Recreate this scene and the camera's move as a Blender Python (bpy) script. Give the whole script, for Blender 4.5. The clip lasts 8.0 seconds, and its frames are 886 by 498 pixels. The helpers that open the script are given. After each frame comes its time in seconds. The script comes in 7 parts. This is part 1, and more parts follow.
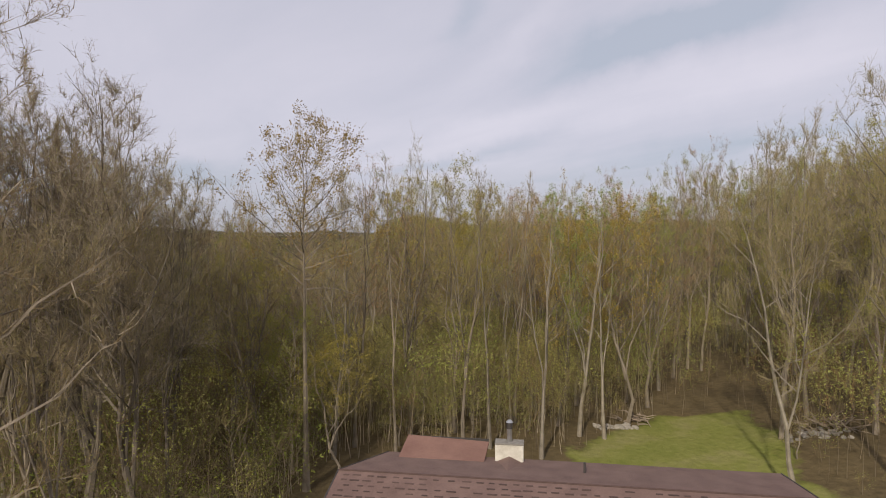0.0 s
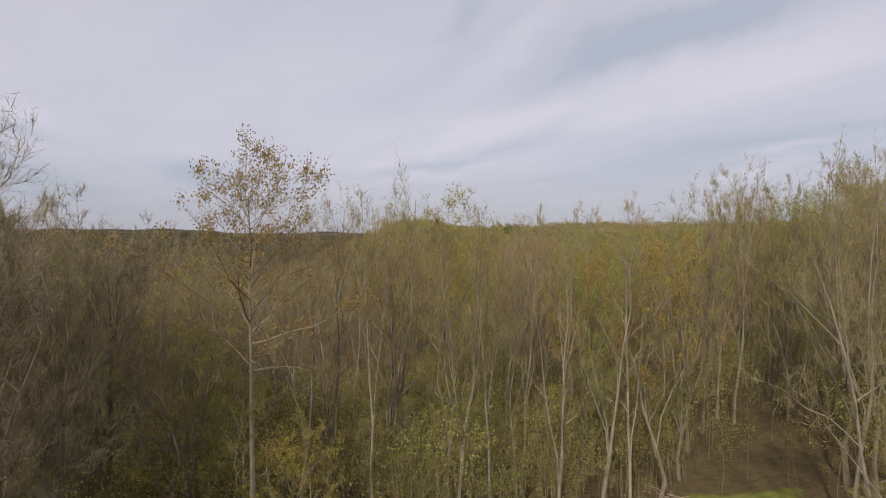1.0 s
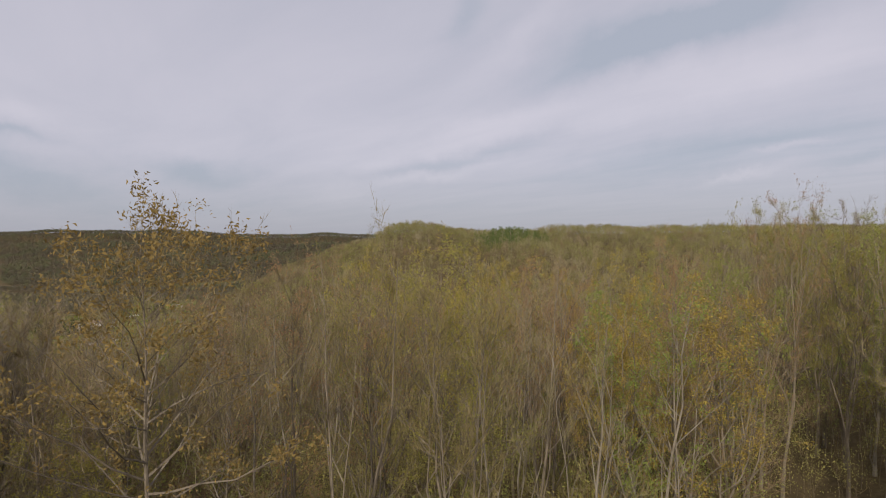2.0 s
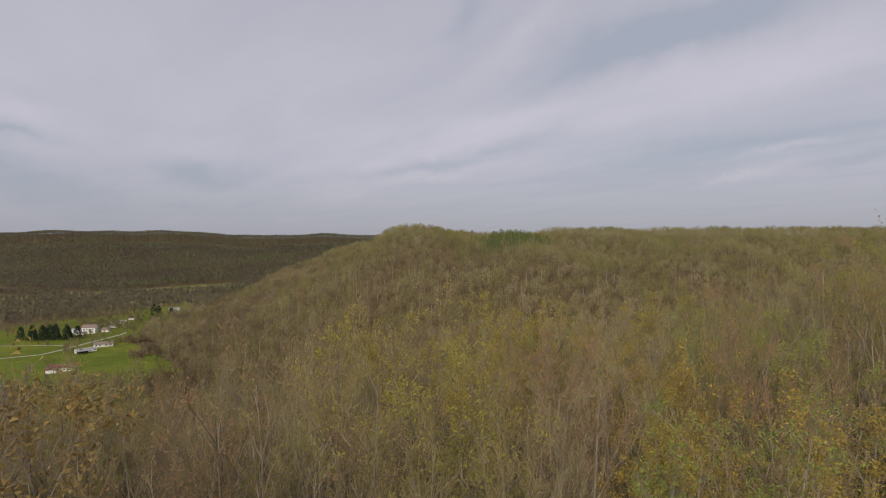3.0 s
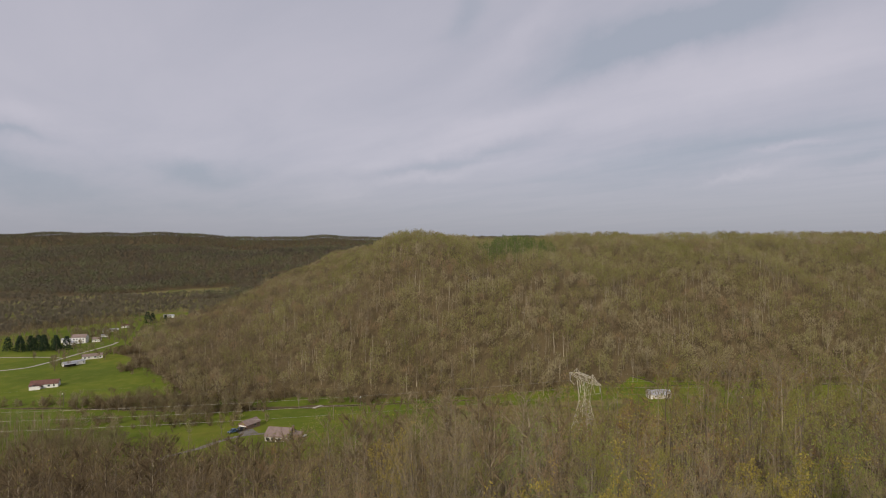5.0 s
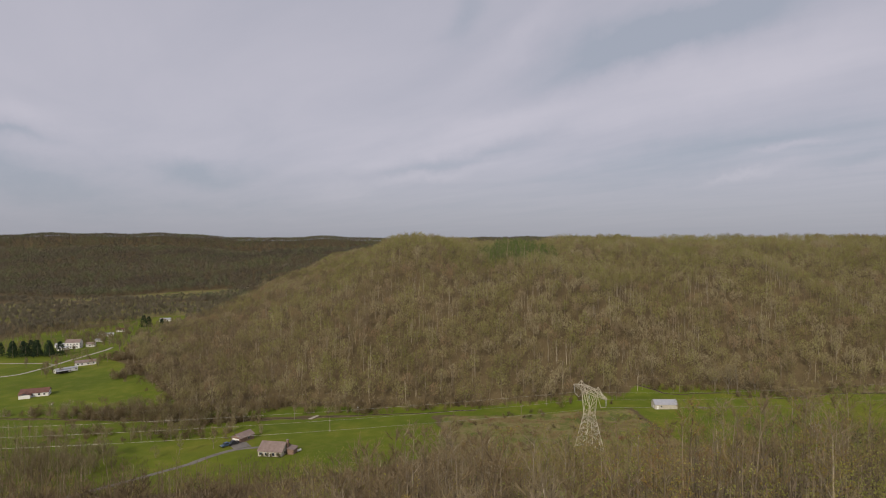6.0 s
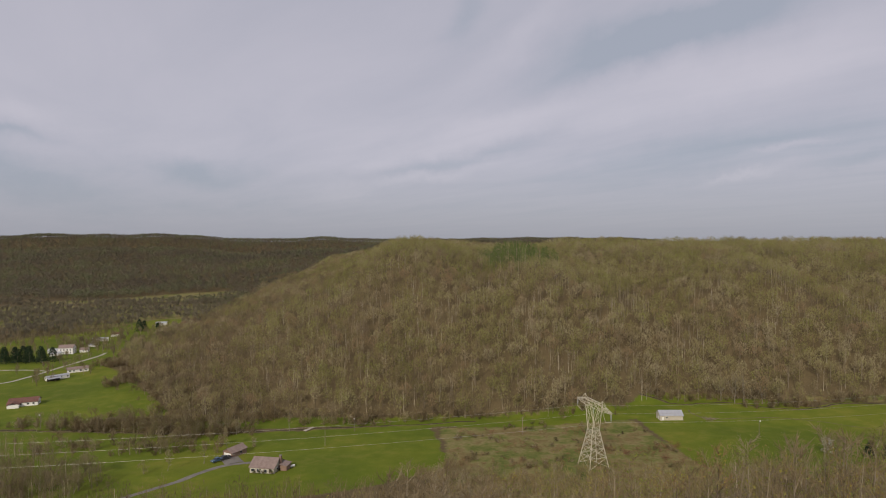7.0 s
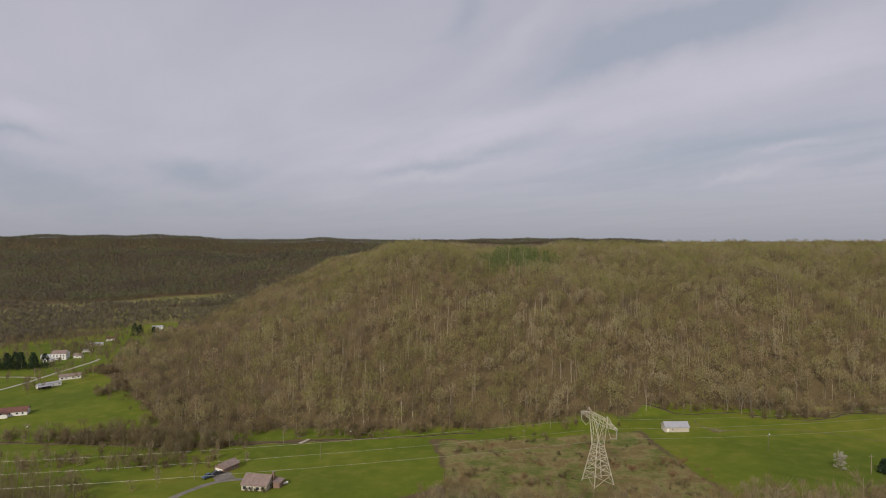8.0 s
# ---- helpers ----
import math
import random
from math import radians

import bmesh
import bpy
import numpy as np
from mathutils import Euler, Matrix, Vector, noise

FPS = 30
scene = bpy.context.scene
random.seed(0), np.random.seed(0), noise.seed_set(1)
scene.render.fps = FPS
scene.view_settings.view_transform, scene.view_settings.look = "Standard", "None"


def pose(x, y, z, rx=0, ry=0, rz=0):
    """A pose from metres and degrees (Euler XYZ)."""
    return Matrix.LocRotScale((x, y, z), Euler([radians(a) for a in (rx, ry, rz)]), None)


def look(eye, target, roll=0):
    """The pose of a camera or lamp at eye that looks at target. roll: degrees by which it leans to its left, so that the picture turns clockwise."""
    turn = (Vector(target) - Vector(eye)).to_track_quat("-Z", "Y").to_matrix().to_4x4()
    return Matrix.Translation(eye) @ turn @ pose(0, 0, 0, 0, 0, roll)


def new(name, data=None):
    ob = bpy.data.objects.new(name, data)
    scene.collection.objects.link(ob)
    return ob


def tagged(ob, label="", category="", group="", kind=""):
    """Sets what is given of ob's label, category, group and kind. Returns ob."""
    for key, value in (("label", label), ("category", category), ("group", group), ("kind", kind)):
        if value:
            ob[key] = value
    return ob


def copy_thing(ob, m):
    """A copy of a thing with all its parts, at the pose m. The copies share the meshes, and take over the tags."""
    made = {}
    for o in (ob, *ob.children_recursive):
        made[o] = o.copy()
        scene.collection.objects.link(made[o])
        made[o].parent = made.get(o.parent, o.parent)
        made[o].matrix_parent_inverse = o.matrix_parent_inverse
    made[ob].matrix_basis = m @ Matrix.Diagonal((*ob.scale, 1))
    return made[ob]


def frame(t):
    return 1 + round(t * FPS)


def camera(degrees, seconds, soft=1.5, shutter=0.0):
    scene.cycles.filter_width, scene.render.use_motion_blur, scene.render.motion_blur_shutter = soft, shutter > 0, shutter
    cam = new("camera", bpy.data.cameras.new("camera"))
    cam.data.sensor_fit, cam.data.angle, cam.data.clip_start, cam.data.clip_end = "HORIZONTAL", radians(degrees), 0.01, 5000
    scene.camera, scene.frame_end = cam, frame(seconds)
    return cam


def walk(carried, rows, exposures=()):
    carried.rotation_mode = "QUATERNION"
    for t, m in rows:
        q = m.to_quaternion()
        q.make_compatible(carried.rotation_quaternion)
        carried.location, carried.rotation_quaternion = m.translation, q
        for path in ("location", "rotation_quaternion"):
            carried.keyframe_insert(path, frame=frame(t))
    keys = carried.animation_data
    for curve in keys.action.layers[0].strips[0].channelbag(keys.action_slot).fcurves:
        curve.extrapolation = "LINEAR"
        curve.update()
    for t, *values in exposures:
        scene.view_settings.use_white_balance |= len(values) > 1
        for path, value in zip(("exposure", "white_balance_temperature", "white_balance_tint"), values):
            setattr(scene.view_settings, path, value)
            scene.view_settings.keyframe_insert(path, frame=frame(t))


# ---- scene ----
cam = camera(75, 8.0, soft=1.0)
PATH = [
    (0.0, pose(-0.83, -79.82, 86.83, 89.047, 0, 0)),
    (0.5, pose(-0.48, -75.14, 88.63, 89.047, 0, 0)),
    (1.0, pose(-0.19, -70.20, 90.49, 89.047, 0, 0)),
    (1.5, pose(0.08, -65.05, 92.41, 89.047, 0, 0)),
    (2.0, pose(0.34, -59.99, 94.33, 89.047, 0, 0)),
    (2.5, pose(0.41, -54.98, 96.23, 89.047, 0, 0)),
    (3.0, pose(0.31, -50.02, 98.11, 89.047, 0, 0)),
    (3.5, pose(0.02, -45.09, 99.98, 89.047, 0, 0)),
    (4.0, pose(-0.44, -40.22, 101.83, 89.047, 0, 0)),
    (4.5, pose(-0.92, -35.35, 103.70, 89.047, 0, 0)),
    (5.0, pose(-1.18, -30.33, 105.53, 89.047, 0, 0)),
    (5.5, pose(-1.24, -25.22, 107.34, 89.047, 0, 0)),
    (6.0, pose(-1.13, -20.07, 109.15, 89.047, 0, 0)),
    (6.5, pose(-0.87, -14.93, 111.00, 89.047, 0, 0)),
    (7.0, pose(-0.51, -9.90, 113.03, 89.047, 0, 0)),
    (7.5, pose(-0.21, -4.95, 114.93, 89.047, 0, 0)),
    (8.0, pose(0.00, 0.00, 117.00, 89.047, 0, 0)),
]
walk(cam, PATH, exposures=((0.0, 0.35), (1.0, 0.28), (2.0, 0.16), (3.3, 0.0), (8.0, -0.03)))

# ---------------------------------------------------------------- world, sun
SUN_ELEV, SUN_AZ = 32.0, 200.0      # degrees; azimuth clockwise from +y


def node_graph(tree):
    def nd(kind, **kw):
        n = tree.nodes.new(kind)
        for k, v in kw.items():
            if k == "operation":
                n.operation = v
            elif k == "blend_type":
                n.blend_type = v
            elif k == "data_type":
                n.data_type = v
            else:
                n.inputs[k].default_value = v
        return n
    return nd, tree.links.new


def build_world():
    w = bpy.data.worlds.new("sky")
    scene.world = w
    w.use_nodes = True
    t = w.node_tree
    t.nodes.clear()
    nd, ln = node_graph(t)
    out, bg = nd("ShaderNodeOutputWorld"), nd("ShaderNodeBackground", Strength=1.0)
    sky = nd("ShaderNodeTexSky")
    sky.sky_type, sky.sun_disc = "NISHITA", False
    sky.sun_elevation, sky.sun_rotation = radians(SUN_ELEV), radians(SUN_AZ)
    dim = nd("ShaderNodeVectorMath", operation="SCALE")
    dim.inputs["Scale"].default_value = 0.09
    ln(sky.outputs[0], dim.inputs[0])
    co, sep = nd("ShaderNodeTexCoord"), nd("ShaderNodeSeparateXYZ")
    ln(co.outputs["Generated"], sep.inputs[0])

    def m(op, a, b=None, c=None):
        n = nd("ShaderNodeMath", operation=op)
        for i, v in enumerate((a, b, c)):
            if v is None:
                continue
            if isinstance(v, (int, float)):
                n.inputs[i].default_value = v
            else:
                ln(v, n.inputs[i])
        return n.outputs[0]
    # fine streaks of the high cloud deck
    up = m("ADD", m("MAXIMUM", sep.outputs[2], 0.0), 0.05)
    p, q = m("DIVIDE", sep.outputs[0], up), m("DIVIDE", sep.outputs[1], up)
    vec = nd("ShaderNodeCombineXYZ")
    ln(m("ADD", m("MULTIPLY", p, 0.50), m("MULTIPLY", q, 0.35)), vec.inputs[0])
    ln(m("ADD", m("MULTIPLY", p, -0.12), m("MULTIPLY", q, 0.17)), vec.inputs[1])
    n1 = nd("ShaderNodeTexNoise", Scale=0.9, Detail=5.0, Roughness=0.52, Distortion=0.5)
    n2 = nd("ShaderNodeTexNoise", Scale=2.8, Detail=6.0, Roughness=0.58, Distortion=0.4)
    ln(vec.outputs[0], n1.inputs["Vector"])
    ln(vec.outputs[0], n2.inputs["Vector"])
    # directions a little bent, so that the banks of cloud fray
    fray = nd("ShaderNodeTexNoise", Scale=8.0, Detail=6.0, Roughness=0.6)
    ln(co.outputs["Generated"], fray.inputs["Vector"])
    off = nd("ShaderNodeVectorMath", operation="SUBTRACT")
    off.inputs[1].default_value = (0.5, 0.5, 0.5)
    ln(fray.outputs["Color"], off.inputs[0])
    small = nd("ShaderNodeVectorMath", operation="SCALE")
    small.inputs["Scale"].default_value = 0.075
    ln(off.outputs[0], small.inputs[0])
    bent = nd("ShaderNodeVectorMath", operation="ADD")
    ln(co.outputs["Generated"], bent.inputs[0])
    ln(small.outputs[0], bent.inputs[1])

    def bank(across, rise, tilt, length, width, gain):
        """A long soft bank of cloud; place and half sizes as slopes against the northern horizon, tilt in degrees."""
        c = Vector((across, 1, rise)).normalized()
        ca, sa = math.cos(radians(tilt)), math.sin(radians(tilt))
        out_v = []
        for a, b, size in ((ca, sa, length), (-sa, ca, width)):
            e = Vector((across + a * size, 1, rise + b * size)).normalized() - c
            e -= c * e.dot(c)
            dn = nd("ShaderNodeVectorMath", operation="DOT_PRODUCT")
            dn.inputs[1].default_value = e / e.length_squared
            ln(bent.outputs[0], dn.inputs[0])
            out_v.append(m("MULTIPLY", dn.outputs["Value"], dn.outputs["Value"]))
        return m("MULTIPLY", m("POWER", 2.718, m("MULTIPLY", m("ADD", *out_v), -1.0)), gain)
    v = m("ADD", m("MULTIPLY_ADD", n1.outputs[0], 0.50, 0.27), m("MULTIPLY_ADD", n2.outputs[0], 0.50, -0.25))
    for row in (
            (-0.42, 0.30, 0, 0.42, 0.16, 0.13), (0.06, 0.185, 15, 0.30, 0.030, 0.26), (0.52, 0.285, 11, 0.34, 0.048, 0.28),
            (0.00, 0.135, 11, 0.22, 0.013, -0.20), (0.34, 0.340, 11, 0.20, 0.042, -0.42), (0.52, 0.40, 14, 0.20, 0.035, -0.22),
            (0.14, 0.355, 36, 0.14, 0.024, 0.20), (0.045, 0.40, 62, 0.06, 0.022, -0.22), (0.50, 0.150, 7, 0.36, 0.034, -0.26),
            (0.72, 0.135, 8, 0.13, 0.013, -0.20), (0.515, 0.110, 8, 0.08, 0.006, 0.26), (0.60, 0.158, 8, 0.07, 0.007, 0.24),
            (-0.72, 0.095, -16, 0.15, 0.042, -0.36), (-0.43, 0.113, -4, 0.09, 0.022, -0.30), (-0.73, 0.225, -12, 0.07, 0.022, 0.18),
            (-0.74, 0.185, -10, 0.08, 0.012, -0.26), (-0.36, 0.050, 4, 0.14, 0.014, -0.16), (-0.175, 0.078, 10, 0.05, 0.012, 0.22), (-0.06, 0.107, 8, 0.12, 0.009, 0.22)):
        v = m("ADD", v, m("MULTIPLY", bank(*row), 1.2))
    ramp = nd("ShaderNodeValToRGB")
    e = ramp.color_ramp.elements
    e[0].position, e[0].color = 0.15, (0.378, 0.404, 0.478, 1)
    e[1].position, e[1].color = 0.95, (0.578, 0.551, 0.622, 1)
    mid = e.new(0.5)
    mid.color = (0.478, 0.470, 0.544, 1)
    ln(v, ramp.inputs[0])
    # towards the horizon the deck turns grey-blue
    low = nd("ShaderNodeMapRange")
    low.inputs["From Min"].default_value, low.inputs["From Max"].default_value = 0.0, 0.13
    low.inputs["To Min"].default_value, low.inputs["To Max"].default_value = 0.9, 0.0
    ln(sep.outputs[2], low.inputs["Value"])
    mix = nd("ShaderNodeMix", data_type="RGBA")
    mix.inputs[7].default_value = (0.335, 0.345, 0.402, 1)
    ln(low.outputs[0], mix.inputs[0])
    ln(ramp.outputs[0], mix.inputs[6])
    veil = nd("ShaderNodeMix", data_type="RGBA")
    veil.inputs[0].default_value = 0.92
    ln(dim.outputs[0], veil.inputs[6])
    ln(mix.outputs[2], veil.inputs[7])
    ln(veil.outputs[2], bg.inputs[0])
    ln(bg.outputs[0], out.inputs[0])


build_world()
sun = new("sun", bpy.data.lights.new("sun", "SUN"))
sun.data.energy, sun.data.angle, sun.data.color = 2.8, radians(2.0), (1.0, 0.91, 0.76)
az, el = radians(SUN_AZ), radians(SUN_ELEV)
sun_from = Vector((math.sin(az) * math.cos(el), math.cos(az) * math.cos(el), math.sin(el)))
sun.matrix_world = look((0, 0, 200), Vector((0, 0, 200)) - sun_from)

# ---------------------------------------------------------------- materials


def mat(name, c1, c2, scale=3.0, rough=0.85, fine=0.25, bump=0.2, metal=0.0, spread=0.0, alpha_island=False):
    """Two-scale mottled surface between two base colours; spread: difference from object to object."""
    ma = bpy.data.materials.new(name)
    ma.use_nodes = True
    t = ma.node_tree
    nd, ln = node_graph(t)
    b = t.nodes["Principled BSDF"]
    b.inputs["Roughness"].default_value, b.inputs["Metallic"].default_value = rough, metal
    co = nd("ShaderNodeTexCoord")
    big, small = nd("ShaderNodeTexNoise", Scale=scale, Detail=4.0), nd("ShaderNodeTexNoise", Scale=scale * 9, Detail=6.0, Roughness=0.65)
    ln(co.outputs["Object"], big.inputs["Vector"])
    ln(co.outputs["Object"], small.inputs["Vector"])
    mx = nd("ShaderNodeMath", operation="MULTIPLY_ADD")
    mx.inputs[1].default_value, mx.inputs[2].default_value = fine * 2, 0.5 - fine
    ln(small.outputs[0], mx.inputs[0])
    s = nd("ShaderNodeMath", operation="ADD")
    ln(mx.outputs[0], s.inputs[0])
    ln(big.outputs[0], s.inputs[1])
    ramp = nd("ShaderNodeValToRGB")
    e = ramp.color_ramp.elements
    e[0].position, e[0].color = 0.75, (*c1, 1)
    e[1].position, e[1].color = 1.0, (*c2, 1)
    half = nd("ShaderNodeMapRange")
    half.inputs["From Min"].default_value, half.inputs["From Max"].default_value = 0.7, 1.3
    half.inputs["To Min"].default_value, half.inputs["To Max"].default_value = 0.75, 1.0
    ln(s.outputs[0], half.inputs["Value"])
    ln(half.outputs[0], ramp.inputs[0])
    col = ramp.outputs[0]
    if spread:
        oi = nd("ShaderNodeObjectInfo")
        hv = nd("ShaderNodeHueSaturation")
        mr = nd("ShaderNodeMapRange")
        mr.inputs["To Min"].default_value, mr.inputs["To Max"].default_value = 1 - spread, 1 + spread
        ln(oi.outputs["Random"], mr.inputs["Value"])
        ln(mr.outputs[0], hv.inputs["Value"])
        ln(col, hv.inputs["Color"])
        col = hv.outputs[0]
    ln(col, b.inputs["Base Color"])
    if bump:
        bp = nd("ShaderNodeBump", Strength=bump, Distance=0.05)
        ln(small.outputs[0], bp.inputs["Height"])
        ln(bp.outputs[0], b.inputs["Normal"])
    return ma


def foliage(name, stops, use_tint, through_light=0.3, jitter_by=0.4, stepped=False):
    """Twigs or leaves: colour runs over stops by tree (tint attribute or object) and jitters by leaf."""
    ma = bpy.data.materials.new(name)
    ma.use_nodes = True
    t = ma.node_tree
    nd, ln = node_graph(t)
    b, out = t.nodes["Principled BSDF"], t.nodes["Material Output"]
    b.inputs["Roughness"].default_value = 0.75
    b.inputs["Specular IOR Level"].default_value = 0.2
    if use_tint:
        src = nd("ShaderNodeAttribute")
        src.attribute_name = "tint"
        fac = src.outputs["Fac"]
    else:
        fac = nd("ShaderNodeObjectInfo").outputs["Random"]
    ramp = nd("ShaderNodeValToRGB")
    e = ramp.color_ramp.elements
    while len(e) < len(stops):
        e.new(0.5)
    for i, c in enumerate(stops):
        e[i].position, e[i].color = (i / len(stops) if stepped else i / max(1, len(stops) - 1)), (*c, 1)
    if stepped:
        ramp.color_ramp.interpolation = "CONSTANT"
    ln(fac, ramp.inputs[0])
    isl = nd("ShaderNodeNewGeometry").outputs["Random Per Island"]
    hv = nd("ShaderNodeHueSaturation")
    a = nd("ShaderNodeMapRange")
    a.inputs["To Min"].default_value, a.inputs["To Max"].default_value = 1 - jitter_by, 1 + jitter_by
    ln(isl, a.inputs["Value"])
    ln(a.outputs[0], hv.inputs["Value"])
    ln(ramp.outputs[0], hv.inputs["Color"])
    ln(hv.outputs[0], b.inputs["Base Color"])
    if through_light:
        tr, mx = nd("ShaderNodeBsdfTranslucent"), nd("ShaderNodeMixShader")
        mx.inputs[0].default_value = through_light
        ln(hv.outputs[0], tr.inputs[0])
        ln(b.outputs[0], mx.inputs[1])
        ln(tr.outputs[0], mx.inputs[2])
        ln(mx.outputs[0], out.inputs[0])
    return ma


LEAF_STOPS = [(0.287, 0.226, 0.075), (0.259, 0.254, 0.060), (0.178, 0.215, 0.042), (0.333, 0.249, 0.060), (0.207, 0.243, 0.046), (0.253, 0.186, 0.070), (0.236, 0.243, 0.052), (0.299, 0.266, 0.095)]
TWIG_STOPS = [(0.330, 0.265, 0.130), (0.175, 0.128, 0.060), (0.300, 0.250, 0.120), (0.255, 0.160, 0.080), (0.150, 0.125, 0.056), (0.300, 0.235, 0.105), (0.205, 0.160, 0.080), (0.340, 0.285, 0.165)]
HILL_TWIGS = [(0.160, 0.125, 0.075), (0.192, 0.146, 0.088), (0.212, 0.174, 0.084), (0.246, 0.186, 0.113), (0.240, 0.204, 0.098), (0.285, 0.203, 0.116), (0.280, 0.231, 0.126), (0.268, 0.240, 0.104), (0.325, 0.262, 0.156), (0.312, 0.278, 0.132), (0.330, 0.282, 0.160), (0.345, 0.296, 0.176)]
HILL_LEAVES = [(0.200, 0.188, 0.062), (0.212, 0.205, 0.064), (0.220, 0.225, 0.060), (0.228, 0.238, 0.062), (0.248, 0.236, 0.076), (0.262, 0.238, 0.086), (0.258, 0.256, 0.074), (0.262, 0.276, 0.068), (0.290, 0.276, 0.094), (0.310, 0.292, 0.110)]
M_BARK = mat("grey_bark", (0.125, 0.100, 0.074), (0.290, 0.240, 0.180), 1.4, 0.95, 0.4, 0.6, spread=0.35)
M_DARKBARK = mat("dark_grey_bark", (0.090, 0.074, 0.056), (0.215, 0.176, 0.132), 1.4, 0.95, 0.4, 0.6)
M_PALE = mat("pale_bark", (0.140, 0.116, 0.086), (0.335, 0.290, 0.228), 1.1, 0.9, 0.35, 0.4, spread=0.2)
M_TWIG = foliage("twigs", [(0.360, 0.298, 0.164), (0.306, 0.240, 0.132), (0.387, 0.325, 0.188), (0.360, 0.245, 0.144), (0.297, 0.254, 0.120), (0.378, 0.307, 0.160), (0.333, 0.267, 0.160), (0.396, 0.338, 0.208)], False, 0.4, 0.2)
M_LEAF = foliage("young_leaves", [(0.355, 0.325, 0.072), (0.290, 0.318, 0.062), (0.385, 0.345, 0.085), (0.330, 0.318, 0.078), (0.270, 0.308, 0.058)], False, 0.5, 0.2)
M_GOLD = foliage("golden_young_leaves", [(0.42, 0.315, 0.072), (0.39, 0.325, 0.072), (0.44, 0.295, 0.078)], False, 0.45)
M_BUD = foliage("russet_buds", [(0.42, 0.235, 0.125), (0.39, 0.240, 0.130), (0.43, 0.290, 0.160)], False, 0.45, 0.2)
M_FRESH = foliage("fresh_green_leaves", [(0.285, 0.345, 0.080), (0.265, 0.325, 0.085), (0.330, 0.365, 0.085)], False, 0.5, 0.2)
M_RUST = foliage("rusty_young_leaves", [(0.310, 0.212, 0.076), (0.300, 0.228, 0.072), (0.262, 0.178, 0.074)], False, 0.4, 0.3)
M_TWIG_W = foliage("woodland_twigs", TWIG_STOPS, True, 0.3, 0.18)
M_LEAF_W = foliage("woodland_leaves", LEAF_STOPS, True, 0.35, 0.2)
BROWN_STOPS = [(0.140, 0.104, 0.058), (0.182, 0.134, 0.074), (0.235, 0.178, 0.096), (0.280, 0.208, 0.112), (0.310, 0.250, 0.145), (0.350, 0.295, 0.190)]
M_TWIG_B = foliage("brown_bare_twigs", BROWN_STOPS[1:5], False, 0.4, 0.3)
M_TWIG_D = foliage("dark_grey_twigs", [(0.235, 0.186, 0.130), (0.300, 0.240, 0.170), (0.350, 0.292, 0.212)], False, 0.35, 0.25)
M_TWIG_BW = foliage("brown_woodland_twigs", [(0.120, 0.088, 0.050), (0.155, 0.113, 0.064), (0.205, 0.153, 0.084), (0.250, 0.185, 0.100), (0.290, 0.232, 0.138), (0.340, 0.283, 0.185)], True, 0.4, 0.2)
M_TWIG_T = foliage("thicket_twigs", [(0.175, 0.138, 0.084), (0.250, 0.198, 0.120), (0.225, 0.195, 0.092), (0.300, 0.245, 0.150)], True, 0.5, 0.15)
M_BRAMBLE = foliage("reddish_bramble_canes", [(0.20, 0.095, 0.055), (0.26, 0.135, 0.075), (0.15, 0.085, 0.05)], True, 0.2)
M_LEAF_U = foliage("understorey_leaves", [(0.403, 0.396, 0.112), (0.323, 0.376, 0.086), (0.444, 0.383, 0.132), (0.363, 0.396, 0.099)], True, 0.4, 0.3)
M_BARK_W = foliage("woodland_bark", [(0.20, 0.155, 0.10), (0.30, 0.25, 0.18), (0.15, 0.115, 0.075), (0.22, 0.17, 0.115), (0.34, 0.285, 0.21), (0.17, 0.13, 0.085)], True, 0.0)
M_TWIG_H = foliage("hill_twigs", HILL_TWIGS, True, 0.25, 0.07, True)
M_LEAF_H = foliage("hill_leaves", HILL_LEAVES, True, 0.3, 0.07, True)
# ridge twig and leaf colours have cloud shade and grey haze painted in
M_TWIG_R = foliage("ridge_twigs_cloud_shade", [(0.101, 0.088, 0.067), (0.131, 0.113, 0.081), (0.162, 0.135, 0.094), (0.140, 0.126, 0.083), (0.194, 0.167, 0.119)], True, 0.3, 0.06)
M_TWIG_V = foliage("valley_floor_twigs", [(0.140, 0.120, 0.086), (0.190, 0.164, 0.116), (0.225, 0.194, 0.140), (0.172, 0.158, 0.100)], True, 0.3, 0.1)
M_LEAF_R = foliage("ridge_leaves_cloud_shade", [(0.124, 0.124, 0.077), (0.140, 0.143, 0.080), (0.153, 0.150, 0.088), (0.149, 0.164, 0.080), (0.168, 0.166, 0.094), (0.174, 0.184, 0.090), (0.191, 0.184, 0.107)], True, 0.35, 0.08)
M_PALE_W = foliage("pale_woodland_bark", [(0.30, 0.255, 0.185), (0.40, 0.35, 0.27)], True, 0.0)
M_NEEDLE = foliage("pine_needles", [(0.024, 0.042, 0.022), (0.036, 0.058, 0.028)], True, 0.1)
M_STAND = foliage("pine_stand_needles", [(0.100, 0.145, 0.040), (0.150, 0.185, 0.055)], True, 0.2, 0.15)
M_BLOSSOM = foliage("white_blossom", [(0.46, 0.44, 0.38), (0.52, 0.50, 0.45)], False)
M_SHRUB = foliage("shrub_leaves", [(0.09, 0.11, 0.035), (0.15, 0.14, 0.05), (0.20, 0.15, 0.08)], True)
M_ROOF = mat("brown_shingle", (0.115, 0.070, 0.060), (0.185, 0.118, 0.100), 0.8, 0.95, 0.3, 0.5)
M_ROOF_RED = mat("reddish_roofing", (0.165, 0.085, 0.066), (0.235, 0.130, 0.100), 0.7, 0.95, 0.3, 0.4)
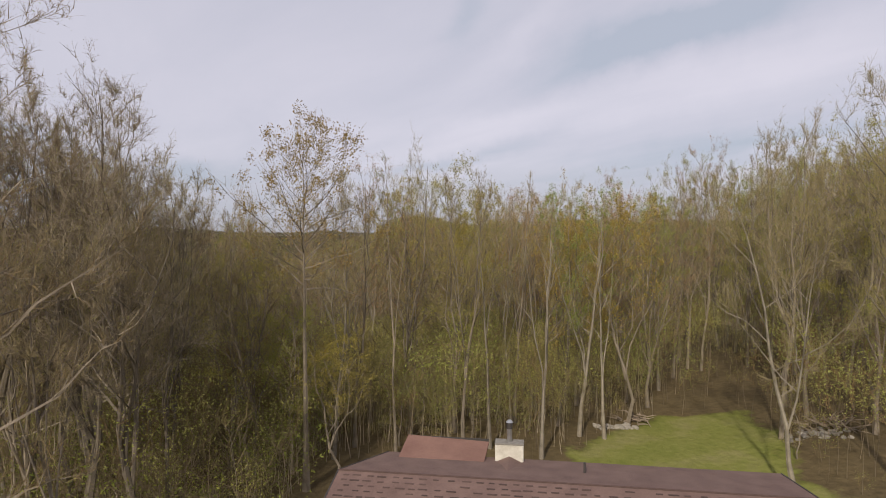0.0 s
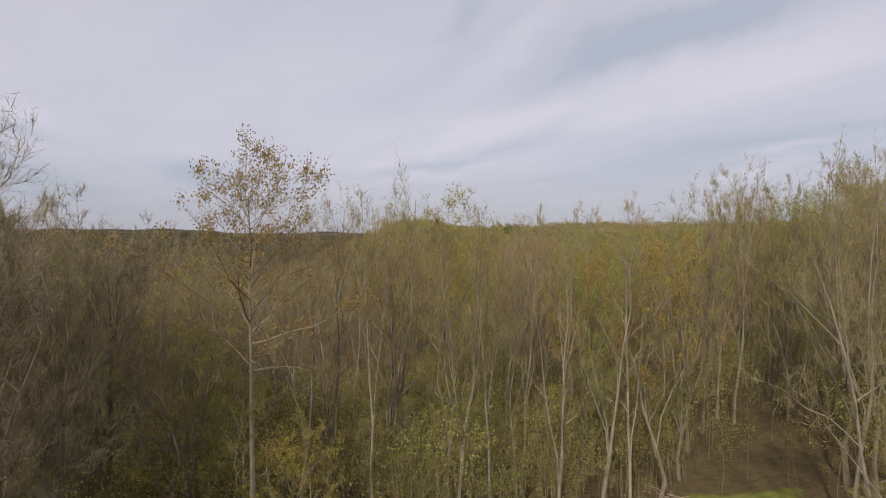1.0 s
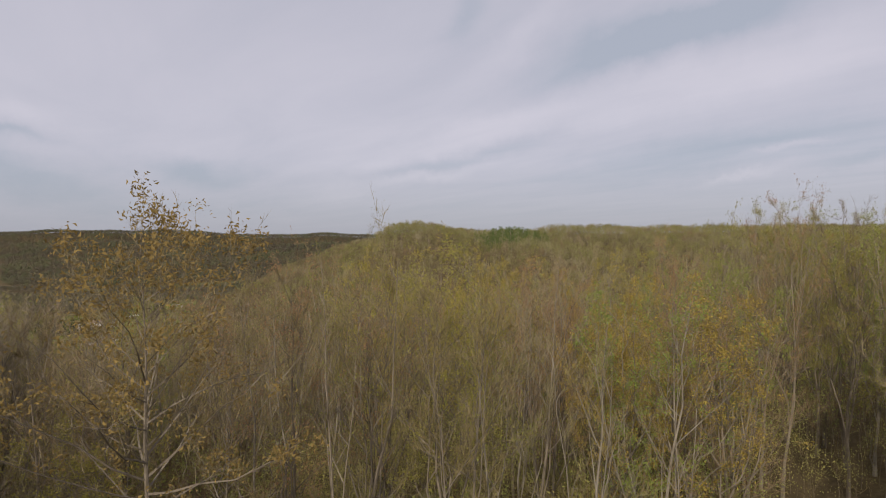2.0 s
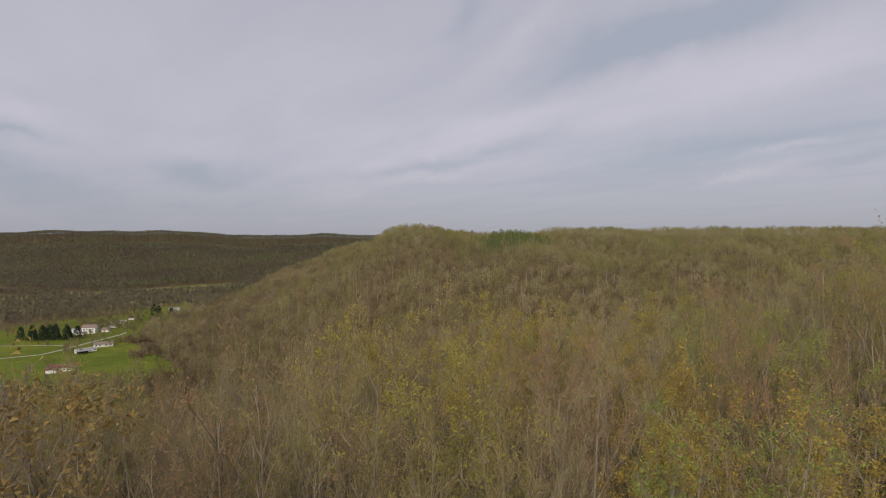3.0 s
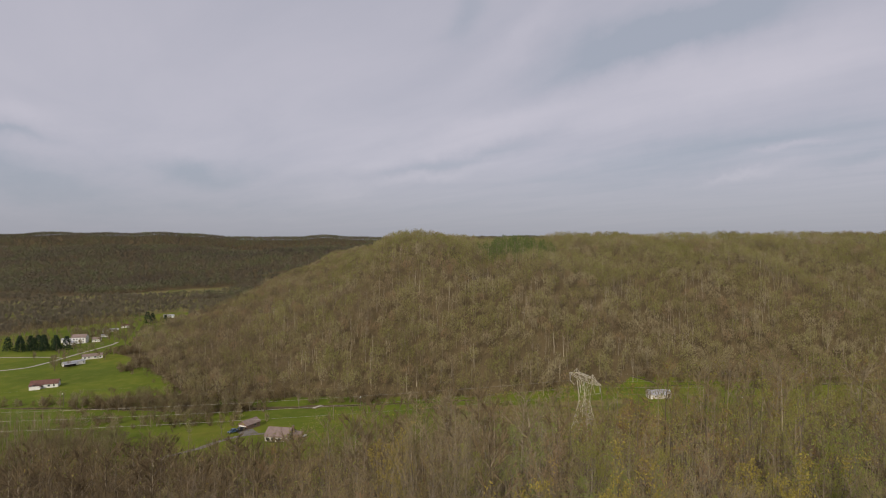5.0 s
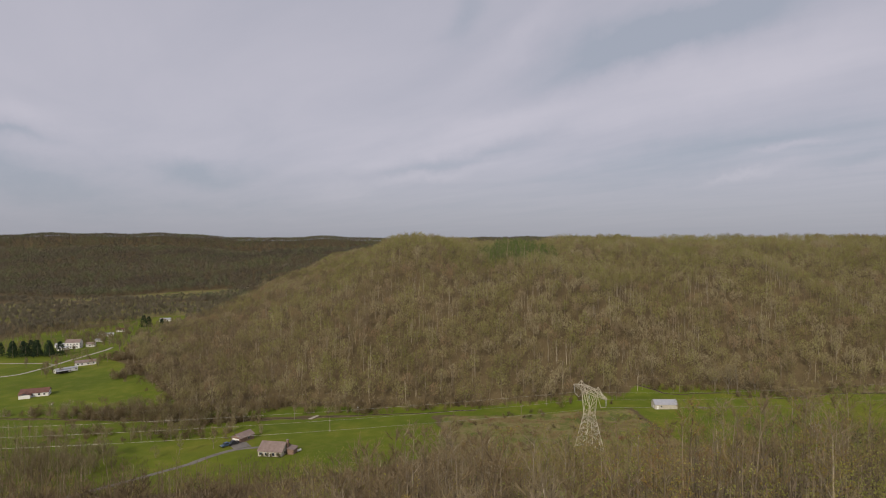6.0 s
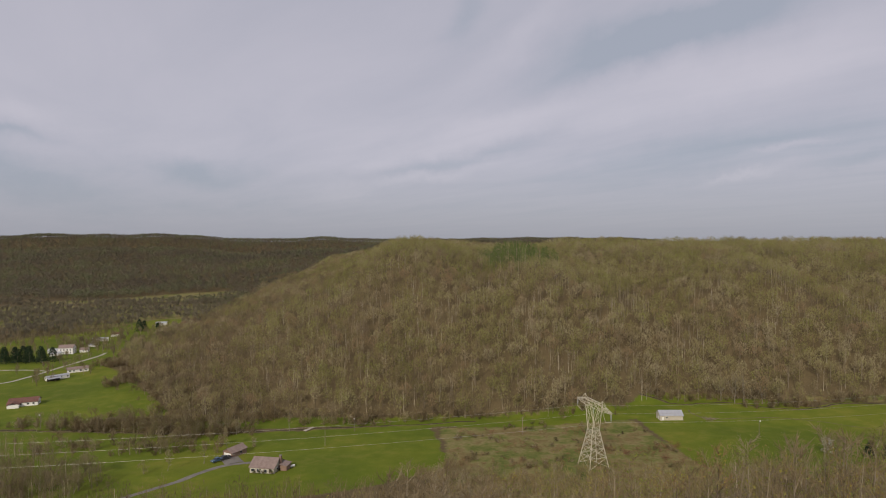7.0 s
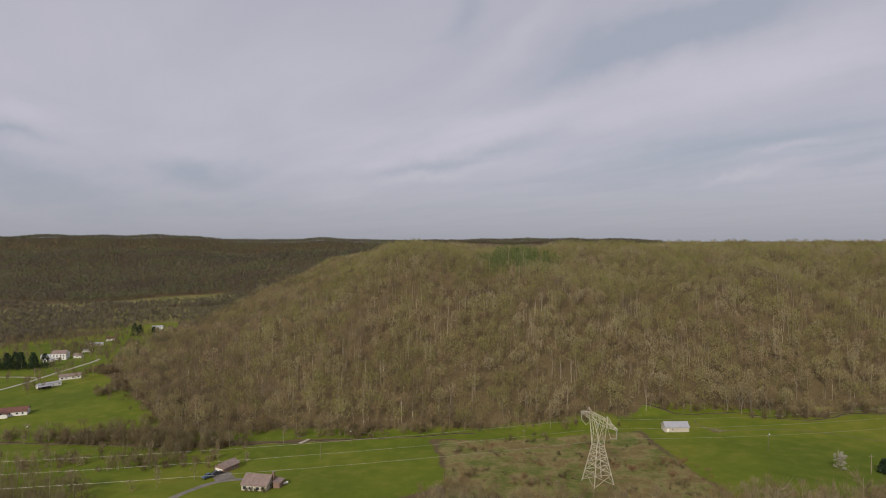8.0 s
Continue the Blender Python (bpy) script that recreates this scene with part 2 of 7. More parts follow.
# dark brown of the ridge cap; on the shingle tabs it paints shadow
M_CAP_SHADOW = mat("dark_cap_and_tab_shadow", (0.050, 0.030, 0.026), (0.090, 0.055, 0.046), 2.0, 0.95, 0.3, 0.4, spread=0.3)
M_TRIM = mat("dark_trim", (0.03, 0.027, 0.024), (0.06, 0.05, 0.045), 3.0, 0.7)
M_SIDING = mat("tan_siding", (0.33, 0.27, 0.21), (0.42, 0.35, 0.28), 1.0, 0.8, 0.2, 0.1)
M_STUCCO = mat("weathered_white_stucco", (0.42, 0.38, 0.31), (0.68, 0.65, 0.58), 2.2, 0.95, 0.3, 0.3)
M_CEMENT = mat("grey_cement_cap", (0.16, 0.145, 0.125), (0.27, 0.25, 0.22), 3.0, 0.95)
M_STEEL = mat("galvanised_steel", (0.42, 0.42, 0.42), (0.60, 0.60, 0.60), 4.0, 0.35, 0.2, 0.05, metal=0.9)
M_TOWER = mat("dull_galvanised_lattice", (0.46, 0.415, 0.32), (0.60, 0.545, 0.43), 0.8, 0.65, 0.2, 0.05, metal=0.2)
M_WIRE = mat("aluminium_conductor", (0.30, 0.29, 0.25), (0.42, 0.40, 0.36), 0.5, 0.5, 0.2, 0.0, metal=0.4)
M_WHITE = mat("white_siding", (0.70, 0.68, 0.65), (0.84, 0.82, 0.80), 0.9, 0.7, 0.2, 0.1)
M_PLASTER = mat("cream_painted_wall", (0.42, 0.37, 0.30), (0.58, 0.53, 0.45), 1.2, 0.85, 0.35, 0.2)
M_BRICK = mat("pinkish_brick", (0.20, 0.125, 0.095), (0.30, 0.20, 0.155), 1.2, 0.9, 0.4, 0.3)
M_GREYROOF = mat("grey_shingle", (0.180, 0.128, 0.112), (0.285, 0.215, 0.190), 0.7, 0.95, 0.35, 0.3)
M_METALROOF = mat("pale_metal_roof", (0.36, 0.36, 0.39), (0.46, 0.46, 0.49), 0.5, 0.45, 0.15, 0.05, metal=0.3)
M_REDROOF = mat("dark_red_roof", (0.115, 0.052, 0.042), (0.175, 0.085, 0.065), 0.7, 0.9, 0.3, 0.2)
M_PANE = mat("window_pane", (0.03, 0.035, 0.045), (0.05, 0.055, 0.065), 0.5, 0.08, 0.1, 0.0)
M_WOOD = mat("weathered_wood", (0.16, 0.12, 0.085), (0.30, 0.24, 0.18), 1.5, 0.9, 0.4, 0.3, spread=0.2)
M_DEAD = mat("bleached_dead_wood", (0.30, 0.25, 0.20), (0.50, 0.44, 0.37), 2.0, 0.9, 0.4, 0.3, spread=0.25)
M_STONE = mat("pale_rubble_stone", (0.20, 0.175, 0.145), (0.38, 0.345, 0.29), 2.5, 0.9, 0.4, 0.5, spread=0.3)
M_ROAD = mat("gravel_lane", (0.30, 0.275, 0.24), (0.42, 0.39, 0.34), 0.5, 0.95, 0.4, 0.3)
M_ASPHALT = mat("worn_asphalt", (0.13, 0.115, 0.098), (0.22, 0.198, 0.172), 0.4, 0.95, 0.4, 0.3)
M_WATER = mat("dark_creek_water", (0.016, 0.013, 0.009), (0.030, 0.025, 0.017), 0.3, 0.85, 0.3, 0.3)
M_WATER.node_tree.nodes["Principled BSDF"].inputs["Specular IOR Level"].default_value = 0.12
M_BANK = mat("eroded_earth_bank", (0.060, 0.048, 0.024), (0.20, 0.155, 0.085), 0.35, 0.98, 0.45, 0.6)
M_BLUE = mat("blue_car_paint", (0.035, 0.075, 0.13), (0.05, 0.10, 0.17), 0.5, 0.3, 0.1, 0.0)
M_DARKCAR = mat("black_car_paint", (0.02, 0.022, 0.026), (0.035, 0.037, 0.042), 0.5, 0.3, 0.1, 0.0)
M_RUBBER = mat("tyre_rubber", (0.015, 0.015, 0.015), (0.03, 0.03, 0.03), 3.0, 0.9)
M_CHROME = mat("chrome", (0.55, 0.55, 0.56), (0.7, 0.7, 0.7), 2.0, 0.2, 0.1, 0.0, metal=1.0)
M_LAMP = mat("pale_lamp_glass", (0.7, 0.7, 0.66), (0.8, 0.8, 0.77), 2.0, 0.3)
M_PORCELAIN = mat("grey_porcelain", (0.30, 0.30, 0.29), (0.42, 0.42, 0.40), 3.0, 0.3)


def ground_material():
    ma = bpy.data.materials.new("field_and_forest_floor")
    ma.use_nodes = True
    t = ma.node_tree
    nd, ln = node_graph(t)
    b = t.nodes["Principled BSDF"]
    b.inputs["Roughness"].default_value = 0.95
    b.inputs["Specular IOR Level"].default_value = 0.1
    co = nd("ShaderNodeTexCoord").outputs["Object"]

    def noise_tex(s, detail=5.0):
        n = nd("ShaderNodeTexNoise", Scale=s, Detail=detail, Roughness=0.6)
        ln(co, n.inputs["Vector"])
        return n.outputs[0]

    def ramp(fac, stops):
        r = nd("ShaderNodeValToRGB")
        e = r.color_ramp.elements
        while len(e) < len(stops):
            e.new(0.5)
        for i, (pos, c) in enumerate(stops):
            e[i].position, e[i].color = pos, (*c, 1)
        ln(fac, r.inputs[0])
        return r.outputs[0]

    def mixc(fac, a, bb, kind="MIX"):
        n = nd("ShaderNodeMix", data_type="RGBA", blend_type=kind)
        if isinstance(fac, float):
            n.inputs[0].default_value = fac
        else:
            ln(fac, n.inputs[0])
        ln(a, n.inputs[6])
        ln(bb, n.inputs[7])
        return n.outputs[2]
    big, mid, fine = noise_tex(0.018), noise_tex(0.12), noise_tex(1.6, 8.0)
    litter = mixc(0.5, ramp(mid, [(0.3, (0.084, 0.064, 0.033)), (0.7, (0.160, 0.119, 0.062))]),
                  ramp(fine, [(0.3, (0.060, 0.046, 0.024)), (0.7, (0.172, 0.129, 0.069))]))
    grass = mixc(0.42, ramp(noise_tex(0.013, 3.0), [(0.36, (0.088, 0.126, 0.011)), (0.46, (0.110, 0.150, 0.012)), (0.54, (0.142, 0.176, 0.014)), (0.64, (0.200, 0.206, 0.022))]),
                 ramp(mid, [(0.36, (0.066, 0.097, 0.011)), (0.52, (0.108, 0.135, 0.017)), (0.66, (0.202, 0.177, 0.042))]))
    grass = mixc(0.25, grass, ramp(fine, [(0.3, (0.066, 0.091, 0.011)), (0.7, (0.155, 0.167, 0.028))]))
    scrub = mixc(0.35, ramp(noise_tex(0.06, 4.0), [(0.36, (0.085, 0.115, 0.020)), (0.45, (0.150, 0.155, 0.042)), (0.53, (0.235, 0.195, 0.085)), (0.60, (0.190, 0.122, 0.058)), (0.68, (0.125, 0.128, 0.038))]),
                 ramp(noise_tex(0.5), [(0.34, (0.070, 0.095, 0.020)), (0.5, (0.155, 0.145, 0.050)), (0.68, (0.27, 0.215, 0.105))]))

    def mask(name, wob):
        a = nd("ShaderNodeAttribute")
        a.attribute_name = name
        s = nd("ShaderNodeMath", operation="MULTIPLY_ADD")
        ln(noise_tex(0.35), s.inputs[0])
        s.inputs[1].default_value, s.inputs[2].default_value = wob, -wob / 2
        ad = nd("ShaderNodeMath", operation="ADD")
        ln(a.outputs["Fac"], ad.inputs[0])
        ln(s.outputs[0], ad.inputs[1])
        mr = nd("ShaderNodeMapRange")
        mr.inputs["From Min"].default_value, mr.inputs["From Max"].default_value = 0.38, 0.62
        ln(ad.outputs[0], mr.inputs["Value"])
        return mr.outputs[0]
    c = mixc(mask("scrub", 0.9), litter, scrub)
    c = mixc(mask("grass", 0.9), c, grass)
    lawn = mixc(0.5, ramp(noise_tex(0.22), [(0.3, (0.150, 0.172, 0.036)), (0.52, (0.215, 0.218, 0.058)), (0.70, (0.30, 0.255, 0.125))]),
                ramp(fine, [(0.3, (0.115, 0.135, 0.026)), (0.7, (0.235, 0.230, 0.075))]))
    c = mixc(mask("lawn", 1.1), c, lawn)
    ln(c, b.inputs["Base Color"])
    bp = nd("ShaderNodeBump", Strength=0.6, Distance=0.25)
    ln(fine, bp.inputs["Height"])
    ln(bp.outputs[0], b.inputs["Normal"])
    return ma


M_GROUND = ground_material()

# ---------------------------------------------------------------- mesh helpers


def part(name, bm, material, parent=None, label=""):
    me = bpy.data.meshes.new(name)
    bmesh.ops.recalc_face_normals(bm, faces=bm.faces)
    bm.to_mesh(me)
    bm.free()
    me.materials.append(material)
    ob = new(name, me)
    if parent is not None:
        ob.parent = parent
    if label:
        tagged(ob, label)
    return ob


def thing(name, m, label, category, group="", kind=""):
    ob = new(name)
    ob.matrix_world = m
    return tagged(ob, label, category, group, kind)


def box(bm, x0, y0, z0, x1, y1, z1, bev=0.0, m=None):
    r = bmesh.ops.create_cube(bm, size=1.0, matrix=Matrix.LocRotScale(
        ((x0 + x1) / 2, (y0 + y1) / 2, (z0 + z1) / 2), None, (abs(x1 - x0), abs(y1 - y0), abs(z1 - z0))))
    vs = r["verts"]
    if bev:
        es = list({e for v in vs for e in v.link_edges})
        vs = list({v for f in bmesh.ops.bevel(bm, geom=es, offset=bev, segments=2, affect="EDGES")["faces"] for v in f.verts} | {v for v in vs if v.is_valid})
    if m is not None:
        bmesh.ops.transform(bm, matrix=m, verts=vs)
    return bm


def boxed(*a, bev=0.0):
    return box(bmesh.new(), *a, bev=bev)


def rod(bm, a, b, r0, r1=None, sides=5, caps=True):
    """A tapered round bar from a to b."""
    a, b = Vector(a), Vector(b)
    r1 = r0 if r1 is None else r1
    d = b - a
    q = d.to_track_quat("Z", "Y").to_matrix().to_4x4()
    bmesh.ops.create_cone(bm, cap_ends=caps, segments=sides, radius1=r0, radius2=r1, depth=d.length,
                          matrix=Matrix.Translation((a + b) / 2) @ q)
    return bm


def solid(verts, faces):
    bm = bmesh.new()
    vs = [bm.verts.new(v) for v in verts]
    for f in faces:
        bm.faces.new([vs[i] for i in f])
    return bm


def slab(bm, pts, t):
    """A flat plate with the outline pts (top side) and thickness t downwards."""
    n = len(pts)
    top = [bm.verts.new(p) for p in pts]
    low = [bm.verts.new((p[0], p[1], p[2] - t)) for p in pts]
    bm.faces.new(top)
    bm.faces.new(low[::-1])
    for i in range(n):
        j = (i + 1) % n
        bm.faces.new((top[j], top[i], low[i], low[j]))
    return bm


def raw_mesh(name, verts, tris, materials, mat_index=None, attrs=None, smooth=False, normals=None):
    """A triangle mesh from arrays."""
    me = bpy.data.meshes.new(name)
    verts, tris = np.asarray(verts, np.float32), np.asarray(tris, np.int32)
    me.vertices.add(len(verts))
    me.vertices.foreach_set("co", verts.ravel())
    me.loops.add(tris.size)
    me.loops.foreach_set("vertex_index", tris.ravel())
    me.polygons.add(len(tris))
    me.polygons.foreach_set("loop_start", np.arange(0, tris.size, 3, dtype=np.int32))
    me.polygons.foreach_set("loop_total", np.full(len(tris), 3, np.int32))
    for ma in materials:
        me.materials.append(ma)
    if mat_index is not None:
        me.polygons.foreach_set("material_index", np.asarray(mat_index, np.int32))
    if not smooth:
        me.polygons.foreach_set("use_smooth", np.zeros(len(tris), bool))
    for key, val in (attrs or {}).items():
        at = me.attributes.new(key, "FLOAT", "POINT")
        at.data.foreach_set("value", np.asarray(val, np.float32))
    if normals is not None:
        me.attributes.new("custom_normal", "FLOAT_VECTOR", "POINT").data.foreach_set("vector", np.asarray(normals, np.float32).ravel())
    me.update()
    return me


def rounded(v, t, heart, own=0.0):
    """Triangles turned outwards from the heart of a crown, and soft normals that follow its round form."""
    n = v - heart
    n[:, 2] += 0.25 * np.abs(n).max()
    n /= np.linalg.norm(n, axis=1)[:, None] + 1e-9
    a, b, c = v[t[:, 0]], v[t[:, 1]], v[t[:, 2]]
    f = np.cross(b - a, c - a)
    f /= np.linalg.norm(f, axis=1)[:, None] + 1e-12
    back = (f * n[t[:, 0]]).sum(1) < 0
    t = t.copy()
    t[back] = t[back][:, ::-1]
    f[back] *= -1
    if own:
        e = np.zeros_like(n)
        for k in range(3):
            np.add.at(e, t[:, k], f)
        e /= np.linalg.norm(e, axis=1)[:, None] + 1e-9
        n = n * (1 - own) + e * own
        n /= np.linalg.norm(n, axis=1)[:, None] + 1e-9
    return t, n


# ---------------------------------------------------------------- the lie of the land


def sstep(a, b, x):
    t = np.clip((x - a) / (b - a), 0, 1)
    return t * t * (3 - 2 * t)


def waves(x, y, s, seed):
    """Gentle undulation of about -1..1 over s metres."""
    r = np.random.RandomState(seed)
    z = 0
    for k in range(5):
        a, ph, w = r.uniform(0, 6.28), r.uniform(0, 6.28), 6.28 / (s * r.uniform(0.6, 1.5))
        z = z + np.sin((x * np.cos(a) + y * np.sin(a)) * w + ph)
    return z / 3.0


def foot_distance(x, y):
    """How far up the hill across the valley a place lies, from the hill's foot."""
    front = y - (352 + 34 * sstep(80, 170, x) + 3 * waves(x, y, 60, 3))
    foot_x = -168 - 0.52 * np.minimum(y - 365, 235) - 0.12 * np.maximum(y - 600, 0)
    flank = (x - foot_x) * (0.80 + 0.35 * sstep(560, 860, y))
    k = 45.0
    return -k * np.log(np.exp(-np.clip(front, -400, 3000) / k) + np.exp(-np.clip(flank, -400, 3000) / k))


def height(x, y):
    x, y = np.asarray(x, float), np.asarray(y, float)
    valley = 0.013 * np.clip(x, -450, 300) + 0.075 * np.clip(330 - y, 0, 75) - 2.5 * sstep(400, 900, y)
    e = y - 0.30 * np.clip(x, -30, 160) * sstep(200, 70, y) + 3 * waves(x, y, 70, 5)
    near = np.interp(e, (-700, -300, -60, -6, 22, 60, 100, 150, 200, 250), (100, 92, 63.4, 63.0, 57, 49.5, 39.5, 21.0, 5.0, 0))
    near = near + 6.0 * np.interp(e, (8, 30, 62, 100, 150), (0, 0.45, 1.0, 0.75, 0)) * sstep(-50, 0, x) * (1 - 0.5 * sstep(30, 110, x))
    near = near - 0.03 * np.clip(-x - 12, 0, 150) * sstep(255, 60, y) + 0.12 * np.clip(x - 24, 0, 90) * sstep(120, 20, y)
    near = np.maximum(near, 0) + 1.2 * waves(x, y, 45, 6) * sstep(240, 120, y) * sstep(-14, 20, y)
    d = np.maximum(foot_distance(x, y), 0)
    hill = 107 * (1 - np.exp(-(d / 165.0) ** 1.12)) * (1 - 0.09 * sstep(400, 900, d))
    dip = np.exp(-((x - 45 - 0.13 * (y - 500)) / 70.0) ** 2)
    hill = hill * (1 - 0.03 * dip * sstep(90, 260, d)) + sstep(20, 140, d) * (3.5 * waves(x, y, 170, 8) + 7.0 * waves(x, 0.25 * y, 95, 51)) * (1 - 0.6 * sstep(220, 330, d))
    hill = hill + 26 * np.exp(-((x + 42) / 58) ** 2 - ((y - 620) / 100) ** 2)
    far = sstep(1120, 1780, y + 0.22 * (x + 600)) * (70 + 12 * sstep(-500, -1200, x) + 7 * waves(x, y, 520, 11) + 5 * waves(x, y, 230, 12) + 2.5 * waves(x, y, 110, 13))
    far = far * (1 - 0.55 * sstep(1900, 2250, y))
    crest = np.interp(x, (-2400, -1990, -1790, -1500, -1206, -960, -700, -544, -300, 0, 500, 1500), (112, 121, 134, 129, 131, 114, 111, 119, 107, 104, 106, 104))
    far = np.maximum(far, sstep(2150, 2560, y) * (crest + 2.5 * waves(x, 0 * y, 170, 14)) * (1 - 0.35 * sstep(2700, 3100, y)))
    side = 100 * sstep(620, 1300, -x) * sstep(-200, -700, x + 0 * y) * sstep(900, 300, y)
    return valley + near + np.maximum(np.maximum(hill, far), side)


def inside(x, y, poly):
    """Whether places lie within an outline, as 0 or 1."""
    c = np.zeros(np.shape(x), bool)
    n = len(poly)
    for i in range(n):
        (x1, y1), (x2, y2) = poly[i], poly[(i + 1) % n]
        if y1 == y2:
            continue
        c ^= ((y1 > y) != (y2 > y)) & (x < (x2 - x1) * (y - y1) / (y2 - y1) + x1)
    return c.astype(float)


WEST_FIELD = [(-520, 338), (-520, 690), (-465, 730), (-450, 790), (-438, 850), (-408, 868), (-384, 850), (-366, 800), (-352, 738), (-342, 665), (-328, 585), (-318, 530), (-292, 502), (-255, 462), (-206, 402), (-186, 376), (-160, 336), (-250, 341), (-330, 346)]
HOUSE_FIELD = [(-420, 215), (-420, 338), (-330, 343), (-200, 333), (-150, 326), (-52, 336), (-8, 337), (-2, 300), (2, 262), (-40, 232), (-120, 205)]
CREEK_STRIP = [(-160, 334), (-158, 348), (-92, 354), (-20, 349), (60, 351), (120, 366), (118, 347), (40, 333), (-52, 341)]
EAST_FIELD = [(119, 352), (121, 300), (122, 262), (126, 224), (260, 222), (420, 230), (420, 374), (300, 374), (262, 376), (243, 366), (210, 372), (203, 384), (180, 383), (160, 382), (146, 386), (132, 384), (122, 368)]
HOUSE_LAWN = [(9, -38), (9, -32.5), (14.5, -27.5), (20, -22.5), (27, -21.5), (28, -29), (26, -38), (24, -62), (-20, -62), (-12, -50), (6, -46)]
FOOT_GRASS = [(119, 350), (122, 376), (150, 393), (185, 392), (215, 390), (232, 384), (238, 366)]
CREEK_GRASS = [(-165, 334), (-155, 356), (-92, 361), (-20, 357), (60, 359), (122, 374), (120, 347), (40, 333), (-52, 341)]
MEADOWS = [WEST_FIELD, HOUSE_FIELD, CREEK_STRIP, EAST_FIELD, HOUSE_LAWN]
SCRUB = [
    [(-2, 335), (40, 333), (116, 346), (119, 300), (120, 262), (124, 222), (2, 226), (0, 300)],
    [(-900, 780), (-900, 1010), (-560, 1050), (-330, 1100), (-330, 800), (-480, 770)],
    [(19, -23), (24, -15), (34, -6), (40, -10), (33, -22), (28, -25)],
    [(232, 380), (256, 388), (300, 387), (330, 390), (330, 378), (265, 377)],
    [(-165, 334), (-150, 351), (-60, 356), (80, 357), (120, 370), (160, 383), (150, 386), (130, 376), (120, 352), (40, 346), (-50, 342)],
    [(-800, 1050), (-640, 1090), (-460, 1120), (-430, 1250), (-560, 1225), (-700, 1150), (-800, 1090)],
]


def spaced(*runs):
    out = []
    for a, b, n in runs:
        out += list(np.linspace(a, b, n, endpoint=False))
    return np.array(out + [runs[-1][1]])


def build_ground():
    gx = spaced((-4800, -1500, 14), (-1500, -460, 30), (-460, -200, 60), (-200, 260, 150), (260, 420, 36), (420, 1200, 30), (1200, 4800, 12))
    gy = spaced((-1600, -120, 16), (-120, -70, 12), (-70, 8, 48), (8, 220, 42), (220, 420, 76), (420, 640, 36), (640, 1300, 40), (1300, 2600, 34), (2600, 4900, 20))
    X, Y = np.meshgrid(gx, gy)
    Z = height(X, Y)
    nx, ny = len(gx), len(gy)
    grass, scrub = np.zeros(X.shape), np.zeros(X.shape)
    for p in MEADOWS:
        grass = np.maximum(grass, inside(X, Y, p))
    for p in (FOOT_GRASS, CREEK_GRASS):
        grass = np.maximum(grass, inside(X, Y, p) * 0.62)
    lawn = inside(X, Y, MEADOWS[-1])
    for p in SCRUB[:2] + SCRUB[3:]:
        scrub = np.maximum(scrub, inside(X, Y, p))

    def soften(m, times):
        for _ in range(times):
            p = np.pad(m, 1, mode="edge")
            m = (p[:-2, 1:-1] + p[2:, 1:-1] + p[1:-1, :-2] + p[1:-1, 2:] + 2 * m) / 6
        return m
    grass, scrub, lawn = soften(grass, 2), soften(scrub, 3), soften(lawn, 2)
    i = np.arange(nx * ny).reshape(ny, nx)
    a, b, c, d = i[:-1, :-1].ravel(), i[:-1, 1:].ravel(), i[1:, 1:].ravel(), i[1:, :-1].ravel()
    tris = np.concatenate([np.stack([a, b, c], 1), np.stack([a, c, d], 1)])
    me = raw_mesh("ground", np.stack([X.ravel(), Y.ravel(), Z.ravel()], 1), tris, [M_GROUND],
                  attrs={"grass": grass.ravel(), "scrub": scrub.ravel(), "lawn": lawn.ravel()}, smooth=True)
    me.polygons.foreach_set("use_smooth", np.ones(len(tris), bool))
    ob = new("ground", me)
    tagged(ob, "hilly ground of green meadows and brown leaf litter", "ground", kind="structure")


build_ground()


def gz(x, y):
    return float(height(x, y))


def ribbon(name, pts, width, lift, material, label, category, kind="structure", wob=0.0):
    """A strip that follows the ground along a bent line."""
    P = np.array(pts, float)
    seg = np.hypot(*np.diff(P, axis=0).T)
    s = np.concatenate([[0], np.cumsum(seg)])
    n = int(s[-1] / 1.6) + 2
    u = np.linspace(0, s[-1], n)
    px, py = np.interp(u, s, P[:, 0]), np.interp(u, s, P[:, 1])
    ker = np.ones(7) / 7
    for _ in range(2):
        px[3:-3], py[3:-3] = np.convolve(px, ker, "valid"), np.convolve(py, ker, "valid")
    px, py = px + wob * waves(u, u * 0, 9, 21), py + wob * waves(u, u * 0, 13, 22)
    tx, ty = np.gradient(px), np.gradient(py)
    l = np.hypot(tx, ty)
    nx, ny = -ty / l, tx / l
    w = width * (1 + (0.3 if wob else 0.05) * waves(u, u * 0, 12, 23))
    verts, tris = [], []
    k = 5
    for j in range(k):
        o = (j / (k - 1) - 0.5) * w
        X, Y = px + nx * o, py + ny * o
        verts.append(np.stack([X, Y, height(X, Y) + lift * (0.25 if j in (0, k - 1) else 1)], 1))
    V = np.concatenate(verts)
    for j in range(k - 1):
        a = np.arange(n - 1) + j * n
        b = a + n
        tris += [np.stack([a, b, a + 1], 1), np.stack([b, b + 1, a + 1], 1)]
    ob = new(name, raw_mesh(name, V, np.concatenate(tris), [material]))
    return tagged(ob, label, category, kind=kind)


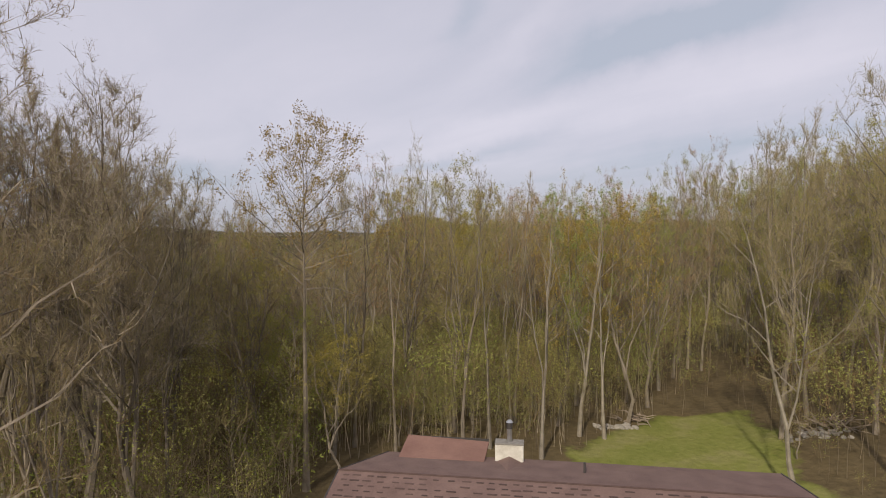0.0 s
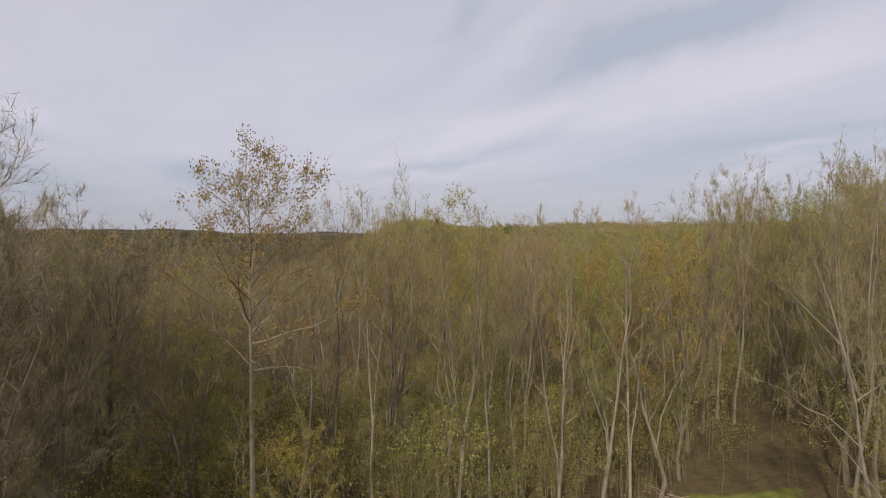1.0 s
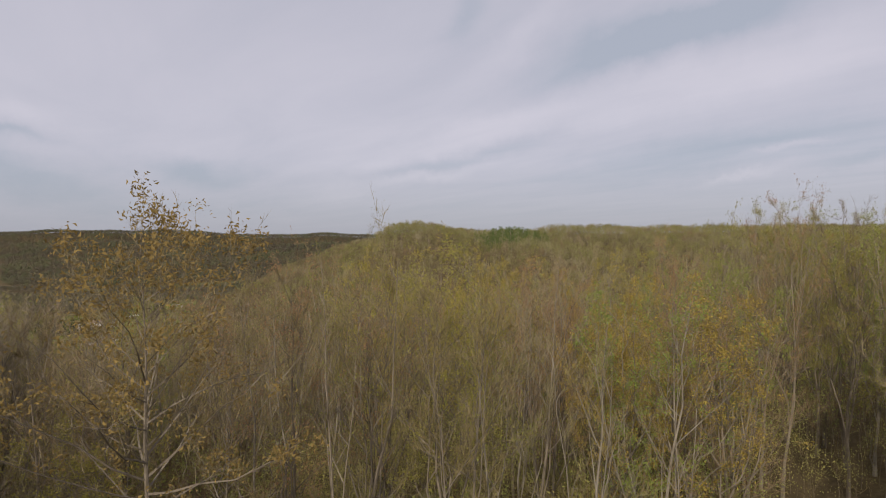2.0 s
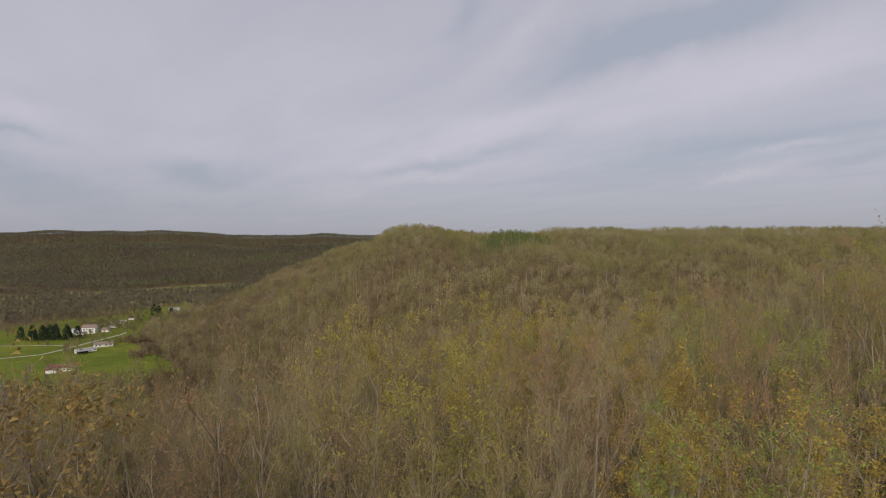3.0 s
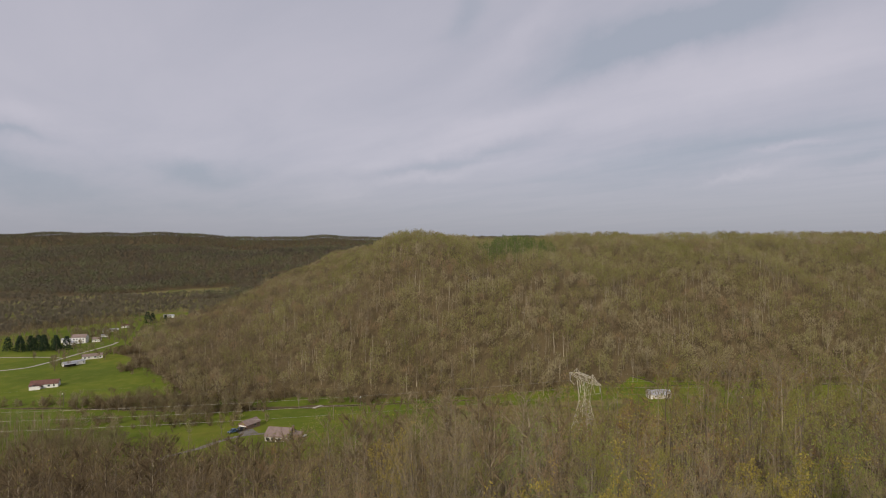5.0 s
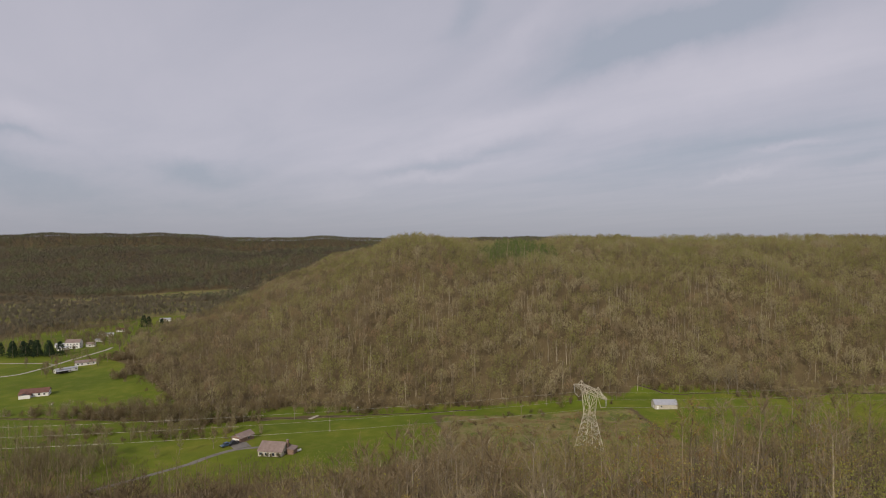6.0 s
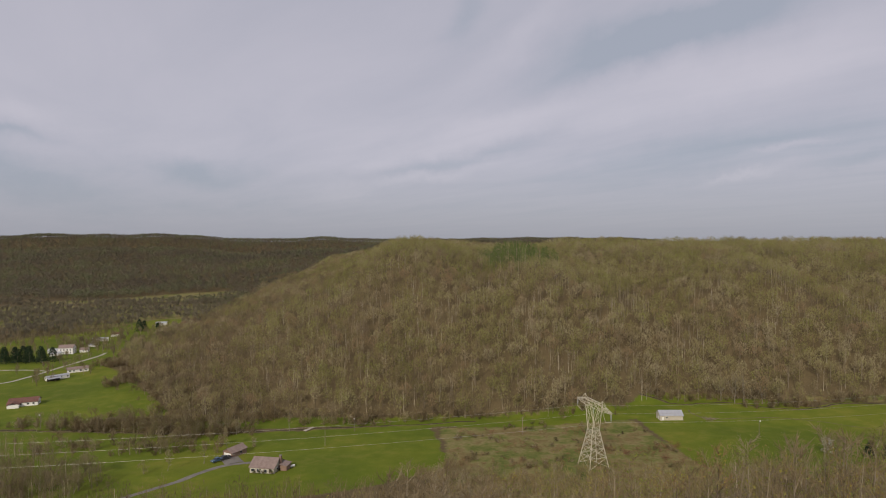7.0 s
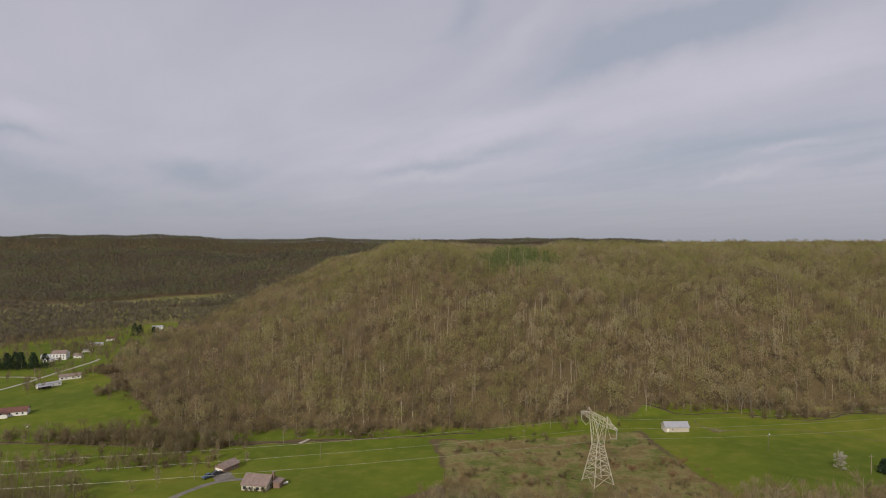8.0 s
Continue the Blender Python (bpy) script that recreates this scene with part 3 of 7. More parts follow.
CREEK_W = [(-420, 340), (-330, 344), (-250, 339), (-195, 334), (-149, 328), (-100, 333), (-52, 338), (-20, 341), (20, 346)]
CREEK_E = [(134, 385), (142, 384), (153, 380), (164, 375), (182, 379), (198, 380), (204, 373), (210, 366), (225, 363), (240, 362), (254, 369), (265, 375), (289, 372), (420, 376)]
for run, nm in ((CREEK_W, "creek_bank_west"), (CREEK_E, "creek_bank_east")):
    ribbon(nm, run, 1.9, 0.16, M_BANK, "eroded brown earth bank along the creek", "creek bank", wob=0.9)
for run, nm in ((CREEK_W, "creek_west"), (CREEK_E, "creek_east")):
    ribbon(nm, run, 1.0, 0.24, M_WATER, "narrow dark creek between earth banks", "creek", wob=0.9)
ribbon("lane", [(-470, 428), (-385, 446), (-358, 463), (-354, 490), (-353, 526), (-351, 548), (-349, 575), (-352, 590)], 3.4, 0.14, M_ROAD, "pale gravel lane through the meadow", "lane")
ribbon("side_lane", [(-470, 512), (-393, 511), (-370, 510), (-356, 505)], 2.4, 0.12, M_ROAD, "pale gravel side lane in the grass", "lane")
ribbon("drainage_ditch", [(159, 364), (157.5, 350), (166, 344.5), (182, 344.7), (205, 347), (230, 336), (250, 318)], 0.8, 0.10, M_BANK, "shallow brown drainage ditch in the meadow", "ditch", wob=0.5)
ribbon("driveway", [(-150, 205), (-133, 226), (-123, 242), (-116, 254), (-111, 264), (-105, 271), (-93, 273)], 3.4, 0.14, M_ASPHALT, "worn grey driveway to the brick house", "driveway")
ribbon("garage_apron", [(-109, 281), (-103, 272)], 9.0, 0.20, M_ASPHALT, "worn grey parking apron before the garage", "driveway")


# ---------------------------------------------------------------- trees


class Bits:
    """Gathers triangles."""

    def __init__(self):
        self.v, self.t, self.n = [], [], 0

    def add(self, verts, tris):
        self.v.append(np.asarray(verts, float))
        self.t.append(np.asarray(tris, int) + self.n)
        self.n += len(verts)

    def tube(self, pts, radii, sides):
        pts = np.asarray(pts, float)
        k = len(pts)
        d = np.gradient(pts, axis=0)
        d /= np.linalg.norm(d, axis=1)[:, None] + 1e-9
        ref = np.array([1.0, 0.3, 0.1]) if abs(d[0][0]) < 0.8 else np.array([0.1, 1.0, 0.2])
        a = np.cross(d, ref)
        a /= np.linalg.norm(a, axis=1)[:, None]
        b = np.cross(d, a)
        th = np.arange(sides) * 2 * np.pi / sides
        ring = (a[:, None, :] * np.cos(th)[None, :, None] + b[:, None, :] * np.sin(th)[None, :, None]) * np.asarray(radii)[:, None, None]
        V = (pts[:, None, :] + ring).reshape(-1, 3)
        T = []
        for i in range(k - 1):
            for s in range(sides):
                p, q = i * sides + s, i * sides + (s + 1) % sides
                T += [(p, q, p + sides), (q, q + sides, p + sides)]
        self.add(V, T)

    def slivers(self, base, tip, width, rng):
        """Thin tapering twigs, one triangle each."""
        base, tip = np.asarray(base), np.asarray(tip)
        d = tip - base
        o = np.cross(d, rng.normal(size=d.shape))
        o /= np.linalg.norm(o, axis=1)[:, None] + 1e-9
        o *= np.asarray(width).reshape(-1, 1) / 2
        n = len(base)
        V = np.stack([base - o, base + o, tip], 1).reshape(-1, 3)
        self.add(V, np.arange(3 * n).reshape(-1, 3))

    def leaves(self, at, size, rng, quads=True, heart=None):
        n = len(at)
        a, b = rng.normal(size=(n, 3)), rng.normal(size=(n, 3))
        if heart is not None:
            o = at - heart
            o /= np.linalg.norm(o, axis=1)[:, None] + 1e-9
            o += rng.normal(0, 0.35, (n, 3))
            o /= np.linalg.norm(o, axis=1)[:, None]
            a -= o * (a * o).sum(1)[:, None]
            b = np.cross(o, a)
        a /= np.linalg.norm(a, axis=1)[:, None]
        b -= a * (a * b).sum(1)[:, None]
        b /= np.linalg.norm(b, axis=1)[:, None]
        s = np.asarray(size).reshape(-1, 1)
        if quads:
            V = np.stack([at - a * s, at + b * s * 0.55, at + a * s, at - b * s * 0.55], 1).reshape(-1, 3)
            i = np.arange(n)[:, None] * 4
            T = np.concatenate([i + np.array([[0, 1, 2]]), i + np.array([[0, 2, 3]])])
        else:
            V = np.stack([at - a * s, at + b * s * 0.8, at + a * s], 1).reshape(-1, 3)
            T = np.arange(3 * n).reshape(-1, 3)
        self.add(V, T)

    def arrays(self):
        return np.concatenate(self.v), np.concatenate(self.t)


def grow(seed, H, spread, bare, r0, limbs, subs, twigs, leaves, leaf=0.13, lean=0.0, rise=(40, 66), forks=1, twig_w=0.016, sway=0.25, leaf_top=0.0, clumps=0, ease=1.0):
    """A broadleaf tree as three sets of triangles: wood, twigs, leaves."""
    rng = np.random.RandomState(seed)
    wood, tw, lf = Bits(), Bits(), Bits()
    tips, sub_a, sub_b, sub_w = [], [], [], []
    stems = []
    n = 9
    for k in range(forks):
        zz = np.linspace(0, H * (1 - (0.025 * k + rng.uniform(0, 0.06) if k else 0)), n)
        w = np.cumsum(rng.normal(0, sway, (n, 2)), axis=0)
        w -= w[0]
        off = np.array([math.cos(2.4 * k + seed), math.sin(2.4 * k + seed)]) * (0 if forks == 1 else spread * (0.22 + 0.5 * math.sqrt(k / forks)))
        grow_out = (np.clip(zz / H - bare * 0.75, 0, 1) / (1 - bare * 0.75)) ** 0.75
        if k:
            own = np.clip((zz / H - bare * 0.75) / 0.2, 0, 1)[:, None]
            w = w0 * (1 - own) + w * own
        else:
            w0 = w
        P = np.stack([w[:, 0] + off[0] * grow_out + lean * zz, w[:, 1] + off[1] * grow_out, zz], 1)
        R = r0 * (1 - 0.93 * (zz / zz[-1]) ** 0.85) * (1 if k == 0 else 0.6)
        R[0] *= 1.35
        a = max(0, int(bare * 0.75 * (n - 1))) if k else 0
        wood.tube(P[a:], R[a:], 6)
        stems.append(P)
    for i in range(limbs):
        P = stems[i % forks]
        f = bare + (0.985 - bare) * ((i + rng.uniform(0, 0.9)) / limbs) ** 0.9
        z = f * (n - 1)
        a = int(min(z, n - 2))
        p0 = P[a] + (P[a + 1] - P[a]) * (z - a)
        az_ = i * 2.39996 + rng.uniform(-0.5, 0.5)
        rel = (f - bare) / (1 - bare)
        el_ = radians(rise[0] + (rise[1] - rise[0]) * rel ** 0.7 + rng.normal(0, 7))
        shape = (0.58 + 0.85 * rel - 0.98 * rel * rel) if bare < 0.45 else (0.75 + 0.55 * rel - 0.85 * rel * rel)
        L = max(0.6, spread * 1.35 * shape * (1 - 0.4 * rel ** 3) * rng.uniform(0.7, 1.2))
        m = 6
        s = np.linspace(0, 1, m)
        d0 = np.array([math.cos(az_) * math.cos(el_), math.sin(az_) * math.cos(el_), math.sin(el_)])
        Q = p0 + np.outer(s * L, d0) + np.outer(s ** 2 * L, np.array([0, 0, 0.20]) + rng.normal(0, 0.16, 3)) + np.cumsum(rng.normal(0, 0.045 * L, (m, 3)), axis=0) * s[:, None]
        rr = max(0.022, r0 * 0.42 * (1 - 0.75 * f) * min(1, L / spread))
        wood.tube(Q, rr * (1 - 0.8 * s), 3)
        for j in range(subs):
            u = rng.uniform(0.2, 0.98) * (m - 1)
            b = int(min(u, m - 2))
            q0 = Q[b] + (Q[b + 1] - Q[b]) * (u - b)
            dd = d0 + rng.normal(0, 0.62 * ease, 3) + np.array([0, 0, 0.15])
            dd /= np.linalg.norm(dd)
            l2 = min(L * rng.uniform(0.22, 0.5), 2.2)
            # each branch bends upwards in three steps and thins out
            turn_up = np.array([0, 0, l2 * 0.34]) + rng.normal(0, 0.10 * l2, 3)
            S = q0 + np.outer((0, 0.36, 0.70, 1), dd * l2 * 0.85) + np.outer((0, 0.12, 0.45, 1), turn_up) + np.outer((0, 1, -1, 0), rng.normal(0, 0.04 * l2, 3))
            for c, fat in ((0, 0.80), (1, 0.55), (2, 0.34)):
                sub_a.append(S[c])
                sub_b.append(S[c + 1] + (S[c + 1] - S[c]) * 0.35)
                sub_w.append(max(0.014, rr * fat))
                tips.append((S[c], S[c + 1], l2))
        tips.append((Q[1], Q[5], L * 0.7))
    wood.slivers(sub_a, sub_b, sub_w, rng)
    q0, q1, l2 = (np.array([t[i] for t in tips]) for i in range(3))
    # shoots along the branches, then fine twigs along the shoots
    ns = max(8, twigs // 3)
    k = rng.randint(0, len(tips), ns)
    sb = q0[k] + (q1[k] - q0[k]) * rng.uniform(0.2, 1.0, (ns, 1))
    sd = (q1[k] - q0[k]) / (np.linalg.norm(q1[k] - q0[k], axis=1)[:, None] + 1e-9) + rng.normal(0, 0.50 * ease, (ns, 3)) + np.array([0, 0, 0.32])
    sd /= np.linalg.norm(sd, axis=1)[:, None]
    sl = np.clip(l2[k][:, None] * rng.uniform(0.25, 0.6, (ns, 1)), 0.3, 1.1)
    tw.slivers(sb, sb + sd * sl, rng.uniform(0.8, 1.3, ns) * twig_w * 1.3, rng)
    k = rng.randint(0, ns, twigs)
    base = sb[k] + sd[k] * sl[k] * rng.uniform(0.1, 1.0, (twigs, 1))
    dirn = sd[k] + rng.normal(0, 0.70 * ease, (twigs, 3)) + np.array([0, 0, 0.2])
    dirn /= np.linalg.norm(dirn, axis=1)[:, None]
    tip = base + dirn * rng.uniform(0.15, 0.55, (twigs, 1))
    tw.slivers(base, tip, rng.uniform(0.6, 1.3, twigs) * twig_w, rng)
    if leaves:
        k = rng.randint(0, twigs, leaves)
        if leaf_top:
            k = k[np.argsort(-tip[k][:, 2])[: int(leaves * leaf_top)]]
        if clumps:      # leaves sit in tufts at the ends of some shoots
            k = rng.randint(0, twigs, clumps)[rng.randint(0, clumps, leaves)]
        at = base[k] + (tip[k] - base[k]) * rng.uniform(0.4, 1.05, (len(k), 1)) + rng.normal(0, 0.24 if clumps else 0.10, (len(k), 3))
        lf.leaves(at, rng.uniform(0.6, 1.3, len(k)) * leaf, rng, quads=False)
    return wood, tw, lf


def tree_meshes(name, bark, leafmat, twigmat=None, **kw):
    wood, tw, lf = grow(**kw)
    ms = [("trunk", raw_mesh(name + "_wood", *wood.arrays(), [bark]))]
    heart = np.array([0, 0, kw["H"] * 0.62])
    for nm, bits, ma in (("crown", tw, twigmat or M_TWIG), ("foliage", lf, leafmat)):
        if bits.n:
            v, t = bits.arrays()
            t, out = rounded(v, t, heart, 0.45)
            ms.append((nm, raw_mesh(name + "_" + nm, v, t, [ma], normals=out)))
    return ms


KINDS = {
    "slim_bare": tree_meshes("slim_bare", M_BARK, M_LEAF, seed=3, H=21, spread=3.1, bare=0.44, r0=0.15, limbs=30, subs=8, twigs=4200, leaves=2400, leaf=0.036, rise=(42, 68), forks=4),
    "slim_pale": tree_meshes("slim_pale", M_PALE, M_LEAF, seed=4, H=21, spread=3.0, bare=0.48, r0=0.14, limbs=18, subs=8, twigs=3400, leaves=3400, leaf=0.04, rise=(42, 68), forks=3),
    "broad_bare": tree_meshes("broad_bare", M_BARK, M_LEAF, seed=5, H=19.5, spread=4.8, bare=0.34, r0=0.20, limbs=36, subs=9, twigs=6000, leaves=3400, leaf=0.036, rise=(34, 60), forks=5),
    "forked": tree_meshes("forked", M_BARK, M_LEAF, seed=6, H=19.5, spread=4.0, bare=0.38, r0=0.18, limbs=34, subs=8, twigs=4800, leaves=4600, leaf=0.038, forks=5, rise=(38, 62)),
    "green": tree_meshes("green", M_BARK, M_LEAF, seed=7, H=18.5, spread=3.9, bare=0.36, r0=0.14, limbs=32, subs=8, twigs=2300, leaves=9500, leaf=0.06, forks=4, rise=(34, 60)),
    "golden": tree_meshes("golden", M_BARK, M_GOLD, seed=8, H=18.5, spread=3.8, bare=0.36, r0=0.15, limbs=32, subs=8, twigs=1600, leaves=9000, leaf=0.07, forks=4, rise=(34, 60)),
    "twin_pale": tree_meshes("twin_pale", M_PALE, M_LEAF, seed=9, H=21, spread=3.4, bare=0.46, r0=0.15, limbs=18, subs=8, twigs=3600, leaves=3000, leaf=0.038, forks=3, rise=(42, 66)),
    "brown_bare": tree_meshes("brown_bare", M_BARK, M_LEAF, seed=12, H=20.0, spread=4.4, bare=0.36, r0=0.17, limbs=26, subs=9, twigs=6000, leaves=900, leaf=0.036, rise=(36, 62), twig_w=0.019, twigmat=M_TWIG_B, forks=5),
    "brown_slim": tree_meshes("brown_slim", M_BARK, M_LEAF, seed=13, H=20.5, spread=3.5, bare=0.44, r0=0.15, limbs=20, subs=8, twigs=4600, leaves=700, leaf=0.036, rise=(40, 66), twig_w=0.019, forks=4),
    "dark_bare": tree_meshes("dark_bare", M_DARKBARK, M_LEAF, M_TWIG_D, seed=14, H=20.0, spread=4.6, bare=0.36, r0=0.24, limbs=28, subs=10, twigs=12000, leaves=5200, leaf=0.036, rise=(32, 62), forks=5, twig_w=0.019, ease=1.2),
    "low_green": tree_meshes("low_green", M_BARK, M_LEAF, seed=10, H=10.5, spread=2.8, bare=0.12, r0=0.07, limbs=16, subs=5, twigs=1000, leaves=3000, leaf=0.038, rise=(15, 50), ease=1.3),
    "russet": tree_meshes("russet", M_BARK, M_BUD, seed=15, H=20, spread=3.9, bare=0.40, r0=0.15, limbs=34, subs=8, twigs=2900, leaves=5400, leaf=0.054, forks=4, rise=(40, 64)),
    "fresh": tree_meshes("fresh", M_PALE, M_FRESH, seed=16, H=19.5, spread=3.6, bare=0.40, r0=0.15, limbs=32, subs=8, twigs=1800, leaves=7500, leaf=0.064, forks=4, rise=(38, 62)),
    "dark_slim": tree_meshes("dark_slim", M_DARKBARK, M_LEAF, M_TWIG_D, seed=17, H=20.0, spread=3.8, bare=0.50, r0=0.22, limbs=20, subs=7, twigs=4200, leaves=1200, leaf=0.036, rise=(30, 62), forks=3),
}
LABELS = {
    "slim_bare": "tall slim bare tree with grey bark, buds opening",
    "slim_pale": "tall slim tree with pale bark and sparse young leaves",
    "broad_bare": "broad bare tree with fine brown twigs",
    "forked": "forked grey-barked tree with first spring leaves",
    "green": "slender tree in fresh yellow-green spring leaf",
    "golden": "tree with golden young leaves and brown bark",
    "twin_pale": "twin-stemmed pale tree with a thin crown",
    "brown_bare": "bare tree with a dense brown twiggy crown",
    "brown_slim": "slim grey-stemmed tree with bare brown twigs",
    "dark_bare": "dark-barked tree with a fine bare twiggy crown",
    "dark_slim": "tall dark-stemmed tree with a thin bare crown",
    "russet": "tree with russet opening buds and fine twigs",
    "fresh": "pale-stemmed tree in bright fresh green leaf",
    "low_green": "low understorey tree in fresh green leaf",
}


def plant(kind, x, y, h=None, turn=0.0, wide=1.0, label="", group="trees of the hillside wood", lean=(0, 0)):
    base = {"low_green": 11.0, "golden": 20.0, "green": 20.0, "fresh": 21.0}.get(kind, 21.5)
    s = (h or base) / base
    top = thing("tree", Matrix.Translation((x, y, gz(x, y) - 0.15)) @ Euler((radians(lean[0]), radians(lean[1]), turn)).to_matrix().to_4x4()
                @ Matrix.Diagonal((wide * s ** 0.5, wide * s ** 0.5, s, 1)), label or LABELS[kind], "tree", group)
    for nm, me in KINDS[kind]:
        new(nm, me).parent = top
    return top


def special(x, y, label, bark, leafmat, **kw):
    top = thing("tree", Matrix.Translation((x, y, gz(x, y) - 0.15)), label, "tree", "trees round the house")
    for nm, me in tree_meshes("single_tree", bark, leafmat, **kw):
        new(nm, me).parent = top
    return top


# single trees that stand out beside the house
special(-10.7, -38.4, "tall tree with an open crown of rusty leaf tufts", M_BARK, M_RUST, seed=31, H=24.3, spread=5.0, bare=0.6, r0=0.25, limbs=40, subs=7,
        twigs=2800, leaves=7000, leaf=0.095, rise=(8, 52), sway=0.06, clumps=190, forks=1)
special(7.2, -33.0, "tall slim tree with a whitish trunk behind the chimney", M_PALE, M_LEAF, seed=32, H=21.5, spread=3.0, bare=0.42, r0=0.17, limbs=20, subs=4,
        twigs=2200, leaves=700, leaf=0.055, sway=0.12, forks=3)
special(13.6, -28.5, "slim pale tree at the edge of the lawn", M_PALE, M_LEAF, seed=33, H=21.5, spread=3.0, bare=0.4, r0=0.16, limbs=20, subs=4, twigs=2000, leaves=900, leaf=0.06, sway=0.12, forks=3)
special(23.2, -40.8, "big pale-barked leaning tree beside the lawn", M_PALE, M_LEAF, seed=34, H=20.6, spread=6.4, bare=0.34, r0=0.19, limbs=20, subs=7, twigs=8000, leaves=5200,
        leaf=0.038, rise=(28, 54), lean=-0.10, sway=0.2, forks=2)
special(-4.8, -31.5, "slender tree with thin upright twigs", M_BARK, M_LEAF, seed=35, H=25, spread=2.6, bare=0.55, r0=0.13, limbs=16, subs=4, twigs=1600, leaves=700, leaf=0.055, rise=(50, 72), sway=0.12, forks=3)
special(3.2, -30.5, "forked pale tree behind the house", M_PALE, M_LEAF, seed=36, H=20.5, spread=3.0, bare=0.6, r0=0.16, limbs=16, subs=4, twigs=1600, leaves=1200, leaf=0.06, forks=2, sway=0.15)
special(6.2, -23.5, "tall tree with bare upright twigs", M_BARK, M_LEAF, seed=37, H=24, spread=3.6, bare=0.5, r0=0.18, limbs=20, subs=5, twigs=2600, leaves=600, leaf=0.055, rise=(45, 70), sway=0.15, forks=4)
special(-20.0, -58.5, "big bare tree with long pale branches", M_BARK, M_LEAF, twigmat=M_TWIG_B, seed=38, H=28, spread=6.6, bare=0.26, r0=0.32, limbs=34, subs=9, twigs=9000, leaves=1500, leaf=0.04, rise=(12, 52), sway=0.2, twig_w=0.02, ease=1.15)
special(-22.0, -45.5, "broad tree with many upright budding twigs", M_DARKBARK, M_LEAF, twigmat=M_TWIG_D, seed=39, H=27.0, spread=6.0, bare=0.30, r0=0.33, limbs=34, subs=8, twigs=17000, leaves=9000, leaf=0.036, rise=(30, 66), forks=4, twig_w=0.02, ease=1.2)
special(-30.0, -45.0, "broad tree with many upright budding twigs", M_DARKBARK, M_LEAF, twigmat=M_TWIG_D, seed=40, H=27.5, spread=5.6, bare=0.32, r0=0.32, limbs=30, subs=7, twigs=15000, leaves=7000, leaf=0.036, rise=(28, 64), twig_w=0.02, forks=3, ease=1.2)
special(-27.5, -36.0, "dark-barked tree with an upright twiggy crown", M_DARKBARK, M_LEAF, twigmat=M_TWIG_B, seed=41, H=24.5, spread=5.0, bare=0.30, r0=0.30, limbs=28, subs=7, twigs=12000, leaves=5000, leaf=0.036, rise=(28, 64), twig_w=0.02, forks=3, ease=1.2)
special(29.8, -42.5, "tall dark-barked tree with a fine twiggy crown", M_DARKBARK, M_LEAF, seed=43, H=29.0, spread=5.2, bare=0.34, r0=0.26, limbs=36, subs=8, twigs=11000, leaves=6500, leaf=0.038, rise=(30, 62), forks=5, twig_w=0.018)
special(-9.0, -62.5, "small bare sapling with pale bent branches", M_DEAD, M_LEAF, seed=42, H=8.4, spread=2.6, bare=0.25, r0=0.055, limbs=9, subs=2, twigs=60, leaves=0, rise=(25, 55))

for i, (x, y, h, k) in enumerate(((-18.8, -46.5, 24.0, "dark_bare"), (-24.4, -41.5, 25.0, "dark_bare"), (-20.6, -38.0, 18.5, "slim_bare"),
                                  (-31.5, -33.0, 25.0, "dark_bare"), (-24.8, -33.0, 19.5, "slim_bare"), (-18.0, -33.5, 18.5, "forked"), (-15.4, -35.5, 18.5, "green"), (-12.6, -35.2, 14.0, "green"), (-8.6, -36.6, 12.0, "golden"), (-33.5, -29.0, 25, "dark_bare"), (-29.0, -40.5, 28.5, "dark_bare"), (-28.0, -36.4, 27.0, "dark_bare"), (-26.4, -32.0, 26.0, "forked"), (-25.6, -27.5, 23.5, "dark_bare"), (-26.6, -47.5, 28.0, "dark_bare"))):
    plant(k, x, y, h, 1.7 * i, 1.1, group="trees round the house")

HOUSE_ZONE = [(-11, -54), (-11, -34.5), (9, -34.5), (26, -41), (30, -54)]
LAWN = MEADOWS[-1]


def free_ground(x, y):
    if inside(np.array(x), np.array(y), HOUSE_ZONE) or inside(np.array(x), np.array(y), LAWN) or inside(np.array(x), np.array(y), SCRUB[2]):
        return False
    return not (abs(x) < 9 and y < -33)


rng = np.random.RandomState(77)
near_spots = []
for iy in range(26):
    for ix in range(44):
        x = -112 + 5.4 * ix + rng.uniform(-2.4, 2.4)
        y = -62 + 4.9 * iy + rng.uniform(-2.2, 2.2)
        reach = 0.79 * (y + 80) + 5
        if abs(x) > reach or not free_ground(x, y) or (y < -34 and x > -15 and x < 30):
            continue
        if -26 < x < 8 and y < 16 and rng.uniform() < 0.33:
            continue
        near_spots.append((x, y))
near_spots.sort(key=lambda s: s[1] + abs(s[0]) * 0.35)
NEAR = near_spots[:240]
kinds = ["slim_bare", "slim_pale", "broad_bare", "forked", "green", "golden", "twin_pale", "low_green", "brown_bare", "brown_slim", "russet", "fresh", "dark_slim"]
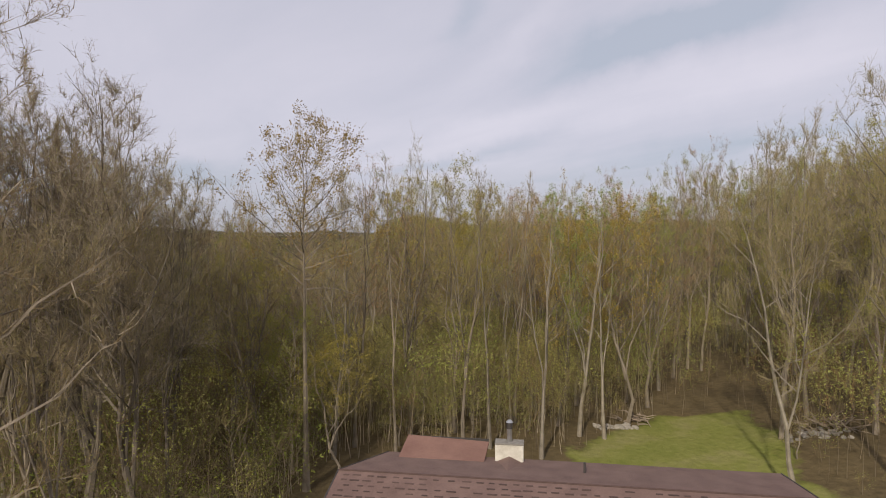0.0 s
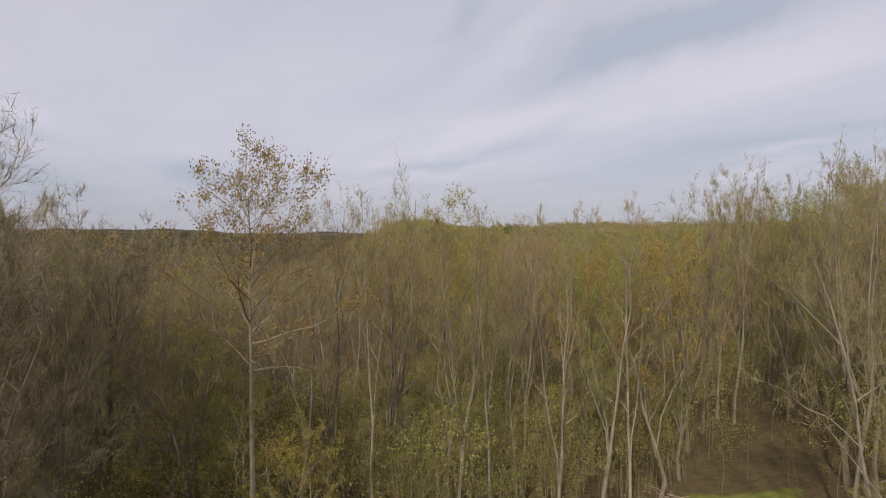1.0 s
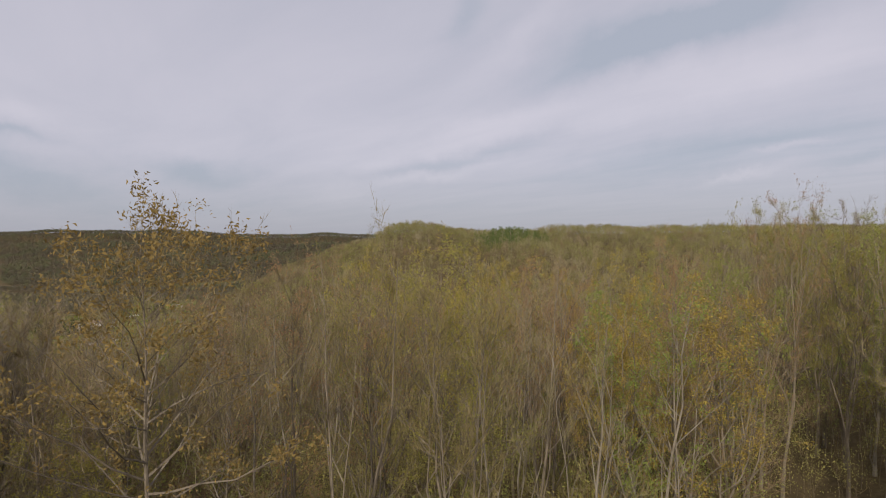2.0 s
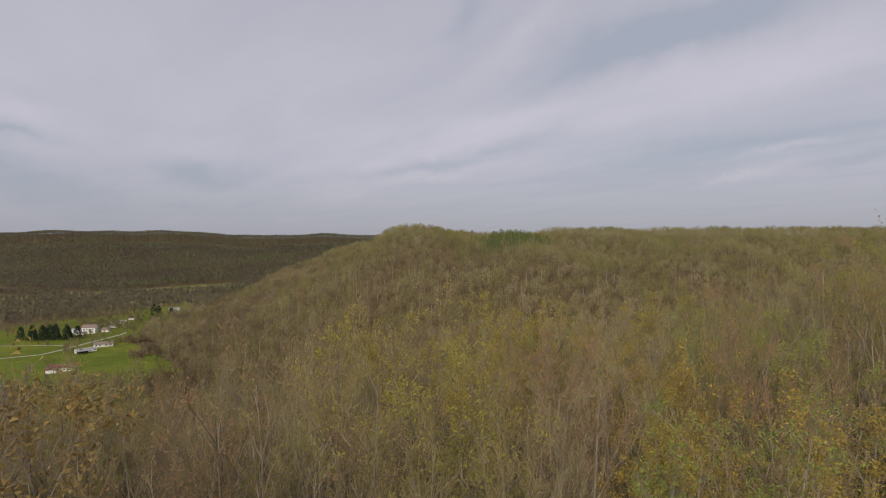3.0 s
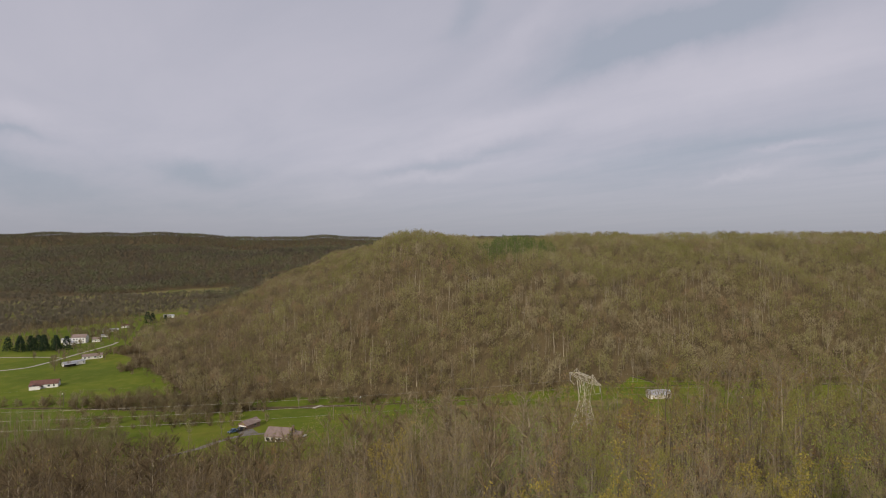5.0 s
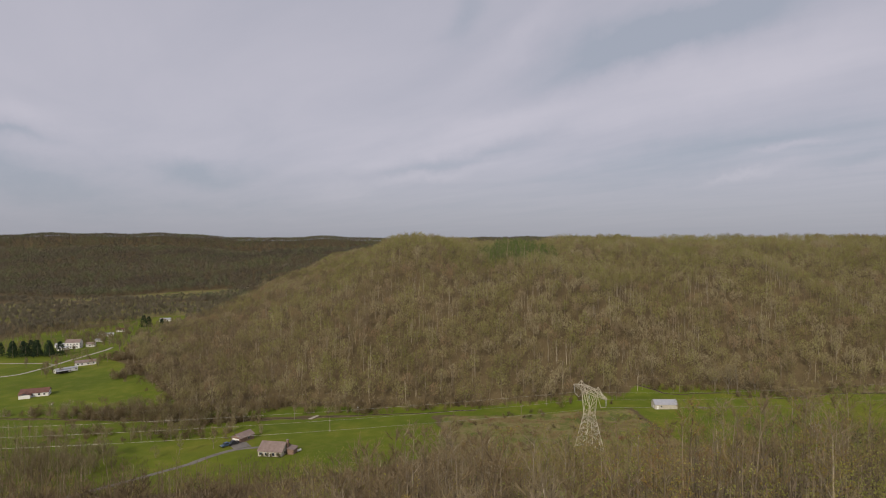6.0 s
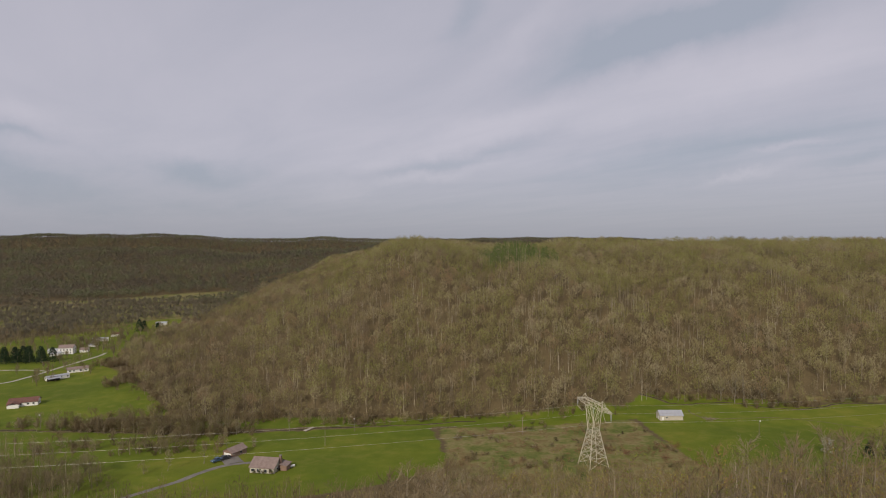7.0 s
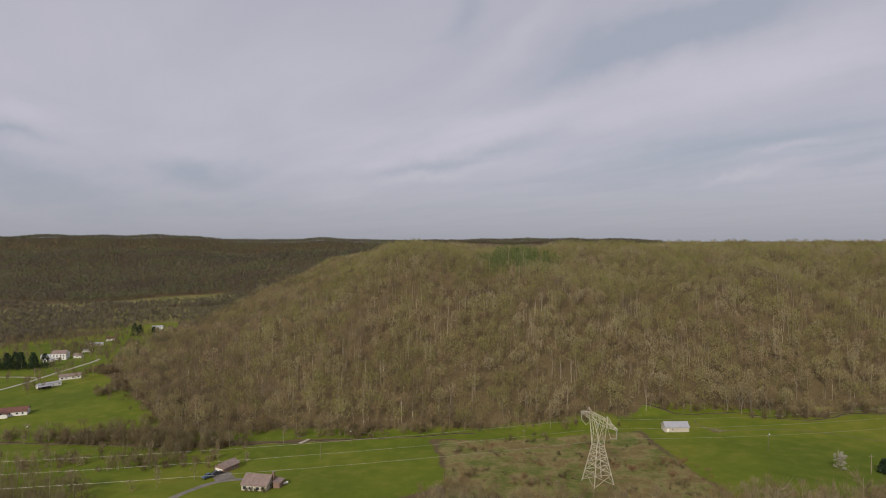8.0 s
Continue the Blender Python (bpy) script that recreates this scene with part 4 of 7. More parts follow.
for x, y in NEAR:
    patch = float(waves(np.array(x), np.array(y), 34, 61))
    w = [0.12, 0.06, 0.08, 0.10, 0.26, 0.05, 0.06, 0.05, 0.02, 0.03, 0.12, 0.18, 0.00]
    if -20 < y < 6 and -2 < x < 24:
        w = [0.03, 0.03, 0.02, 0.03, 0.14, 0.62, 0.03, 0.01, 0.01, 0.02, 0.18, 0.05, 0.00]
    elif patch > 0.35:
        w = [0.06, 0.05, 0.05, 0.10, 0.38, 0.10, 0.04, 0.06, 0.02, 0.02, 0.06, 0.16, 0.00]
    if x < -14 and y < -10:
        w = [0.20, 0.03, 0.12, 0.13, 0.05, 0.00, 0.06, 0.04, 0.10, 0.08, 0.04, 0.00, 0.20]
    elif x < -11 + 0.3 * (y + 10) and y > -10:
        w = [0.10, 0.06, 0.10, 0.08, 0.06, 0.01, 0.06, 0.03, 0.22, 0.12, 0.05, 0.02, 0.18]
    elif x < -2:
        w = [0.13, 0.06, 0.08, 0.10, 0.24, 0.05, 0.07, 0.05, 0.02, 0.04, 0.16, 0.18, 0.00]
    elif x > 19 and y < 12:
        w = [0.17, 0.06, 0.14, 0.16, 0.20, 0.03, 0.06, 0.03, 0.06, 0.05, 0.10, 0.10, 0.06]
    k = kinds[rng.choice(13, p=np.array(w) / sum(w))]
    h = rng.uniform(18.5, 24.5) + (4.5 if x > 28 and y < 25 else 0) + (3.4 if -12 < x < 5 and y < 0 else 1.5 if 5 <= x < 24 and y < 8 else 0)
    if k == "low_green":
        h = rng.uniform(7, 12)
    plant(k, x, y, h, rng.uniform(0, 6.28), rng.uniform(0.85, 1.15))
# slight understorey that fills the lower part of the wood
for i in range(74):
    x, y = (rng.uniform(-45, 44), rng.uniform(-36, 10)) if i > 26 else (rng.uniform(-9, 9), rng.uniform(-31, -20))
    if free_ground(x, y) and abs(x) < 0.78 * (y + 80) and x > -13:
        plant("low_green", x, y, rng.uniform(5, 11), rng.uniform(0, 6.28), rng.uniform(0.8, 1.3), group="understorey of the wood")


# ---------------------------------------------------------------- woodland too many to count


def wood_template(seed, H, spread, bare, limbs, twigs, leaves, twig_w, leaf, r0, sides=3, tl=1.0):
    """Arrays of one plain woodland tree: verts, tris, material index (0 bark, 1 twig, 2 leaf)."""
    rg = np.random.RandomState(seed)
    b0, b1, b2 = Bits(), Bits(), Bits()
    z = np.linspace(0, H * 0.93, 4)
    P = np.stack([np.cumsum(rg.normal(0, 0.2, 4)), np.cumsum(rg.normal(0, 0.2, 4)), z], 1)
    P -= P[0]
    b0.tube(P, r0 * np.array([1.2, 0.85, 0.5, 0.12]), sides)
    f = bare + (1 - bare) * np.sqrt(rg.uniform(0.02, 0.95, limbs))
    p0 = np.stack([np.interp(f * H * 0.93, z, P[:, a]) for a in range(3)], 1)
    a = np.arange(limbs) * 2.4 + rg.uniform(-0.4, 0.4, limbs)
    e = np.radians(rg.uniform(35, 66, limbs))
    L = spread * 1.5 * (1.15 - 0.75 * (f - bare) / (1 - bare)) * rg.uniform(0.7, 1.15, limbs)
    d = np.stack([np.cos(a) * np.cos(e), np.sin(a) * np.cos(e), np.sin(e)], 1)
    p1 = p0 + d * L[:, None]
    b0.slivers(p0, p1, np.full(limbs, r0 * 0.55), rg)
    k = rg.randint(0, limbs, twigs)
    base = p0[k] + (p1 - p0)[k] * rg.uniform(0.25, 1.0, (twigs, 1))
    dd = d[k] + rg.normal(0, 0.6, (twigs, 3)) + np.array([0, 0, 0.25])
    dd /= np.linalg.norm(dd, axis=1)[:, None]
    tip = base + dd * rg.uniform(0.9, 2.0, (twigs, 1)) * tl * (0.3 + 0.2 * spread)
    b1.slivers(base, tip, rg.uniform(0.6, 1.3, twigs) * twig_w, rg)
    if leaves:
        k = rg.randint(0, twigs, leaves)
        at = base[k] + (tip - base)[k] * rg.uniform(0.3, 1.1, (leaves, 1)) + rg.normal(0, 0.25, (leaves, 3))
        b2.leaves(at, rg.uniform(0.6, 1.35, leaves) * leaf, rg, quads=False)
    vs, ts, mi, n = [], [], [], 0
    for i, b in enumerate((b0, b1, b2)):
        if not b.n:
            continue
        v, t = b.arrays()
        vs.append(v)
        ts.append(t + n)
        mi.append(np.full(len(t), i))
        n += len(v)
    return np.concatenate(vs), np.concatenate(ts), np.concatenate(mi)


def woodland(name, spots, templates, weights, label, category, scale, mats, seed, tint=None, wide=(0.85, 1.2)):
    """All trees of a wood as one mesh."""
    rg = np.random.RandomState(seed)
    spots = np.asarray(spots, float)
    which = weights if isinstance(weights, np.ndarray) else rg.choice(len(templates), len(spots), p=np.array(weights) / sum(weights))
    tints = rg.uniform(0, 1, len(spots)) if tint is None else tint
    V, T, M, A, N, n = [], [], [], [], [], 0
    for i, (v, t, mi, *own) in enumerate(templates):
        if own:
            out = own[0]
        else:
            t, out = rounded(v, t, np.array([0, 0, 0.6 * v[:, 2].max()]), 0.12)
        S = spots[which == i]
        if not len(S):
            continue
        k = len(S)
        a = rg.uniform(0, 6.28, k)
        h = rg.uniform(*scale, k)
        w = h * rg.uniform(*wide, k)
        c, s = np.cos(a) * w, np.sin(a) * w
        x = v[None, :, 0] * c[:, None] - v[None, :, 1] * s[:, None] + S[:, 0][:, None]
        y = v[None, :, 0] * s[:, None] + v[None, :, 1] * c[:, None] + S[:, 1][:, None]
        z = v[None, :, 2] * h[:, None] + (height(S[:, 0], S[:, 1]) - 0.3)[:, None]
        V.append(np.stack([x, y, z], 2).reshape(-1, 3))
        T.append((t[None] + (np.arange(k) * len(v))[:, None, None]).reshape(-1, 3) + n)
        M.append(np.tile(mi, k))
        ca, sa = np.cos(a)[:, None], np.sin(a)[:, None]
        N.append(np.stack([out[None, :, 0] * ca - out[None, :, 1] * sa, out[None, :, 0] * sa + out[None, :, 1] * ca, np.repeat(out[None, :, 2], k, 0)], 2).reshape(-1, 3))
        A.append(np.repeat(tints[which == i], len(v)))
        n += k * len(v)
    me = raw_mesh(name, np.concatenate(V), np.concatenate(T), mats, np.concatenate(M), {"tint": np.concatenate(A)}, normals=np.concatenate(N))
    return tagged(new(name, me), label, category, kind="stuff")


WOOD_MATS = [M_BARK_W, M_TWIG_W, M_LEAF_W]
BARE_MATS = [M_BARK_W, M_TWIG_BW, M_LEAF_W]


def jitter(x0, x1, y0, y1, step, seed):
    rg = np.random.RandomState(seed)
    X, Y = np.meshgrid(np.arange(x0, x1, step), np.arange(y0, y1, step))
    X, Y = X + rg.uniform(-0.45, 0.45, X.shape) * step, Y + rg.uniform(-0.45, 0.45, Y.shape) * step
    return np.stack([X.ravel(), Y.ravel()], 1)


def in_any(S, polys):
    m = np.zeros(len(S), bool)
    for p in polys:
        m |= inside(S[:, 0], S[:, 1], p) > 0
    return m


# the near slope down to the valley
S = jitter(-250, 270, -55, 262, 5.3, 101)
reach = 0.80 * (S[:, 1] + 80) + 12
NP = np.array(NEAR)
dist = np.min(np.hypot(S[:, 0][:, None] - NP[:, 0][None], S[:, 1][:, None] - NP[:, 1][None]), axis=1)
keep = (np.abs(S[:, 0]) < reach) & (dist > 3.6) & ~in_any(S, [HOUSE_ZONE, LAWN, SCRUB[2]]) & ~in_any(S, MEADOWS[:4])
keep &= ~((np.abs(S[:, 0]) < 30) & (S[:, 1] < -30)) & ~((np.abs(S[:, 0]) < 45) & (S[:, 1] < -8))
keep &= (S[:, 1] < 200 + 6 * sstep(-20, 60, S[:, 0]) + 45 * sstep(-135, -160, S[:, 0]) + 10 * waves(S[:, 0], S[:, 1], 60, 31))
keep &= ~((S[:, 0] < -60) & (S[:, 1] > 212) & (S[:, 0] > -140))
S = S[keep]
MID = [wood_template(50 + i, 18.5, sp, ba, 12, tw, lf, 0.06, 0.16, 0.13, sides=3) for i, (sp, ba, tw, lf) in enumerate(
    [(2.8, 0.34, 140, 60), (3.3, 0.30, 150, 110), (2.5, 0.4, 120, 40), (3.5, 0.26, 100, 210), (3.1, 0.32, 110, 160)])]
MID_BARE = [wood_template(56 + i, 19, sp, ba, 13, tw, 10, 0.075, 0.15, 0.15, sides=3) for i, (sp, ba, tw) in enumerate([(3.0, 0.34, 230), (3.5, 0.28, 250), (2.7, 0.4, 210)])]
near_tint = np.clip(0.5 + 0.35 * waves(S[:, 0], S[:, 1], 55, 41) + np.random.RandomState(5).normal(0, 0.14, len(S)), 0, 1)
upper = S[:, 1] < 92
bare_tint = np.clip(0.22 + 0.50 * sstep(-50, 10, S[:, 0]) + 0.2 * waves(S[:, 0], S[:, 1], 40, 65) + np.random.RandomState(66).normal(0, 0.15, len(S)), 0, 1)
leafy = waves(S[:, 0], S[:, 1], 46, 62) + 0.9 * sstep(-40, 40, S[:, 0]) + np.random.RandomState(63).normal(0, 0.3, len(S)) > 0.62
woodland("leafing_slope_woodland", S[upper & leafy], MID, [1, 2, 1, 3, 3], "spring woodland in young leaf on the slope", "woodland", (0.85, 1.2), WOOD_MATS, 102, near_tint[upper & leafy])
woodland("bare_slope_woodland", S[upper & ~leafy], MID_BARE, [2, 2, 2], "dense bare brown woodland on the slope", "woodland", (0.85, 1.2), BARE_MATS, 106, bare_tint[upper & ~leafy])
S_LOW, T_LOW, B_LOW, L_LOW = S[~upper], near_tint[~upper], bare_tint[~upper], leafy[~upper]
# saplings and brush between the trunks of the nearest wood
U = np.concatenate([jitter(-66, 70, -48, 18, 1.75, 103), jitter(-24, 26, -34, -12, 1.5, 109)])
keep = (np.abs(U[:, 0]) < 0.80 * (U[:, 1] + 80) + 4) & ~in_any(U, [HOUSE_ZONE, LAWN]) & ~((in_any(U, [SCRUB[2]])) & (np.random.RandomState(69).uniform(0, 1, len(U)) < 0.6)) & ~((np.abs(U[:, 0]) < 9) & (U[:, 1] < -33))
U = U[keep & ~((U[:, 0] < -15) & (U[:, 1] < -27) & (np.random.RandomState(70).uniform(0, 1, len(U)) < 0.25))]
SAP = [wood_template(160 + i, 6.0, 1.7, 0.06, 8, tw, lf, 0.022, 0.062, 0.016) for i, (tw, lf) in enumerate(((70, 24), (60, 100), (50, 190)))]
woodland("undergrowth", U, SAP, np.where(np.random.RandomState(67).uniform(0, 1, len(U)) < 0.3 + 0.45 * sstep(-24, -10, U[:, 0]), 2, np.random.RandomState(68).randint(0, 2, len(U))), "thin brown saplings and brush under the trees", "undergrowth", (0.35, 1.6), [M_BARK_W, M_TWIG_W, M_LEAF_U], 104, np.where(U[:, 0] < -13, 0.5 + 0.1 * waves(U[:, 0], U[:, 1], 25, 45), np.clip(0.5 + 0.4 * waves(U[:, 0], U[:, 1], 25, 45), 0, 1)))

U = jitter(-48, -11.5, -50, -18, 1.25, 187)
U = U[(np.abs(U[:, 0]) < 0.80 * (U[:, 1] + 80) + 4) & ~in_any(U, [HOUSE_ZONE]) & (waves(U[:, 0], U[:, 1], 9, 77) > -0.55)]
BRIAR = [wood_template(190 + i, 3.2, 1.7, 0.03, 9, tw, lf, 0.026, 0.075, 0.018) for i, (tw, lf) in enumerate(((80, 40), (60, 150)))]
woodland("shady_undergrowth", U, BRIAR, np.where(waves(U[:, 0], U[:, 1], 12, 78) > 0.1, 1, 0), "brown and dark green shrubs under the western trees", "undergrowth", (0.5, 1.5), [M_BARK_W, M_TWIG_T, M_LEAF_W], 188, np.random.RandomState(79).uniform(0.2, 0.35, len(U)))

U = jitter(-170, 190, 16, 96, 3.4, 181)
U = U[(np.abs(U[:, 0]) < 0.80 * (U[:, 1] + 80) + 4)]
BRUSH = [wood_template(184 + i, 9.0, 2.2, 0.08, 8, tw, lf, 0.05, 0.15, 0.05) for i, (tw, lf) in enumerate(((60, 10), (50, 40)))]
woodland("slope_understorey", U, BRUSH, np.where((waves(U[:, 0], U[:, 1], 46, 62) + 0.9 * sstep(-40, 40, U[:, 0])) > 0.6, 1, 0), "young trees and brush filling the slope wood", "undergrowth", (0.6, 1.4), [M_BARK_W, M_TWIG_BW, M_LEAF_U], 182)

# the hill across the valley
S = np.concatenate([jitter(-480, 760, 350, 870, 8.4, 111), jitter(-700, 320, 870, 1330, 8.5, 115)])
d = foot_distance(S[:, 0], S[:, 1])
keep = (d > -20 - 18 * sstep(-120, -170, S[:, 0]) + 6 * waves(S[:, 0], S[:, 1], 40, 52)) & (np.abs(S[:, 0]) < 0.78 * (S[:, 1] + 46) + 6) & ((d > -3 - 9 * sstep(120, 150, S[:, 0])) | (S[:, 0] < -120)) & ~in_any(S, MEADOWS + SCRUB[3:4])
rg = np.random.RandomState(9)
keep &= ((d < 400) & (S[:, 1] < 870)) | (d < 200) | ((S[:, 0] < -110) & (rg.uniform(0, 1, len(S)) < 0.34))
keep &= ~((waves(S[:, 0], S[:, 1], 48, 49) > 0.6) & (d < 170) & (rg.uniform(0, 1, len(S)) < 0.45))
PINES = ((S[:, 0] - 82) / 40) ** 2 + ((S[:, 1] - 640) / 75) ** 2 < 0.35 + np.random.RandomState(20).uniform(0, 1.1, len(S))
S_P = S[keep & PINES]
S = S[keep & ~PINES]


def crown_template(seed, H, wide, low, twigs, leaves, twig_w, leaf, r0, leafy=1.0):
    """A round-crowned woodland tree seen from afar: domed heap of twig sprays round a thin trunk."""
    rg = np.random.RandomState(seed)
    b0, b1, b2 = Bits(), Bits(), Bits()
    b0.tube([(0, 0, 0), (rg.normal(0, 0.3), rg.normal(0, 0.3), H * 0.5), (rg.normal(0, 0.4), rg.normal(0, 0.4), H * 0.85)], r0 * np.array([1, 0.75, 0.25]), 3)
    heart = np.array([0, 0, H * (low + 1) / 2 - 0.1 * H])
    lobes = np.array([[rg.uniform(-0.45, 0.45) * wide, rg.uniform(-0.45, 0.45) * wide, H * (low + 0.1 + (0.78 - low) * (j + rg.uniform(0, 0.8)) / 5)] for j in range(5)])
    half = H * (1 - low) / 2

    def shell(n):
        k = rg.randint(0, 5, n)
        d = rg.normal(size=(n, 3))
        d /= np.linalg.norm(d, axis=1)[:, None]
        d[:, 2] = np.where(d[:, 2] < -0.5, -d[:, 2], d[:, 2])
        return lobes[k] + d * np.array([wide * 0.6, wide * 0.6, half * 0.5]) * rg.uniform(0.55, 1.05, (n, 1))
    limbs = 5
    b0.slivers(np.repeat([[0, 0, H * low]], limbs, 0) + rg.normal(0, 0.5, (limbs, 3)), lobes + np.array([0, 0, 1.0]), np.full(limbs, r0 * 0.7), rg)
    base = shell(twigs)
    out = base - heart
    out /= np.linalg.norm(out, axis=1)[:, None] + 1e-9
    out = out + rg.normal(0, 0.4, (twigs, 3)) + np.array([0, 0, 0.3])
    out /= np.linalg.norm(out, axis=1)[:, None]
    b1.slivers(base - out * 0.8, base + out * rg.uniform(0.3, 1.0, (twigs, 1)), rg.uniform(0.6, 1.4, twigs) * twig_w, rg)
    b2.leaves(shell(leaves), rg.uniform(0.55, 1.35, leaves) * leaf, rg, quads=False, heart=heart)
    vs, ts, mi, n = [], [], [], 0
    for i, b in enumerate((b0, b1, b2)):
        v, t = b.arrays()
        vs.append(v)
        ts.append(t + n)
        k = np.full(len(t), i)
        if i == 2:      # on bare trees most sprays are twigs, not leaf
            k[rg.uniform(0, 1, len(t)) > leafy] = 1
        mi.append(k)
        n += len(v)
    return np.concatenate(vs), np.concatenate(ts), np.concatenate(mi)


def brush_template(seed, H, wide, low, twigs, width, leaves, leaf, r0, limbs=4, up=0.6, longest=3.4, loose=0.22, base=0.5, dome=False):
    """A woodland tree seen from afar: a trunk and limbs under a domed crown of upright sprays of twig, with or without young leaf."""
    rg = np.random.RandomState(seed)
    V, T, M, N, n = [], [], [], [], 0
    heart = np.array([0, 0, H * (low + 0.1)])
    lumps = np.stack([rg.normal(0, 0.36 * wide, 5), rg.normal(0, 0.36 * wide, 5), H * rg.uniform(low + base * (1 - low), 0.86, 5)], 1)
    lumps[0, :2] *= 0.2

    def spread_out(k):
        """Points in the outer part of an uneven dome, more of them towards the top."""
        d = rg.normal(size=(k, 3))
        d /= np.linalg.norm(d, axis=1)[:, None]
        d[:, 2] = np.abs(d[:, 2]) * np.where(rg.uniform(0, 1, k) < 0.25, -0.7, 1.0)
        if dome:
            bulge = 0.84 + 0.16 * np.sin(3 * np.arctan2(d[:, 1], d[:, 0]) + seed) * np.sin(4 * d[:, 2] + 2 * seed)
            return np.array([0, 0, H * (low + 0.42 * (1 - low))]) + d * np.array([wide, wide, H * (1 - low) * 0.56]) * (bulge * rg.uniform(0.72, 1.06, k))[:, None]
        w = rg.randint(0, 5, k)
        return lumps[w] + d * np.array([wide * 0.62, wide * 0.62, H * (1 - low) * 0.24]) * rg.uniform(0.35, 1.08, (k, 1))

    def add(b, k, own):
        nonlocal n
        v, t = b.arrays()
        t, nn = rounded(v, t, heart, own)
        nn = nn + np.array([0, -0.10, up])
        V.append(v)
        T.append(t + n)
        M.append(np.full(len(t), k))
        N.append(nn / (np.linalg.norm(nn, axis=1)[:, None] + 1e-9))
        n += len(v)
    if r0:
        b = Bits()
        b.tube([(0, 0, 0), (rg.normal(0, 0.3), rg.normal(0, 0.3), H * 0.45), (rg.normal(0, 0.4), rg.normal(0, 0.4), H * 0.86)], r0 * np.array([1, 0.75, 0.25]), 3)
        b.slivers(np.repeat([[0, 0, H * low]], limbs, 0) + rg.normal(0, 0.4, (limbs, 3)), lumps[np.arange(limbs) % 5] + np.array([0, 0, 1.0]), np.full(limbs, r0 * 0.9), rg)
        add(b, 0, 0.6)
    tip = spread_out(twigs)
    d = (tip - heart) / (np.linalg.norm(tip - heart, axis=1)[:, None] + 1e-9) + rg.normal(0, loose, (twigs, 3)) + np.array([0, 0, 0.75 if loose < 0.3 else 0.35])
    d /= np.linalg.norm(d, axis=1)[:, None]
    b = Bits()
    b.slivers(tip, tip - d * longest * rg.uniform(0.5, 1.0, (twigs, 1)), rg.uniform(0.6, 1.4, twigs) * width, rg)
    add(b, 1, 0.05)
    if leaves:
        b = Bits()
        at = spread_out(leaves)
        b.leaves(at, rg.uniform(0.6, 1.4, leaves) * leaf, rg, quads=False, heart=heart)
        add(b, 2, 0.05)
    return np.concatenate(V), np.concatenate(T), np.concatenate(M), np.concatenate(N)


# bare crowns are open sprays of twig, green ones mostly leaf; the last two are tall and thin and show their trunks
FAR = [brush_template(60 + i, 17.5, wd, lo, tw, wt, lf, sz, r, up=0.05, longest=2.4, dome=True) for i, (wd, lo, tw, wt, lf, sz, r) in enumerate(
    [(5.6, 0.36, 100, 0.32, 110, 0.42, 0.15), (6.3, 0.34, 110, 0.32, 124, 0.44, 0.15), (4.8, 0.38, 90, 0.32, 90, 0.40, 0.15),
     (5.8, 0.32, 46, 0.32, 160, 0.44, 0.13), (4.2, 0.46, 84, 0.28, 56, 0.36, 0.19), (3.4, 0.48, 70, 0.28, 40, 0.34, 0.21), (5.4, 0.30, 46, 0.32, 160, 0.44, 0.13)])]
for v, t, mi, nn in FAR[:3] + FAR[4:6]:
    mi[mi == 2] = 1     # bare trees: their sprays are twig too
OPEN = [brush_template(64 + i, 18.0, 5.8, 0.10, tw, 0.20, lf, 0.32, 0.15, longest=4.0, up=0.4, loose=0.4, base=0.25) for i, (tw, lf) in enumerate(((200, 40), (160, 80), (120, 120)))]
HILL_MATS = [M_BARK_W, M_TWIG_H, M_LEAF_H]
LOWER = [crown_template(70 + i, 18.5, wd, lo, tw, lf, 0.11, sz, 0.14) for i, (wd, lo, tw, lf, sz) in enumerate(
    [(2.9, 0.25, 80, 26, 0.24), (3.3, 0.22, 70, 46, 0.26), (2.6, 0.3, 84, 12, 0.24), (3.2, 0.2, 40, 84, 0.28)])]
low_leafy = L_LOW & (T_LOW > 0.3)
woodland("leafing_foot_woodland", S_LOW[low_leafy], LOWER, [2, 2.5, 2, 2], "spring woodland in young leaf at the foot of the slope", "woodland", (0.7, 1.05), WOOD_MATS, 105, T_LOW[low_leafy])
woodland("bare_foot_woodland", S_LOW[~low_leafy], LOWER, [3, 1, 3, 0], "bare brown woodland at the foot of the slope", "woodland", (0.7, 1.05), [M_BARK_W, M_TWIG_BW, M_TWIG_BW], 107, B_LOW[~low_leafy])
E = jitter(-10, 250, 196, 256, 5.2, 171)
E = E[(E[:, 1] < 238 + 8 * waves(E[:, 0], E[:, 1], 40, 72) + 8 * sstep(60, 20, E[:, 0])) & (waves(E[:, 0], E[:, 1], 22, 73) > -0.75)]
woodland("field_edge_trees", E, OPEN, [3, 2, 0.6], "low bare trees along the foot of the slope", "trees", (0.34, 0.68), [M_BARK_W, M_TWIG_BW, M_LEAF_W], 172, np.random.RandomState(75).uniform(0.45, 1.0, len(E)), (0.8, 1.1))
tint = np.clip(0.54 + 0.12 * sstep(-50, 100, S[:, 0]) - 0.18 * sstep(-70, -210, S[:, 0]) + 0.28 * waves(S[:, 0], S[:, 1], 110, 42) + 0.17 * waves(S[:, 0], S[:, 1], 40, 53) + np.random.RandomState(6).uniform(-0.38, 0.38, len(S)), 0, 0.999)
rg = np.random.RandomState(16)
